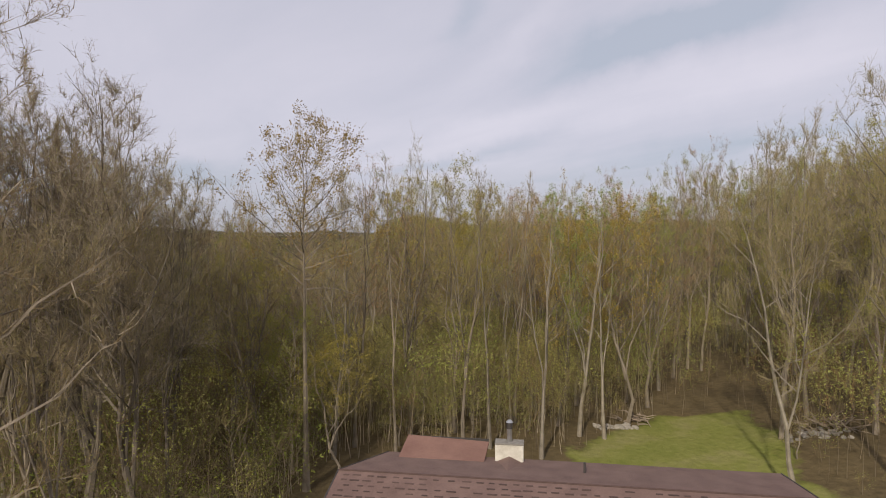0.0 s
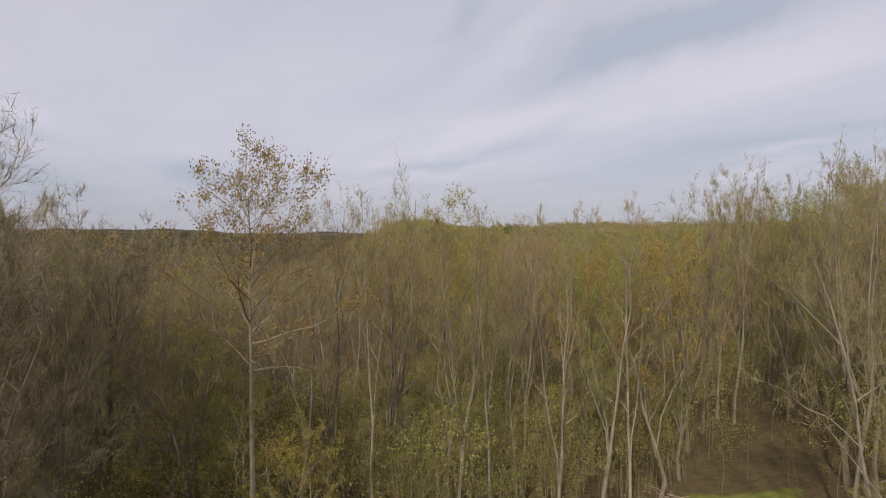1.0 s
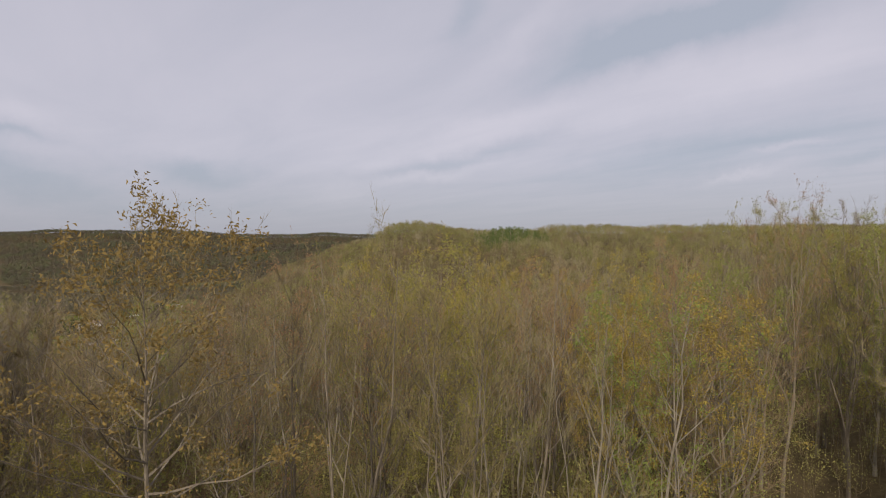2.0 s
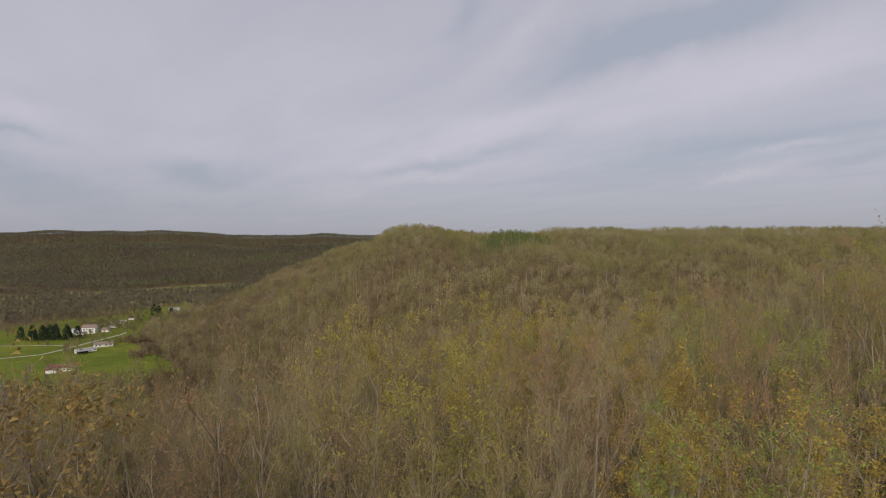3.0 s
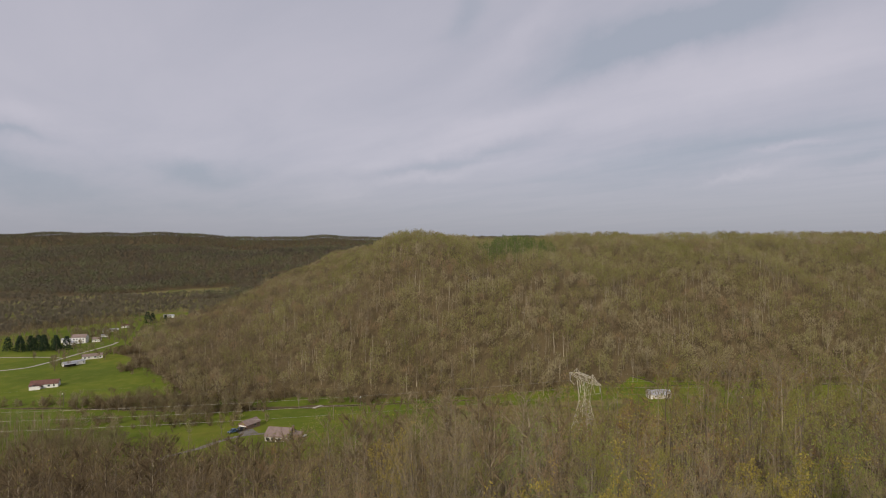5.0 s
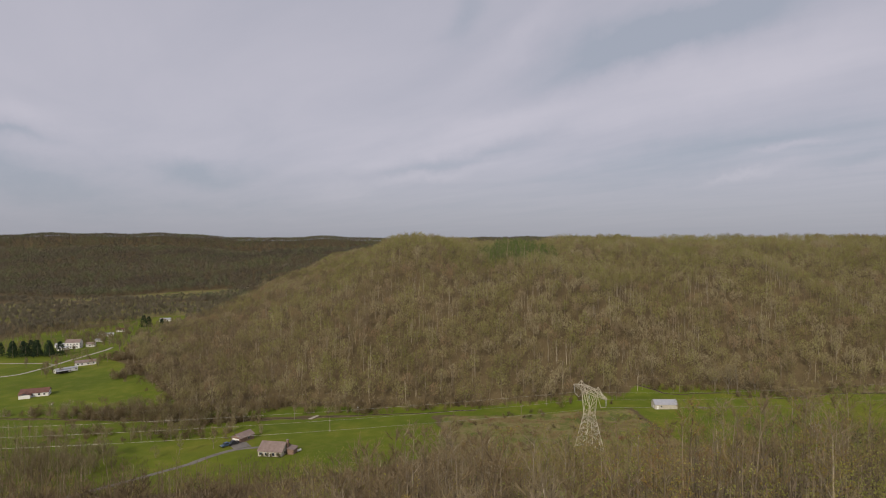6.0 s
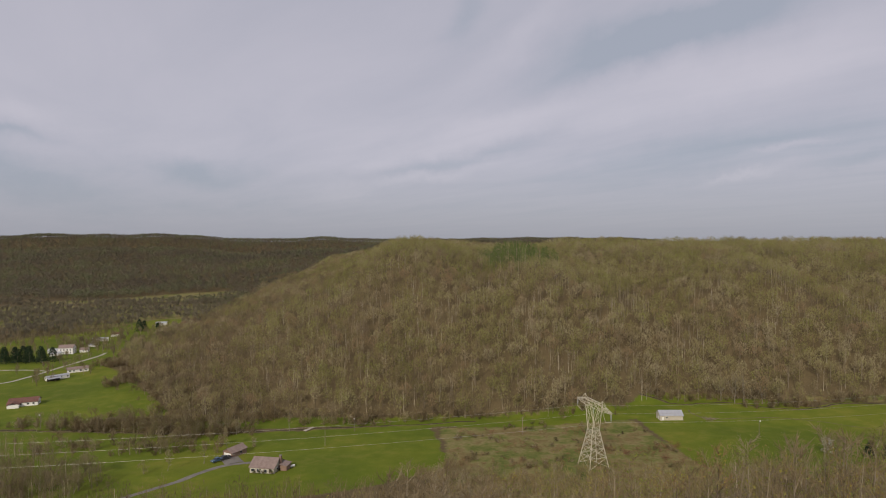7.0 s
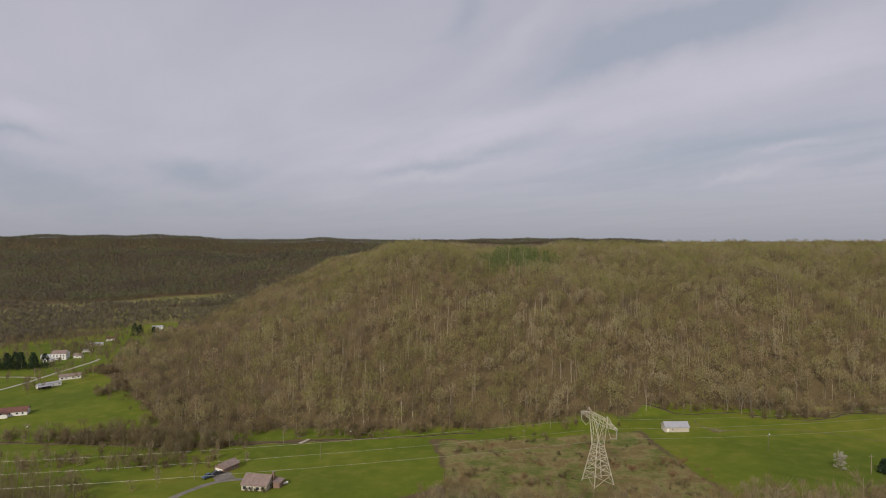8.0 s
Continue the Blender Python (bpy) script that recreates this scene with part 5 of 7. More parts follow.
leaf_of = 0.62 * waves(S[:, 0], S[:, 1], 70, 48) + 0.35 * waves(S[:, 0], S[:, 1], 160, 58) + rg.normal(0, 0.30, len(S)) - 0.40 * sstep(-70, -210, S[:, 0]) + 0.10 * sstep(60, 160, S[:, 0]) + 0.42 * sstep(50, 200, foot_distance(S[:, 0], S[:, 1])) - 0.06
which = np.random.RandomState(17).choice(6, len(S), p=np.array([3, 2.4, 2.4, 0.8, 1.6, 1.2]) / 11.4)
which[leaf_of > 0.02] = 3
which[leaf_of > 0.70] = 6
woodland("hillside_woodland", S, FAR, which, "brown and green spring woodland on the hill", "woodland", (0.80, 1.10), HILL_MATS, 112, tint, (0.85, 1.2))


U = jitter(-300, 420, 350, 470, 6.0, 117)
d = foot_distance(U[:, 0], U[:, 1])
U = U[(d > -24) & (d < 110) & (np.abs(U[:, 0]) < 0.78 * (U[:, 1] + 46) + 6) & ~in_any(U, MEADOWS)]
LOWBUSH = [crown_template(74 + i, 18.0, 4.4, 0.05, 10, 44, 0.5, 0.9, 0.1, gr) for i, gr in enumerate((0.1, 0.3, 0.8))]
woodland("hill_understorey", U, LOWBUSH, [2, 2, 1.5], "low brown and green brush under the hill trees", "undergrowth", (0.2, 0.5), HILL_MATS, 116, None, (1.0, 1.5))
S = jitter(-260, 420, 356, 600, 8.0, 118)
d = foot_distance(S[:, 0], S[:, 1])
S = S[(d > 5) & (d < 170) & (waves(S[:, 0], S[:, 1], 48, 49) > 0.25)]
PALE = [wood_template(68 + i, 15.5, 3.4, 0.32, 12, 20, 0, 0.10, 0.4, 0.13, tl=1.0) for i in range(3)]
woodland("pale_trunks", S, PALE, [1, 1, 1], "pale bare trunks standing out in the hill woodland", "trees", (0.8, 1.15), [M_PALE_W, M_TWIG_W, M_LEAF_W], 119)


def pine_template(seed, H, spread, n):
    rg = np.random.RandomState(seed)
    b0, b2 = Bits(), Bits()
    b0.tube([(0, 0, 0), (0, 0, H * 0.5), (0, 0, H * 0.97)], (0.25, 0.15, 0.03), 4)
    f = rg.uniform(0.12, 1, n)
    a = rg.uniform(0, 6.28, n)
    r = spread * (1.04 - f) ** 0.48 * np.sqrt(rg.uniform(0.15, 1, n))
    at = np.stack([np.cos(a) * r, np.sin(a) * r, f * H - 0.25 * r], 1)
    b2.leaves(at, rg.uniform(0.45, 1.0, n), rg, quads=False)
    v0, t0 = b0.arrays()
    v2, t2 = b2.arrays()
    return np.concatenate([v0, v2]), np.concatenate([t0, t2 + len(v0)]), np.concatenate([np.zeros(len(t0)), np.full(len(t2), 2)])


PINE = [pine_template(80 + i, 18, 4.0, 110) for i in range(3)]
woodland("pine_stand", S_P, PINE, [1, 1, 1], "dark green pine stand on the hill crest", "pine stand", (0.8, 1.1), [M_BARK_W, M_TWIG_W, M_STAND], 113)

# woods on the far ridges and along the far valley
S = np.concatenate([jitter(-1650, -40, 1080, 1850, 13.0, 121), jitter(-2150, 900, 2330, 2620, 12.5, 123)])
keep = (np.abs(S[:, 0]) < 0.785 * S[:, 1] + 20) & (S[:, 1] + 0.22 * (S[:, 0] + 600) > 1108) & ~in_any(S, SCRUB[5:])
keep &= ~((S[:, 0] > -250) & (S[:, 1] < 1560))
S = S[keep]
DIST = [brush_template(90 + i, 17, wd, 0.10, 6, 1.0, lf, 1.55, 0, up=0.35, longest=5.0, dome=True) for i, (wd, lf) in enumerate([(6.8, 48), (7.8, 54), (6.2, 44), (8.4, 54)])]
for k in (0, 2):
    DIST[k][2][:] = 1
tint = np.clip(0.5 + 0.22 * waves(S[:, 0], S[:, 1], 260, 43) + 0.12 * waves(S[:, 0], S[:, 1], 90, 44) + np.random.RandomState(7).uniform(-0.3, 0.3, len(S)), 0, 0.999)
woodland("ridge_woodland", S, DIST, np.where(0.7 * waves(S[:, 0], S[:, 1], 190, 57) + np.random.RandomState(18).normal(0, 0.6, len(S)) > 0.2, 1, 0) + 2 * np.random.RandomState(19).randint(0, 2, len(S)), "bare woodland on the far ridges, cloud shade and haze in its colours", "woodland", (0.85, 1.15), [M_TWIG_R, M_TWIG_R, M_LEAF_R], 122, tint, (0.9, 1.2))
S = jitter(-950, -250, 560, 1120, 8.0, 131)
keep = (S[:, 0] > -0.82 * S[:, 1]) & ~in_any(S, MEADOWS + SCRUB[5:]) & (foot_distance(S[:, 0], S[:, 1]) < -18)
keep &= waves(S[:, 0], S[:, 1], 75, 44) > (-0.45 + 0.9 * (np.abs(S[:, 1] - 1015 - 25 * waves(S[:, 0], S[:, 1], 160, 54)) < 26))
S = S[keep]
VALE = [brush_template(77 + i, 15.0, wd, 0.08, tw, 0.75, lf, 0.7, 0.14, longest=7.0) for i, (wd, tw, lf) in enumerate(((4.6, 44, 10), (4.0, 40, 16), (5.0, 18, 46)))]
for k in (0, 1):
    VALE[k][2][VALE[k][2] == 2] = 1
woodland("valley_woodland", S, VALE, [3, 2, 1.5], "bare trees along the far valley floor", "woodland", (0.45, 0.95), [M_TWIG_R, M_TWIG_V, M_LEAF_R], 132)

rg = np.random.RandomState(15)
pts = list(zip(rg.uniform(-520, -345, 230), rg.uniform(556, 770, 230))) + list(zip(rg.normal(-172, 12, 50), rg.uniform(222, 262, 50))) + list(zip(rg.normal(-218, 14, 26), rg.uniform(228, 276, 26)))
pts += list(zip(rg.normal(-185, 30, 26), rg.normal(340, 5, 26))) + list(zip(rg.normal(-150, 14, 12), rg.normal(322, 6, 12)))
pts = [p for p in pts if not (-418 < p[0] < -372 and 560 < p[1] < 606) and not (-414 < p[0] < -394 and 655 < p[1] < 678)]
pts += list(zip(rg.normal(-146, 9, 9), rg.normal(306, 12, 9))) + list(zip(rg.normal(-160, 12, 6), rg.normal(326, 5, 6))) + list(zip(rg.normal(-330, 12, 12), rg.normal(486, 14, 12))) + list(zip(rg.uniform(-430, -370, 26), rg.uniform(600, 660, 26)))
pts = [p for p in pts if np.hypot(p[0] + 325, p[1] - 488) > 11 and not (p[0] > -134 and 250 < p[1] < 300)]
YARD = [brush_template(174 + i, 18.0, 6.4, 0.06, tw, 0.20, lf, 0.34, 0.20, limbs=5, longest=4.4, up=0.4, loose=0.5, base=0.15) for i, (tw, lf) in enumerate(((230, 20), (210, 50), (130, 130)))]
pts += list(zip(rg.normal(-352, 14, 26), rg.uniform(462, 600, 26))) + list(zip(rg.uniform(-520, -350, 110), rg.uniform(600, 800, 110)))
near_pts, far_pts = [p for p in pts if p[1] < 420], [p for p in pts if p[1] >= 420 and abs(p[0] + 350 - 0.12 * (p[1] - 520)) > 4]
woodland("meadow_trees", near_pts, YARD, [2, 2, 1.4], "bare trees scattered over the valley meadows", "trees", (0.35, 0.74), [M_BARK_W, M_TWIG_T, M_LEAF_W], 133)
LANESIDE = [brush_template(374 + i, 18.0, 6.0, 0.06, tw, 0.36, lf, 0.5, 0.24, limbs=5, longest=6.0, up=0.4) for i, (tw, lf) in enumerate(((90, 0), (80, 14), (40, 60)))]
woodland("laneside_trees", far_pts, LANESIDE, [2, 2, 2], "bare and budding trees round the farmhouse and lane", "trees", (0.35, 0.70), [M_BARK_W, M_TWIG_T, M_LEAF_W], 134)

pts = list(zip(rg.normal(-164, 6, 8), rg.normal(296, 6, 8))) + list(zip(rg.normal(-140, 8, 5), rg.normal(306, 6, 5)))
S = jitter(-262, -150, 216, 296, 5.6, 136)
S = S[(S[:, 0] < -150 - 0.9 * (S[:, 1] - 222)) | ((S[:, 0] < -186) & (S[:, 1] < 278 + 8 * waves(S[:, 0], S[:, 1], 18, 80)))]
woodland("field_corner_copse", S, LOWER, [3, 1, 3, 0], "bare brown copse in the corner of the meadow", "woodland", (0.45, 0.75), [M_BARK_W, M_TWIG_BW, M_TWIG_BW], 137, np.random.RandomState(81).uniform(0.3, 1.0, len(S)))
woodland("hedgerow_trees", pts, LANESIDE, [2, 1, 3], "low budding trees along the overgrown hedgerow", "trees", (0.28, 0.50), [M_BARK_W, M_TWIG_T, M_LEAF_W], 135)

# thickets along the creek and at the field edges
rg = np.random.RandomState(14)
pts = []
for x0, y0, sx, sy, n in ((-205, 341, 26, 5, 110), (-165, 338, 20, 7, 80), (-128, 329, 12, 4, 40), (-300, 528, 20, 14, 80), (-262, 470, 10, 24, 60), (-145, 322, 14, 6, 30), (-265, 345, 25, 4, 16), (-150, 296, 30, 8, 26), (-205, 300, 26, 12, 24),
                          (5, 353, 26, 8, 26), (-60, 352, 34, 8, 30), (70, 360, 26, 8, 26), (-120, 356, 22, 8, 26), (-215, 430, 8, 22, 40), (-255, 505, 10, 20, 40), (-60, 343, 30, 3, 16), (185, 386, 34, 4, 26), (230, 367, 22, 3, 22), (150, 386, 10, 3, 16), (278, 378, 20, 3, 20), (-182, 380, 10, 8, 14)):
    pts += list(zip(rg.normal(x0, sx * 0.6, n), rg.normal(y0, sy * 0.6, n)))
SHRUB = [brush_template(140 + i, 6.0, 3.0, 0.02, 84, 0.20, 34, 0.30, 0.05, longest=2.4, up=0.4, loose=0.5, base=0.10) for i in range(3)]
woodland("creek_thicket", pts, SHRUB, [1, 1, 1], "tangled brown shrubs along the creek", "thicket", (0.5, 1.4), [M_TWIG_T, M_TWIG_BW, M_TWIG_T], 142, np.random.RandomState(8).uniform(0, 1, len(pts)))
pts = [p for x0, y0, sx, sy, n in ((-195, 342, 30, 5, 40), (-150, 334, 18, 8, 36), (-275, 535, 20, 14, 20), (-240, 465, 10, 24, 16), (-186, 385, 8, 14, 12), (-95, 352, 30, 4, 12))
       for p in zip(rg.normal(x0, sx, n), rg.normal(y0, sy, n))]
woodland("creek_trees", pts, OPEN, [3, 2, 1], "bare and budding trees in the creek thicket", "trees", (0.4, 0.75), [M_BARK_W, M_TWIG_BW, M_LEAF_W], 145)
pts = list(zip(rg.uniform(4, 118, 420), rg.uniform(236, 340, 420)))
pts = [p for p in pts if float(waves(np.array(p[0]), np.array(p[1]), 26, 74)) > 0.25]
pts = [p for p in pts if not (62 < p[0] < 82 and 252 < p[1] < 270)]
BUSH = [crown_template(150 + i, 2.0, 1.3, 0.03, 30, 40, 0.10, 0.22, 0.05, 0.8) for i in range(3)]
woodland("scrub_bushes", pts, BUSH, [1, 1, 1], "small green and brown bushes in rough pasture", "bushes", (0.4, 1.5), [M_BARK_W, M_TWIG_BW, M_SHRUB], 143, None, (0.9, 1.6))
pts = [p for x0, y0, sx, sy, n in ((96, 281, 12, 4, 60), (112, 288, 5, 3, 24), (40, 292, 12, 8, 36), (20, 318, 8, 6, 24), (70, 318, 14, 6, 26), (30, 262, 16, 5, 40), (110, 262, 8, 6, 30))
       for p in zip(rg.normal(x0, sx, n), rg.normal(y0, sy, n))]
CANE = [wood_template(154 + i, 1.7, 1.5, 0.02, 10, 60, 10, 0.05, 0.14, 0.03) for i in range(2)]
woodland("bramble_patches", pts, CANE, [1, 1], "reddish brown bramble patches in rough pasture", "brambles", (0.5, 1.2), [M_BRAMBLE, M_BRAMBLE, M_SHRUB], 144, None, (1.0, 1.8))

# ---------------------------------------------------------------- the house below the start of the flight


def near_house():
    m = pose(-4.81, -57.84, 78.01, 0, 0, -8.6) @ Matrix.Diagonal((0.597, 0.597, 0.597, 1))        # origin at the ridge's west end, x along the ridge
    h = thing("house", m, "long two-storey house with a low brown shingle roof", "house")
    L, D, drop, t = 28.4, 5.2, 1.45, 0.22
    gnd = -15.4
    back = 0.62         # the slope at the back is flatter
    hip = 2.0           # its west end is cut back on a slant
    for nm, s in (("roof", -1), ("roof", 1)):
        bm = bmesh.new()
        fall = drop if s < 0 else back
        slab(bm, [(0, 0, 0), (L, 0, 0), (L, s * D, -fall), (hip if s > 0 else 0, s * D, -fall)], t)
        part(nm, bm, M_ROOF, h, "low brown shingle slope")
    bm = bmesh.new()
    rod(bm, (-0.02, 0, 0.0), (L + 0.02, 0, 0.0), 0.075, sides=6)
    part("ridge_cap", bm, M_CAP_SHADOW, h)
    for x in (0.0, L):
        for s in (-1, 1):
            bm = bmesh.new()
            o = -0.09 if x == 0 else 0.01
            fall = drop if s < 0 else back
            e = x + o + (hip if s > 0 and x == 0 else 0)
            slab(bm, [(x + o, 0, 0.03), (x + o + 0.08, 0, 0.03), (e + 0.08, s * D, -fall + 0.03), (e, s * D, -fall + 0.03)], 0.36)
            part("verge_board", bm, M_TRIM, h, "dark verge board")
    for s in (-1, 1):
        fall = drop if s < 0 else back
        part("eaves_board", boxed(hip if s > 0 else 0, s * (D + 0.01), -fall - 0.24, L, s * (D + 0.06), -fall - 0.02), M_TRIM, h)
    zt = -drop - t - 0.02
    for s in (-1, 1):
        part("wall", boxed(2.6 if s > 0 else 0.5, s * (D - 0.8), gnd, L - 0.5, s * (D - 0.6), zt + 0.12), M_SIDING, h, "tan siding")
    for x in (0.5, L - 0.7):
        e = x + (2.1 if x < 1 else 0)       # the west gable follows the slanting roof edge
        w = solid([(x, -D + 0.8, gnd), (e, D - 0.8, gnd), (e, D - 0.8, zt + 0.1), (x, 0, -t - 0.06), (x, -D + 0.8, zt + 0.1),
                   (x + 0.2, -D + 0.8, gnd), (e + 0.2, D - 0.8, gnd), (e + 0.2, D - 0.8, zt + 0.1), (x + 0.2, 0, -t - 0.06), (x + 0.2, -D + 0.8, zt + 0.1)],
                  [(0, 1, 3, 4), (1, 2, 3), (9, 8, 6, 5), (8, 7, 6), (0, 5, 6, 1), (1, 6, 7, 2), (2, 7, 8, 3), (3, 8, 9, 4), (4, 9, 5, 0)])
        part("wall", w, M_SIDING, h)
    # raised low-slope roof at the back
    ax0, ax1, ay0, ay1 = 3.6, 9.0, 3.9, 6.6
    bm = bmesh.new()
    slab(bm, [(ax0 - 0.6, ay0, -0.44), (ax1, ay0, -0.44), (ax1 + 0.15, ay1, -0.02), (ax0 - 0.5, ay1 + 0.2, 0.14)], 0.16)
    part("rear_roof", bm, M_ROOF_RED, h, "reddish low-slope roofing")
    part("rear_eaves", boxed(ax0 - 0.5, ay1 + 0.2, -0.16, ax1 + 0.15, ay1 + 0.26, 0.10), M_TRIM, h)
    part("rear_wall", boxed(ax0 - 0.1, 4.6, gnd, ax1 - 0.35, ay1 - 0.4, -0.5), M_SIDING, h)
    # chimney with a saddle before it
    cx, cy = 10.7, 4.3
    ch = part("chimney", boxed(cx - 0.97, cy, -2.3, cx + 0.97, cy + 0.95, 0.62, bev=0.03), M_STUCCO, h, "weathered white stucco chimney")
    part("chimney_cap", boxed(cx - 1.0, cy - 0.03, 0.622, cx + 1.0, cy + 0.98, 0.72, bev=0.02), M_CEMENT, ch)
    bm = bmesh.new()
    rod(bm, (cx, cy + 0.5, 0.72), (cx, cy + 0.5, 1.62), 0.19, sides=14)
    fl = part("flue", bm, M_STEEL, ch, "steel flue pipe")
    bm = bmesh.new()
    rod(bm, (cx, cy + 0.5, 1.622), (cx, cy + 0.5, 2.05), 0.21, sides=14)
    part("flue_collar", bm, M_TRIM, ch, "sooty black collar")
    bm = bmesh.new()
    rod(bm, (cx, cy + 0.5, 2.07), (cx, cy + 0.5, 2.22), 0.27, 0.12, sides=14)
    part("rain_cap", bm, M_STEEL, ch, "bright steel rain cap")
    zr = -back / D
    y0 = 2.0
    bm = solid([(cx, y0, zr * y0 + 0.01), (cx - 0.92, cy + 0.02, zr * cy - 0.05), (cx + 0.92, cy + 0.02, zr * cy - 0.05), (cx, cy - 0.01, zr * y0 + 0.10)],
               [(0, 1, 3), (0, 3, 2), (1, 2, 3), (0, 2, 1)])
    part("chimney_saddle", bm, M_ROOF, h, "brown shingle saddle")
    bm = bmesh.new()
    rod(bm, (15.6, 2.6, -0.6), (15.6, 2.6, 0.36), 0.075, sides=10)
    part("vent_pipe", bm, M_TRIM, h, "black vent pipe")
    # raised tabs of the laminated shingles on the south slope; dark colour paints their shadows
    rs = random.Random(4)
    mesh = bpy.data.meshes.new("shingle")
    b = bmesh.new()
    box(b, -0.27, -0.055, -0.006, 0.27, 0.055, 0.016)
    b.to_mesh(mesh)
    b.free()
    mesh.materials.append(M_CAP_SHADOW)
    tilt = math.atan2(drop, D)
    for r in range(8):
        y = -0.42 - r * 0.46
        x = 0.5 + rs.uniform(0, 0.5)
        while x < L - 0.5:
            if r < 8 and rs.random() < 0.93:
                o = new("shingle", mesh)
                o.parent = h
                o.matrix_basis = Matrix.Translation((x, y + rs.uniform(-0.04, 0.04), -drop / D * abs(y) + 0.004)) @ Euler((tilt, 0, 0)).to_matrix().to_4x4() @ Matrix.Diagonal((rs.uniform(0.6, 1.15), 1, 1, 1))
            x += rs.uniform(0.66, 0.98)


near_house()


def rubble(name, x, y, sx, sy, n, lo, hi, material, label, category, seed):
    """A heap of separate stones."""
    top = thing(name, Matrix.Translation((x, y, gz(x, y))), label, category)
    rs = random.Random(seed)
    meshes = []
    for k in range(4):
        bm = bmesh.new()
        bmesh.ops.create_icosphere(bm, subdivisions=1, radius=1)
        for v in bm.verts:
            v.co *= rs.uniform(0.75, 1.2)
            v.co.z *= 0.6
        me = bpy.data.meshes.new("stone")
        bm.to_mesh(me)
        bm.free()
        me.materials.append(material)
        meshes.append(me)
    for i in range(n):
        a, b = rs.gauss(0, sx / 2), rs.gauss(0, sy / 2)
        r = rs.uniform(lo, hi)
        o = new("stone", meshes[i % 4])
        o.parent = top
        o.matrix_basis = Matrix.Translation((a, b, gz(x + a, y + b) - gz(x, y) + r * 0.25)) @ Euler((rs.uniform(-.3, .3), rs.uniform(-.3, .3), rs.uniform(0, 6))).to_matrix().to_4x4() @ Matrix.Diagonal((r * rs.uniform(0.8, 1.5), r, r, 1))


rubble("stone_heap", 15.8, -25.6, 1.8, 0.8, 30, 0.15, 0.42, M_STONE, "heap of pale field stones beside the lawn", "stones", 3)
rubble("stone_heap", 31.0, -30.5, 2.4, 1.6, 40, 0.15, 0.42, M_STONE, "scattered pale stones at the lawn's edge", "stones", 5)


def brush_pile(x, y, n, L, label, seed, material):
    top = thing("brush_pile", Matrix.Translation((x, y, gz(x, y))), label, "brush pile")
    rs = random.Random(seed)
    for i in range(n):
        a, b = rs.gauss(0, L * 0.28), rs.gauss(0, L * 0.28)
        th, el_ = rs.uniform(0, 6.28), rs.uniform(-0.1, 0.5)
        l = L * rs.uniform(0.35, 0.8)
        z = gz(x + a, y + b) - gz(x, y) + rs.uniform(0.05, 0.7) * max(0.2, 1 - math.hypot(a, b) / L)
        dv = Vector((math.cos(th) * math.cos(el_), math.sin(th) * math.cos(el_), math.sin(el_))) * l
        bm = bmesh.new()
        p = Vector((a, b, z))
        mid = p + dv * 0.5 + Vector((rs.uniform(-.1, .1), rs.uniform(-.1, .1), rs.uniform(-.1, .15))) * l
        rod(bm, p, mid, 0.075, 0.055, 5)
        rod(bm, mid, p + dv, 0.055, 0.02, 5)
        part("branch", bm, material, top)


brush_pile(33.0, -30.0, 34, 3.0, "pile of grey cut branches beside the lawn", 8, M_WOOD)
brush_pile(18.2, -23.6, 26, 2.4, "low pile of brown dead branches by the lawn", 9, M_WOOD)
brush_pile(163.5, 343.5, 40, 6.0, "pile of cut brush lying in the meadow", 10, M_WOOD)

# ---------------------------------------------------------------- houses of the valley


def window(parent, x, y, z, w, h, face, frame_mat=None):
    """face: 'x' or 'y' wall normal axis, with its sign."""
    s = 1 if face[0] == "+" else -1
    fm = frame_mat or M_WHITE
    if face[1] == "y":
        f = part("window", boxed(x - w / 2 - 0.08, y, z - 0.08, x + w / 2 + 0.08, y + s * 0.07, z + h + 0.08), fm, parent)
        part("pane", boxed(x - w / 2, y + s * 0.072, z, x + w / 2, y + s * 0.09, z + h), M_PANE, f, "dark window pane")
    else:
        f = part("window", boxed(x, y - w / 2 - 0.08, z - 0.08, x + s * 0.07, y + w / 2 + 0.08, z + h + 0.08), fm, parent)
        part("pane", boxed(x + s * 0.072, y - w / 2, z, x + s * 0.09, y + w / 2, z + h), M_PANE, f, "dark window pane")


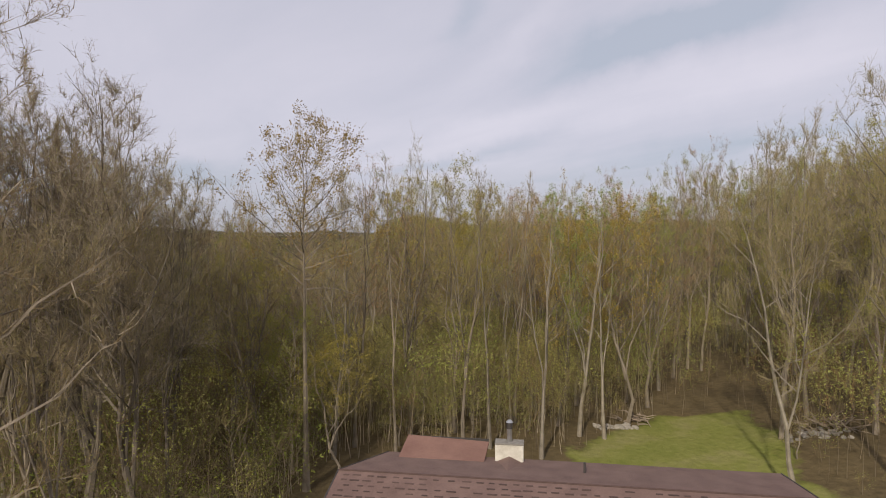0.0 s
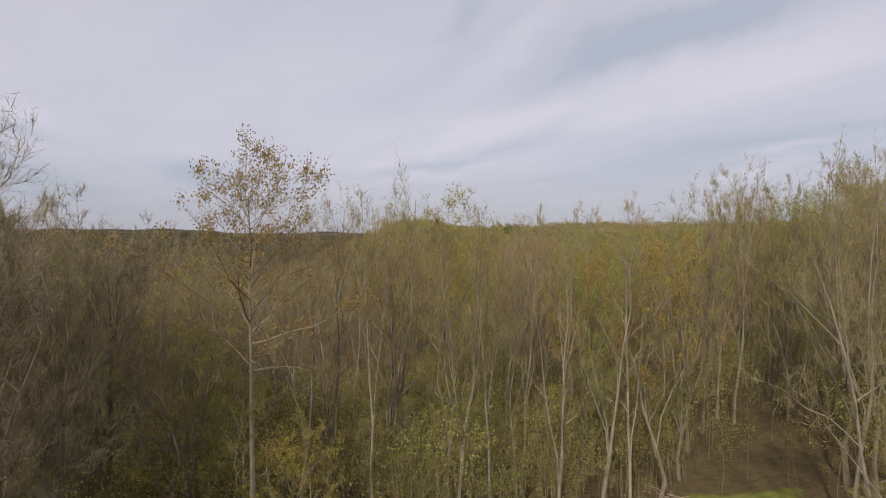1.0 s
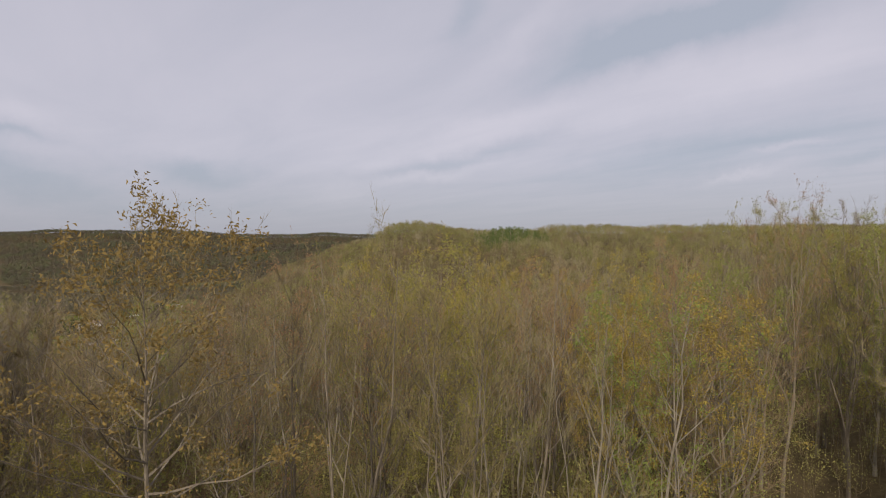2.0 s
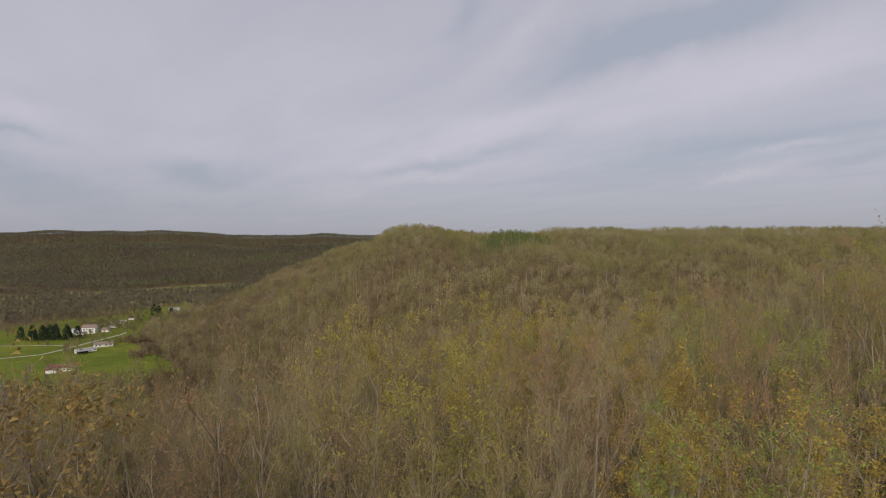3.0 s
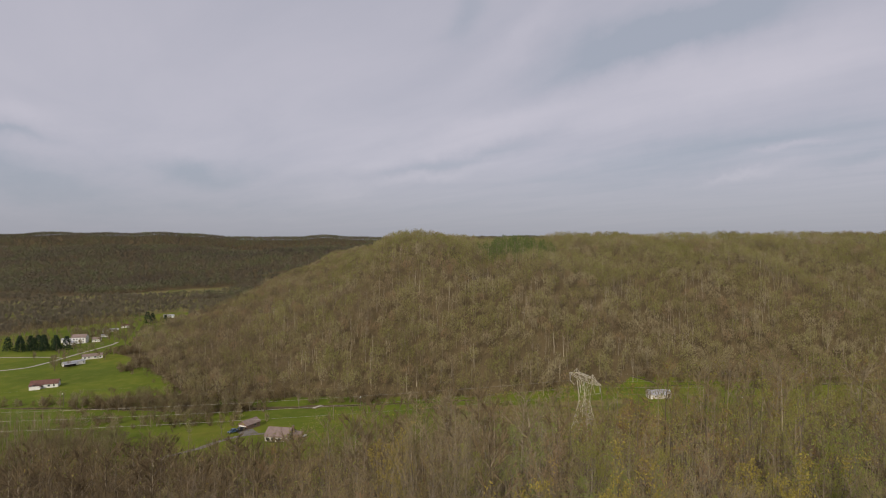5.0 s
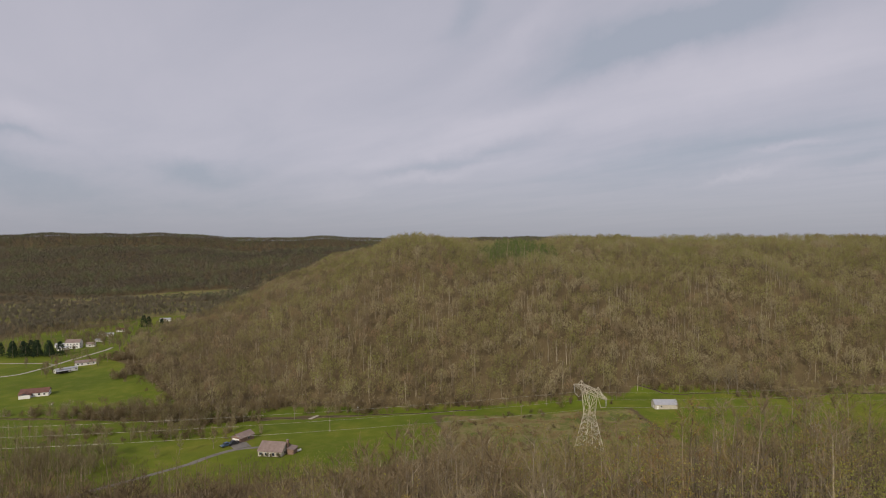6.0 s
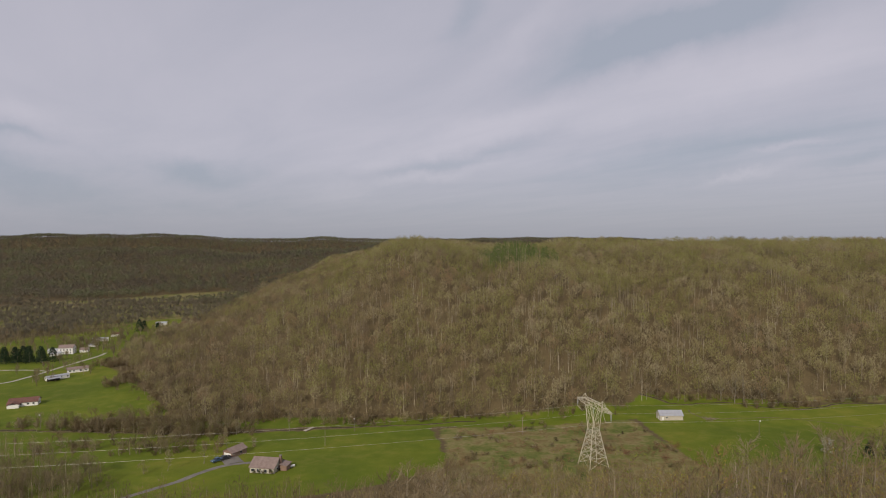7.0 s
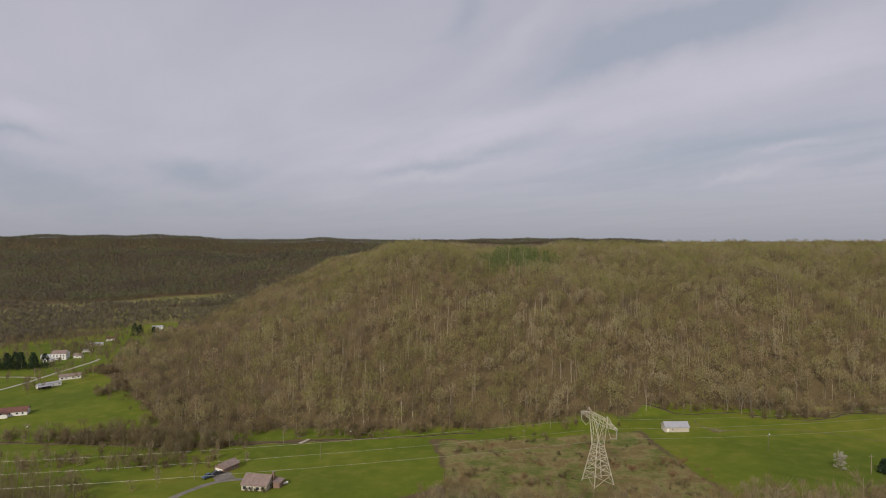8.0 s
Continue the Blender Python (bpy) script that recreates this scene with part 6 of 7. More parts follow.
def gable_house(name, x, y, turn, L, W, H, R, wall, roof, label, category="house", wins=(), doors=(), over=0.45, sink=0.3, chimney=None, garage_door=None, wall_label=""):
    """A gabled building; x along the ridge; wins: (wall, place, sill, width, height)."""
    h = thing(name, pose(x, y, gz(x, y), 0, 0, turn), label, category)
    a, b = L / 2, W / 2
    part("wall", solid([(-a, -b, -sink), (a, -b, -sink), (a, b, -sink), (-a, b, -sink), (-a, -b, H), (a, -b, H), (a, b, H), (-a, b, H), (-a, 0, H + R), (a, 0, H + R)],
                       [(0, 1, 5, 4), (2, 3, 7, 6), (1, 2, 6, 9, 5), (3, 0, 4, 8, 7), (3, 2, 1, 0), (4, 5, 9, 8), (6, 7, 8, 9)]), wall, h, wall_label)
    k = R / b
    for s in (-1, 1):
        bm = bmesh.new()
        slab(bm, [(-a - over, 0, H + R + 0.16), (a + over, 0, H + R + 0.16), (a + over, s * (b + over), H - over * k + 0.16), (-a - over, s * (b + over), H - over * k + 0.16)], 0.14)
        part("roof", bm, roof, h)
    bm = bmesh.new()
    rod(bm, (-a - over, 0, H + R + 0.17), (a + over, 0, H + R + 0.17), 0.1, sides=6)
    part("ridge_cap", bm, roof, h)
    for side, p, z, w, hh in wins:
        if side in ("+y", "-y"):
            window(h, p, b if side == "+y" else -b, z, w, hh, side)
        else:
            window(h, a if side == "+x" else -a, p, z, w, hh, side)
    for side, p, w, hh in doors:
        s = 1 if side[0] == "+" else -1
        if side[1] == "y":
            part("door", boxed(p - w / 2, s * b, 0.05, p + w / 2, s * (b + 0.08), hh, bev=0.02), M_WHITE, h)
        else:
            part("door", boxed(s * a, p - w / 2, 0.05, s * (a + 0.08), p + w / 2, hh, bev=0.02), M_WHITE, h)
    if garage_door:
        w, hh = garage_door
        gd = part("garage_door", boxed(-a - 0.09, -w / 2, 0.05, -a, w / 2, hh), M_WHITE, h, "white panelled garage door")
        for i in range(3):
            part("panel", boxed(-a - 0.125, -w / 2 + 0.12, 0.16 + i * (hh - 0.1) / 3, -a - 0.092, w / 2 - 0.12, 0.06 + (i + 1) * (hh - 0.1) / 3), M_WHITE, gd)
    if chimney:
        cx, cy, ct = chimney
        c = part("chimney", boxed(cx - 0.5, cy - 0.5, -sink, cx + 0.5, cy + 0.5, ct, bev=0.03), M_BRICK, h, "brick chimney")
        part("chimney_cap", boxed(cx - 0.58, cy - 0.58, ct + 0.002, cx + 0.58, cy + 0.58, ct + 0.14), M_CEMENT, c)
    return h


brick = gable_house("house", -83.9, 261.8, -9, 12.0, 10.6, 3.0, 2.9, M_PLASTER, M_GREYROOF, "cream house with a grey-brown shingle roof and brick wing",
                    wins=[("-y", -4.4, 0.95, 1.7, 1.3), ("-y", -2.0, 0.95, 0.9, 1.3), ("-y", 1.9, 0.85, 1.3, 1.4), ("-y", 4.2, 0.95, 1.5, 1.3), ("+x", -1.5, 1.1, 1.1, 1.2)],
                    doors=[("-y", 0.0, 1.0, 2.15)], chimney=(6.5, 0.8, 6.9), wall_label="cream painted wall")
part("porch_slab", boxed(-6.8, -7.3, -0.3, 4.6, -5.35, 0.22, bev=0.03), M_CEMENT, brick, "pale concrete porch")
part("side_wing_wall", boxed(7.1, -0.9, -0.3, 10.2, 4.1, 2.7), M_BRICK, brick, "dark brick wing")
bm = bmesh.new()
slab(bm, [(6.7, -1.3, 3.35), (10.6, -1.3, 2.75), (10.6, 4.5, 2.75), (6.7, 4.5, 3.35)], 0.14)
part("side_wing_roof", bm, M_GREYROOF, brick)
gable_house("garage", -108.2, 287.0, 62, 9.5, 6.6, 2.7, 1.7, M_BRICK, M_GREYROOF, "brick garage with a grey gable roof and white door", "garage",
                  wins=[("-y", 1.0, 1.1, 1.2, 1.0)], garage_door=(4.9, 2.25))
shed = gable_house("barn", 140.0, 346.4, 0, 14.2, 6.6, 3.0, 2.3, M_PLASTER, M_METALROOF, "cream barn with a pale metal roof", "barn",
                   wins=[("-y", -3.0, 1.3, 0.9, 0.8)], doors=[("-x", -1.2, 1.3, 2.2), ("-y", -5.4, 1.2, 2.1)], over=0.35)
red = gable_house("house", -296.0, 396.0, 22, 17.5, 8.2, 3.0, 2.2, M_WHITE, M_REDROOF, "white house with a dark red roof", wins=[
    ("+x", -1.5, 1.1, 1.2, 1.1), ("+x", 1.8, 1.1, 1.2, 1.1), ("-y", -5.0, 1.1, 1.4, 1.2), ("-y", -1.5, 1.1, 1.4, 1.2), ("-y", 3.0, 1.1, 1.4, 1.2), ("-y", 6.2, 1.1, 1.1, 1.2)], doors=[("-y", 0.9, 1.0, 2.1)])
for p, hh in ((-4.6, 2.2),):
    part("porch_wall", boxed(-8.4, -8.0, -0.3, -1.5, -4.12, 2.5), M_WHITE, red)
    bm = bmesh.new()
    slab(bm, [(-8.9, -4.3, 4.3), (-5.0, -4.3, 4.3), (-5.0, -8.5, 4.0), (-8.9, -8.5, 2.5)], 0.12)
    part("porch_roof", bm, M_REDROOF, red)
    bm = bmesh.new()
    slab(bm, [(-5.0, -4.3, 4.3), (-1.0, -4.3, 2.5), (-1.0, -8.5, 2.5), (-5.0, -8.5, 4.0)], 0.12)
    part("porch_roof", bm, M_REDROOF, red)
gable_house("mobile_home", -325.0, 474.0, 52, 17, 4.6, 2.9, 0.7, M_WHITE, M_METALROOF, "long pale mobile home with a carport", "mobile home", over=0.2,
            wins=[("-y", -7, 1.2, 1.4, 1.0), ("-y", -3, 1.2, 1.0, 1.0), ("-y", 2, 1.2, 1.6, 1.0), ("-y", 7, 1.2, 1.2, 1.0), ("-x", 0, 1.2, 1.2, 1.0)], doors=[("-y", -0.5, 0.9, 2.0)])
gable_house("house", -325.5, 502.0, 36, 16, 7, 2.9, 1.5, M_WHITE, M_GREYROOF, "low white house with a grey roof",
            wins=[("-y", -6, 1.1, 1.3, 1.1), ("-y", -3, 1.1, 1.0, 1.1), ("-y", 2, 1.1, 1.6, 1.1), ("-y", 6, 1.1, 1.2, 1.1)], doors=[("-y", 0, 1.0, 2.1)])
big = gable_house("house", -392.0, 590.0, 12, 13.5, 9, 6.6, 2.6, M_WHITE, M_GREYROOF, "two-storey white farmhouse with many windows",
                  wins=[(sd, p, z, 1.1, 1.5) for sd in ("-y",) for p in (-4.4, -1.6, 1.6, 4.4) for z in (1.0, 3.8)] + [("+x", p, z, 1.0, 1.5) for p in (-2.2, 2.2) for z in (1.0, 3.8)],
                  doors=[("-y", 0.0, 1.0, 2.1)], chimney=(2.0, 0.4, 9.4))
gable_house("outbuilding", -409.0, 594.0, 12, 9, 6, 3.0, 1.4, M_WHITE, M_METALROOF, "white outbuilding beside the farmhouse", "outbuilding", wins=[("-y", -2, 1.1, 1.2, 1.0)], doors=[("-y", 1.6, 1.8, 2.2)])
gable_house("outbuilding", -396.0, 578.0, 12, 10, 5, 2.8, 1.2, M_WHITE, M_METALROOF, "low white shed before the farmhouse", "outbuilding", doors=[("-y", 1.6, 2.4, 2.2)], wins=[("-y", -2.5, 1.1, 1.2, 1.0)])
gable_house("outbuilding", -379.0, 598.0, 12, 8, 6, 3.0, 1.6, M_WHITE, M_GREYROOF, "small white building by the lane", "outbuilding", wins=[("-y", 0, 1.1, 1.4, 1.0)])
gable_house("mobile_home", -404.0, 668.0, 30, 17, 5, 3.0, 0.9, M_WHITE, M_METALROOF, "long white mobile home by the far meadow", "mobile home",
            wins=[("-y", p, 1.2, 1.3, 1.0) for p in (-7, -3, 3, 7)], doors=[("-y", 0, 1.0, 2.1)], over=0.2)
gable_house("outbuilding", -407.0, 705.0, 25, 9, 6, 3.0, 1.3, M_WHITE, M_REDROOF, "small white shed with a reddish roof", "outbuilding", doors=[("-y", 0, 2.4, 2.2)], wins=[("-y", 3, 1.1, 1.0, 1.0)])
gable_house("outbuilding", -396.0, 800.0, 10, 14, 7, 3.2, 1.5, M_WHITE, M_METALROOF, "white shed at the far meadow's edge", "outbuilding", doors=[("-y", 0, 2.4, 2.2)], wins=[("-y", 4, 1.1, 1.0, 1.0)])
gable_house("outbuilding", -389.0, 630.0, 15, 9, 4, 2.4, 0.8, M_WHITE, M_METALROOF, "low white shed under bare trees", "outbuilding", wins=[("-y", 2, 1.0, 1.0, 0.9)])


def carport(x, y, turn):
    c = thing("carport", pose(x, y, gz(x, y), 0, 0, turn), "open carport with a grey flat roof and thin posts", "carport")
    for px in (-4.6, 0.0, 4.6):
        for py in (-2.3, 2.3):
            bm = bmesh.new()
            rod(bm, (px, py, -0.3), (px, py, 2.6), 0.09, sides=6)
            part("post", bm, M_WOOD, c)
    part("roof", boxed(-5.2, -2.8, 2.6, 5.2, 2.8, 2.78, bev=0.03), M_METALROOF, c)
    part("back_wall", boxed(-4.5, 2.1, -0.3, 4.5, 2.2, 2.58), M_TRIM, c, "dark board wall")


carport(-322.0, 466.0, 52)


def shrub(x, y, h, i, label):
    top = thing("shrub", Matrix.Translation((x, y, gz(x, y) - 0.05)), label, "shrub", "shrubs before the house")
    v, t, mi = crown_template(400 + i, h, h * 0.42, 0.02, 60, 240, 0.05, 0.14, 0.05)
    nb = int((mi < 2).sum())
    vb = int(t[:nb].max()) + 1
    new("stems", raw_mesh("shrub_stems", v[:vb], t[:nb], [M_BARK])).parent = top
    new("foliage", raw_mesh("shrub_foliage", v[vb:], t[nb:] - vb, [M_SHRUB], attrs={"tint": np.full(len(v) - vb, 0.2 + 0.3 * (i % 3))})).parent = top


for i, (x, y, h) in enumerate(((-85.6, 255.6, 2.3), (-83.8, 255.3, 1.9), (-80.6, 254.8, 2.6), (-79.4, 254.5, 2.2), (-88.2, 256.0, 1.7))):
    shrub(x, y, h, i, "rounded green shrub by the house front")


def pickup(x, y, turn, paint, label):
    c = thing("pickup_truck", pose(x, y, gz(x, y) + 0.24, 0, 0, turn) @ Matrix.Diagonal((1.15, 1.1, 1.2, 1)), label, "truck")
    body = part("body", solid([(-2.7, -0.95, 0.45), (2.7, -0.95, 0.45), (2.7, 0.95, 0.45), (-2.7, 0.95, 0.45), (-2.7, -0.92, 1.05), (2.7, -0.9, 1.0), (2.7, 0.9, 1.0), (-2.7, 0.92, 1.05)],
                              [(3, 2, 1, 0), (4, 5, 6, 7), (0, 1, 5, 4), (1, 2, 6, 5), (2, 3, 7, 6), (3, 0, 4, 7)]), paint, c)
    part("cab", solid([(-0.9, -0.88, 1.04), (1.5, -0.88, 1.02), (1.5, 0.88, 1.02), (-0.9, 0.88, 1.04), (-0.7, -0.72, 1.78), (0.75, -0.72, 1.78), (0.75, 0.72, 1.78), (-0.7, 0.72, 1.78)],
                      [(4, 5, 6, 7), (0, 1, 5, 4), (1, 2, 6, 5), (2, 3, 7, 6), (3, 0, 4, 7)]), paint, c)
    part("windscreen", solid([(1.46, -0.74, 1.10), (1.46, 0.74, 1.10), (0.82, 0.64, 1.72), (0.82, -0.64, 1.72), (1.52, -0.74, 1.13), (1.52, 0.74, 1.13), (0.88, 0.64, 1.75), (0.88, -0.64, 1.75)],
                             [(0, 1, 2, 3), (4, 7, 6, 5), (0, 4, 5, 1), (1, 5, 6, 2), (2, 6, 7, 3), (3, 7, 4, 0)]), M_PANE, c, "dark windscreen")
    part("front_bumper", boxed(2.7, -0.93, 0.42, 2.86, 0.93, 0.66, bev=0.04), M_CHROME, c, "chrome bumper")
    for s in (-1, 1):
        part("headlight", boxed(2.7, s * 0.6 - 0.17, 0.74, 2.75, s * 0.6 + 0.17, 0.94, bev=0.02), M_LAMP, c)
        part("side_window", boxed(-0.6, s * 0.80, 1.15, 0.95, s * 0.87, 1.6), M_PANE, c)
        for wx in (-1.75, 1.75):
            bm = bmesh.new()
            rod(bm, (wx, s * 0.76, 0.38), (wx, s * 0.98, 0.38), 0.38, sides=16)
            w = part("wheel", bm, M_RUBBER, c)
            bm = bmesh.new()
            rod(bm, (wx, s * 0.981, 0.38), (wx, s * 1.0, 0.38), 0.21, sides=12)
            part("rim", bm, M_CHROME, w)
    return c


pickup(-112.4, 274.6, 235, M_BLUE, "blue pickup truck parked on the driveway")
pickup(-110.0, 277.6, 235, M_DARKCAR, "dark pickup truck parked before the garage")


def gas_tank(x, y, turn):
    g = thing("gas_tank", pose(x, y, gz(x, y), 0, 0, turn), "white propane tank standing in the grass", "tank")
    bm = bmesh.new()
    rod(bm, (-1.1, 0, 0.75), (1.1, 0, 0.75), 0.5, sides=18)
    for s in (-1, 1):
        rod(bm, (s * 1.1, 0, 0.75), (s * 1.42, 0, 0.75), 0.5, 0.2, sides=18)
    part("vessel", bm, M_WHITE, g)
    for s in (-1, 1):
        part("foot", boxed(s * 0.8 - 0.1, -0.4, -0.1, s * 0.8 + 0.1, 0.4, 0.4), M_CEMENT, g)
    bm = bmesh.new()
    rod(bm, (0, 0, 1.22), (0, 0, 1.42), 0.16, sides=12)
    part("valve_dome", bm, M_WHITE, g)


gas_tank(-72.5, 264.5, 55)


def footbridge(x, y, turn):
    g = thing("footbridge", pose(x, y, gz(x, y) + 0.3, 0, 0, turn), "pale plank footbridge over the creek", "footbridge")
    for i in range(16):
        part("plank", boxed(-1.1, -4.0 + i * 0.5, 0.14, 1.1, -3.53 + i * 0.5, 0.2), M_DEAD, g)
    for s in (-1, 1):
        part("beam", boxed(s * 0.85 - 0.1, -4.05, -0.35, s * 0.85 + 0.1, 4.05, 0.14), M_WOOD, g)


footbridge(-80.8, 334.5, -28)


def pole(x, y, h, label, lamp=False, arm=False):
    g = thing("street_lamp" if lamp else "utility_pole", Matrix.Translation((x, y, gz(x, y))), label, "street lamp" if lamp else "utility pole")
    bm = bmesh.new()
    rod(bm, (0, 0, -0.4), (0, 0, h), 0.17, 0.11, 8)
    part("post", bm, M_DARKBARK if lamp else M_WOOD, g)
    if arm:
        part("crossarm", boxed(-1.1, -0.07, h - 0.75, 1.1, 0.07, h - 0.6), M_WOOD, g)
        for x_ in (-0.95, 0, 0.95):
            bm = bmesh.new()
            rod(bm, (x_, 0, h - 0.598 if x_ else h), (x_, 0, h - 0.4 if x_ else h + 0.2), 0.06, sides=8)
            part("insulator", bm, M_PORCELAIN, g)
    if lamp:
        bm = bmesh.new()
        rod(bm, (0, 0, h - 0.3), (0, -1.0, h + 0.05), 0.04, sides=6)
        part("bracket", bm, M_STEEL, g)
        bm = bmesh.new()
        rod(bm, (0, -1.0, h - 0.25), (0, -1.0, h + 0.2), 0.34, 0.24, 12)
        part("lamp_head", bm, M_LAMP, g, "pale lamp head, switched off")


pole(174.5, 308.0, 9.0, "wooden pole with a yard lamp in the meadow", lamp=True)
pole(45.0, 319.0, 10.0, "wooden utility pole in rough pasture", arm=True)
pole(-64.5, 301.5, 8.5, "pale wooden pole in the meadow")
pole(-247.0, 342.0, 9.0, "wooden pole with a lamp by the creek", lamp=True)
pole(200.5, 268.5, 9.0, "pale wooden utility pole by the trees", arm=True)
pole(-53.0, 331.0, 7.5, "wooden pole with a lamp beside the creek", lamp=True)
pole(-360.0, 507.0, 8.0, "wooden utility pole by the lane", arm=True)

# ---------------------------------------------------------------- transmission line


def lattice_tower(m, label):
    g = thing("transmission_tower", m, label, "pylon", "towers of the power line")

    def bar(name, a, b, r):
        bm = bmesh.new()
        rod(bm, a, b, r * 1.35, sides=4)
        part(name, bm, M_TOWER, g)
    B, W, ZW, ZB, ZT = 4.7, 1.7, 15.0, 24.2, 26.6
    sg = ((-1, -1), (1, -1), (1, 1), (-1, 1))
    levels = [0, 4.2, 7.8, 10.8, 13.1, ZW]
    half = [B + (W - B) * z / ZW for z in levels]
    for sx, sy in sg:
        bar("leg", (sx * B, sy * B, -1.5), (sx * W, sy * W, ZW), 0.13)
        bar("column", (sx * W, sy * W, ZW), (sx * 4.6, sy * 0.9, ZB), 0.11)
        bar("column", (sx * W, sy * W, ZW), (-sx * 0.2 + sx * 1.9, sy * 0.9, 20.5), 0.07)
        bar("column", (sx * 1.7, sy * 0.9, 20.5), (sx * 3.4, sy * 0.9, ZB), 0.07)
    for i in range(4):
        (ax, ay), (bx, by) = sg[i], sg[(i + 1) % 4]
        for k in range(len(levels) - 1):
            z0, z1, h0, h1 = levels[k], levels[k + 1], half[k], half[k + 1]
            bar("brace", (ax * h0, ay * h0, z0), (bx * h1, by * h1, z1), 0.065)
            bar("brace", (bx * h0, by * h0, z0), (ax * h1, ay * h1, z1), 0.065)
            bar("strut", (ax * h1, ay * h1, z1), (bx * h1, by * h1, z1), 0.055)
    for s in (-1, 1):
        for k in range(4):
            f0, f1 = k / 4, (k + 1) / 4
            p = lambda f, sy: (s * (W + (4.6 - W) * f), sy * (W + (0.9 - W) * f), ZW + (ZB - ZW) * f)
            bar("brace", p(f0, -1), p(f1, 1), 0.05)
            bar("brace", p(f0, 1), p(f1, -1), 0.05)
    xs = [-12.5, -10, -7.5, -5, -2.5, 0, 2.5, 5, 7.5, 10, 12.5]
    top = lambda x: ZT - 1.5 * max(0, (abs(x) - 5) / 7.5)
    low = lambda x: ZB + 0.5 * max(0, (abs(x) - 5) / 7.5)
    yy = lambda x: 0.95 - 0.65 * max(0, (abs(x) - 5) / 7.5)
    for sy in (-1, 1):
        for i in range(len(xs) - 1):
            a, b = xs[i], xs[i + 1]
            bar("chord", (a, sy * yy(a), top(a)), (b, sy * yy(b), top(b)), 0.085)
            bar("chord", (a, sy * yy(a), low(a)), (b, sy * yy(b), low(b)), 0.085)
            bar("brace", (a, sy * yy(a), low(a) if i % 2 else top(a)), (b, sy * yy(b), top(b) if i % 2 else low(b)), 0.055)
            bar("brace", (a, -sy * yy(a), top(a)), (b, sy * yy(b), top(b)), 0.045)
        for x in xs:
            bar("strut", (x, sy * yy(x), low(x)), (x, sy * yy(x), top(x)), 0.05)
    for s in (-1, 1):
        for sx in (-1.2, 1.2):
            for sy in (-1, 1):
                bar("peak", (s * 6.5 + sx, sy * 0.8, ZT - 0.2), (s * 6.5, 0, 28.3), 0.07)
    for x in (-12.3, 0, 12.3):
        for sy in (-0.35, 0.35):
            bm = bmesh.new()
            rod(bm, (x, sy * (0.6 if x else 1), low(x)), (x, 0, 21.4), 0.07, sides=6)
            for k in range(7):
                f = 0.2 + 0.1 * k
                c = Vector((x, sy * (1 - f) * (0.6 if x else 1), low(x) + (21.4 - low(x)) * f))
                rod(bm, c, c + Vector((0, 0, 0.08)), 0.15, 0.11, sides=8)
            part("insulator", bm, M_PORCELAIN, g, "grey insulator string")
    for s in (-1, 1):
        bar("jumper_arm", (s * 12.3, 0, 21.4), (s * 8.6, 0, 20.3), 0.075)
        bar("jumper_arm", (s * 8.6, 0, 20.3), (s * 5.0, 0.6, ZB), 0.06)
    return g


TURN = -72.0
c, s = math.cos(radians(TURN)), math.sin(radians(TURN))
line_dir = Vector((0.984, 0.178, 0))
tw_xy = Vector((70.5, 261.0, 0))
ends = [tw_xy - line_dir * 420, tw_xy, tw_xy + Vector((0.965, 0.26, 0)) * 400]
bases = []
TALL = 1.14
GROW = Matrix.Diagonal((TALL, TALL, TALL, 1))
first = lattice_tower(pose(tw_xy.x, tw_xy.y, gz(tw_xy.x, tw_xy.y) + 0.4, 0, 0, TURN) @ GROW, "galvanised lattice power-line tower in rough pasture")
for e in ends:
    z = gz(e.x, e.y) + 0.4
    bases.append(Vector((e.x, e.y, z)))
    if e is not tw_xy:
        copy_thing(first, pose(e.x, e.y, z, 0, 0, TURN))


def wire(a, b, sag, r, label):
    n = 60
    P = [a.lerp(b, i / n) - Vector((0, 0, 4 * sag * (i / n) * (1 - i / n))) for i in range(n + 1)]
    k = Bits()
    k.tube([tuple(p) for p in P], np.full(n + 1, r), 4)
    ob = new("power_line_wire", raw_mesh("wire", *k.arrays(), [M_WIRE]))
    tagged(ob, label, "cable", "wires of the power line")


for i in range(2):
    for x, z, r, sg_ in ((-12.3, 21.4, 0.036, 8.0), (0, 21.4, 0.036, 8.0), (12.3, 21.4, 0.036, 8.0), (-6.5, 28.3, 0.006, 5.0), (6.5, 28.3, 0.006, 5.0)):
        o = Vector((c * x, s * x, z)) * TALL
        wire(bases[i] + o, bases[i + 1] + o, sg_ if i else sg_ - 3, r, "thin sagging aluminium wire between the towers")

# ---------------------------------------------------------------- single trees and pines of the valley


def lone(x, y, label, bark, leafmat, group="trees of the valley", **kw):
    top = thing("tree", Matrix.Translation((x, y, gz(x, y) - 0.1)), label, "tree", group)
    for nm, me in tree_meshes("valley_tree", bark, leafmat, **kw):
        new(nm, me).parent = top


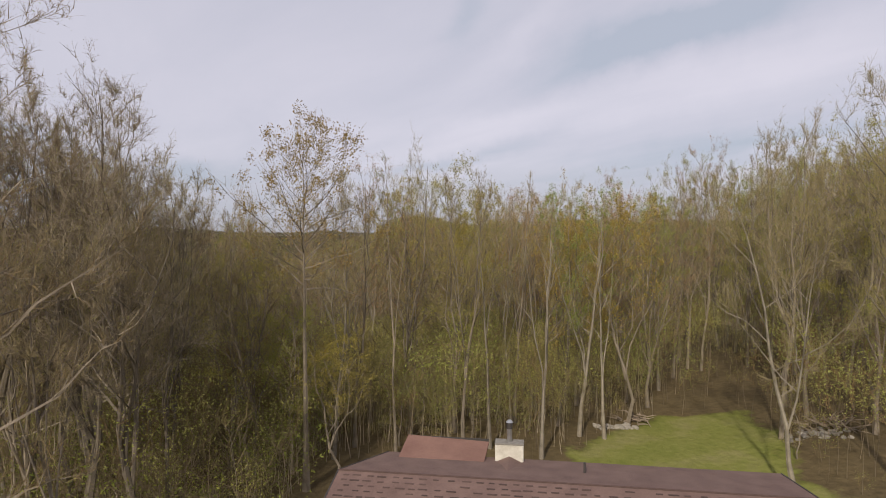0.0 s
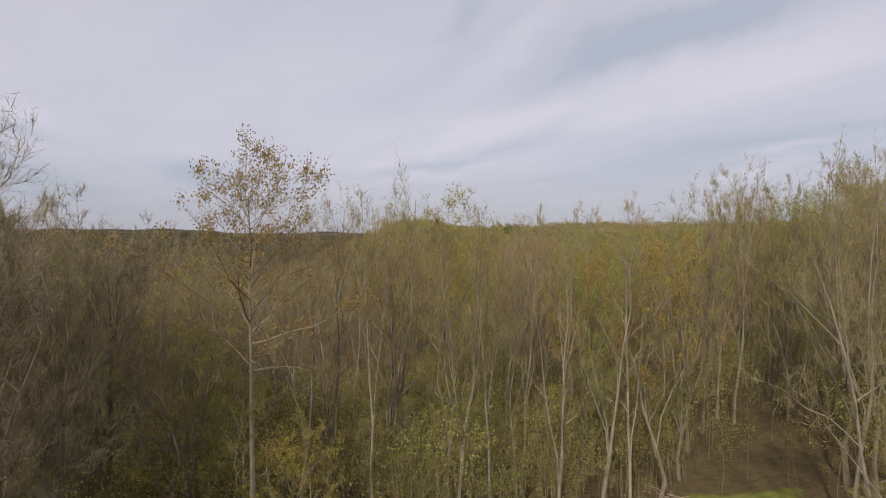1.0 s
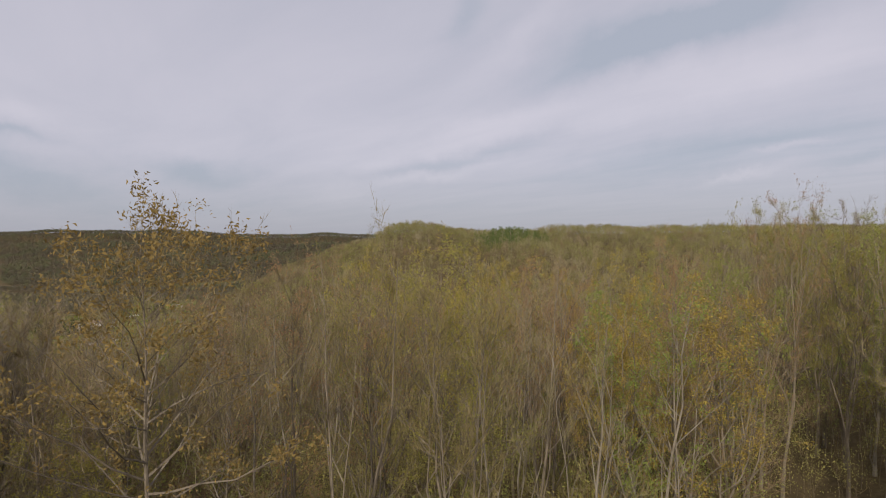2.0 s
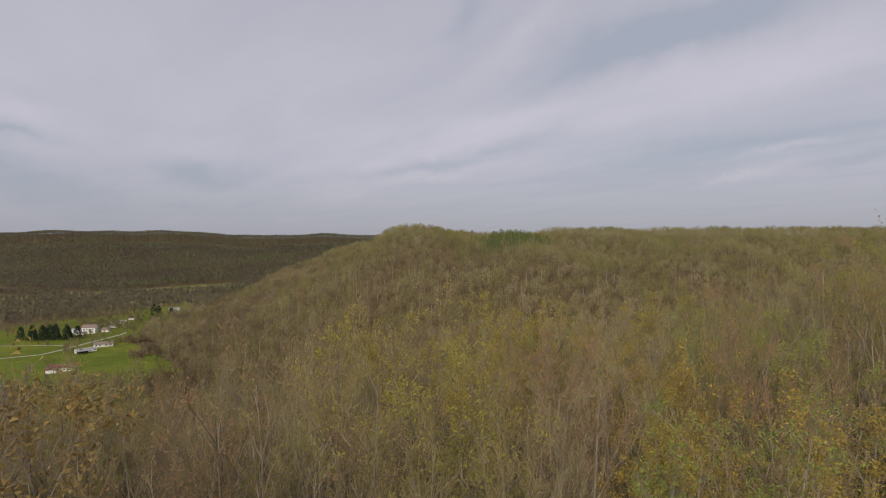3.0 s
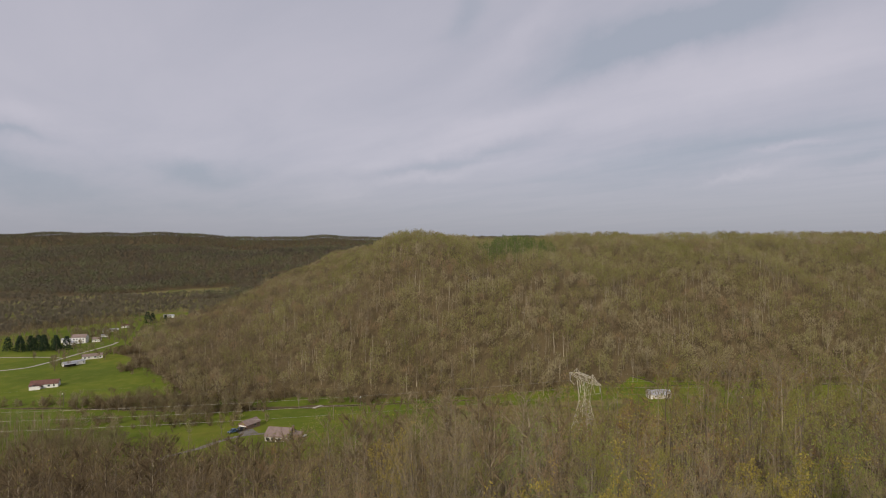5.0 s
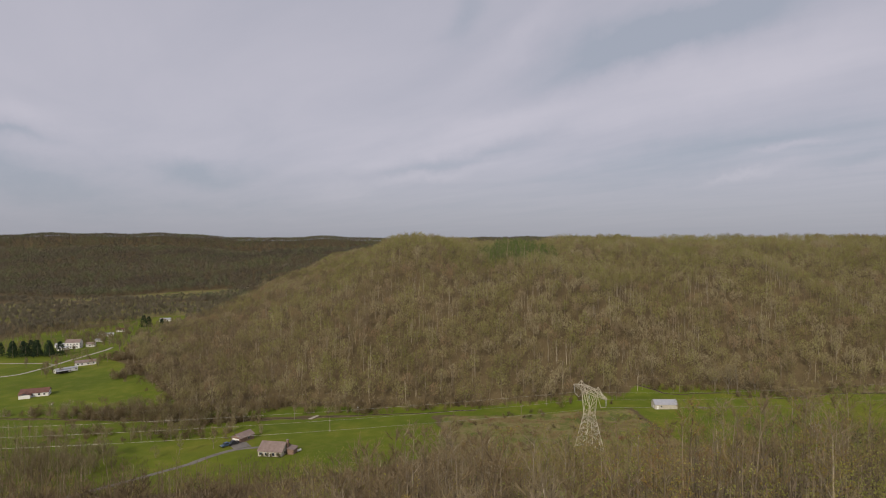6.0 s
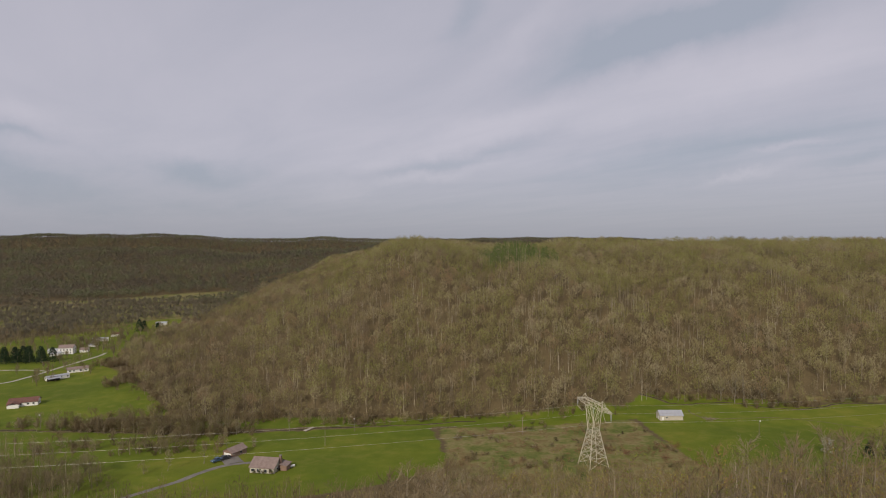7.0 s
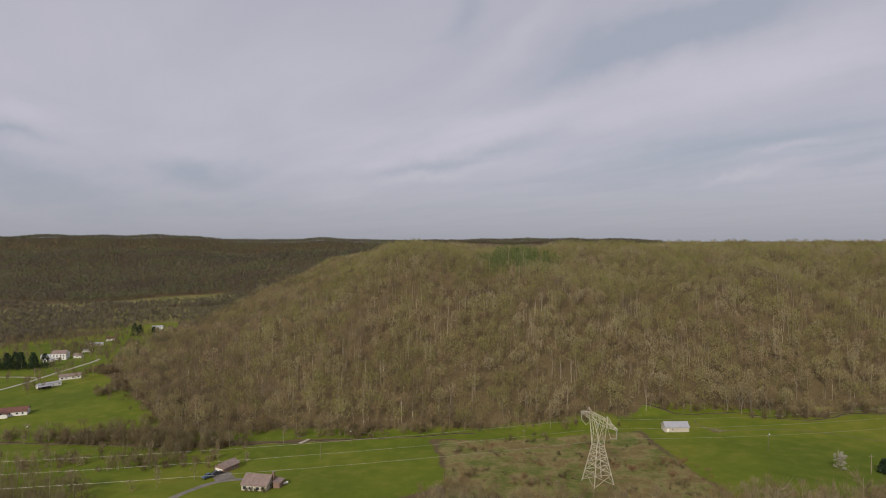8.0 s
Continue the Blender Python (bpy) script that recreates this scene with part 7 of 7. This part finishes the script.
lone(189.0, 272.5, "small round tree in white blossom", M_BARK, M_BLOSSOM, seed=201, H=7.0, spread=3.4, bare=0.10, r0=0.14, limbs=26, subs=7, twigs=1600, leaves=5600, leaf=0.13, rise=(8, 62), twig_w=0.06)
bare_kw = dict(bare=0.2, limbs=18, subs=5, twigs=1100, leaves=120, leaf=0.16, twig_w=0.09)
tall_kw = dict(bare=0.3, limbs=28, subs=7, twigs=2600, leaves=100, leaf=0.16, twig_w=0.085, forks=2)
for i, (x, y, h) in enumerate(((-131, 262, 9), (-118, 272, 10), (-117, 300, 9.5), (-148, 290, 8), (-92, 332, 15), (-150, 335, 10), (-176, 338, 11), (-338, 480, 10), (-312, 488, 8), (-334, 462, 9),
                               (196, 377, 20), (203, 379, 21), (214, 376, 18), (190, 384, 17), (-345, 600, 10), (-352, 585, 11), (-338, 620, 10), (-395, 590, 12))):
    lone(x, y, "bare spreading tree with pale twigs in the meadow" if h < 16 else "tall bare pale tree beside the creek", M_PALE, M_LEAF, seed=210 + i, H=h, spread=h * (0.27 if h < 16 else 0.32), r0=h * 0.014, **(bare_kw if h < 16 else tall_kw))


def pine(x, y, h, i):
    top = thing("pine_tree", Matrix.Translation((x, y, gz(x, y) - 0.1)), "dark green conical pine tree", "pine tree", "pines of the valley")
    v, t, mi = pine_template(300 + i, h * 1.08, h * 0.42, 620)
    nb = int((mi == 0).sum())
    vb = int(t[:nb].max()) + 1
    new("trunk", raw_mesh("pine_trunk", v[:vb], t[:nb], [M_BARK])).parent = top
    new("crown", raw_mesh("pine_crown", v[vb:], t[nb:] - vb, [M_NEEDLE], attrs={"tint": np.full(len(v) - vb, 0.3)})).parent = top


for i, (x, y, h) in enumerate(((-420, 540, 13), (-414, 546, 14), (-408, 541, 13), (-402, 548, 14.5), (-397, 542, 13), (-391, 549, 14), (-386, 543, 13), (-379, 548, 13), (-411, 553, 14),
                               (-426, 548, 14), (-396, 740, 15), (-391, 743, 13), (-378, 752, 9), (207, 269, 6.5), (213, 266, 7), (-436, 545, 13))):
    pine(x, y, h, i)
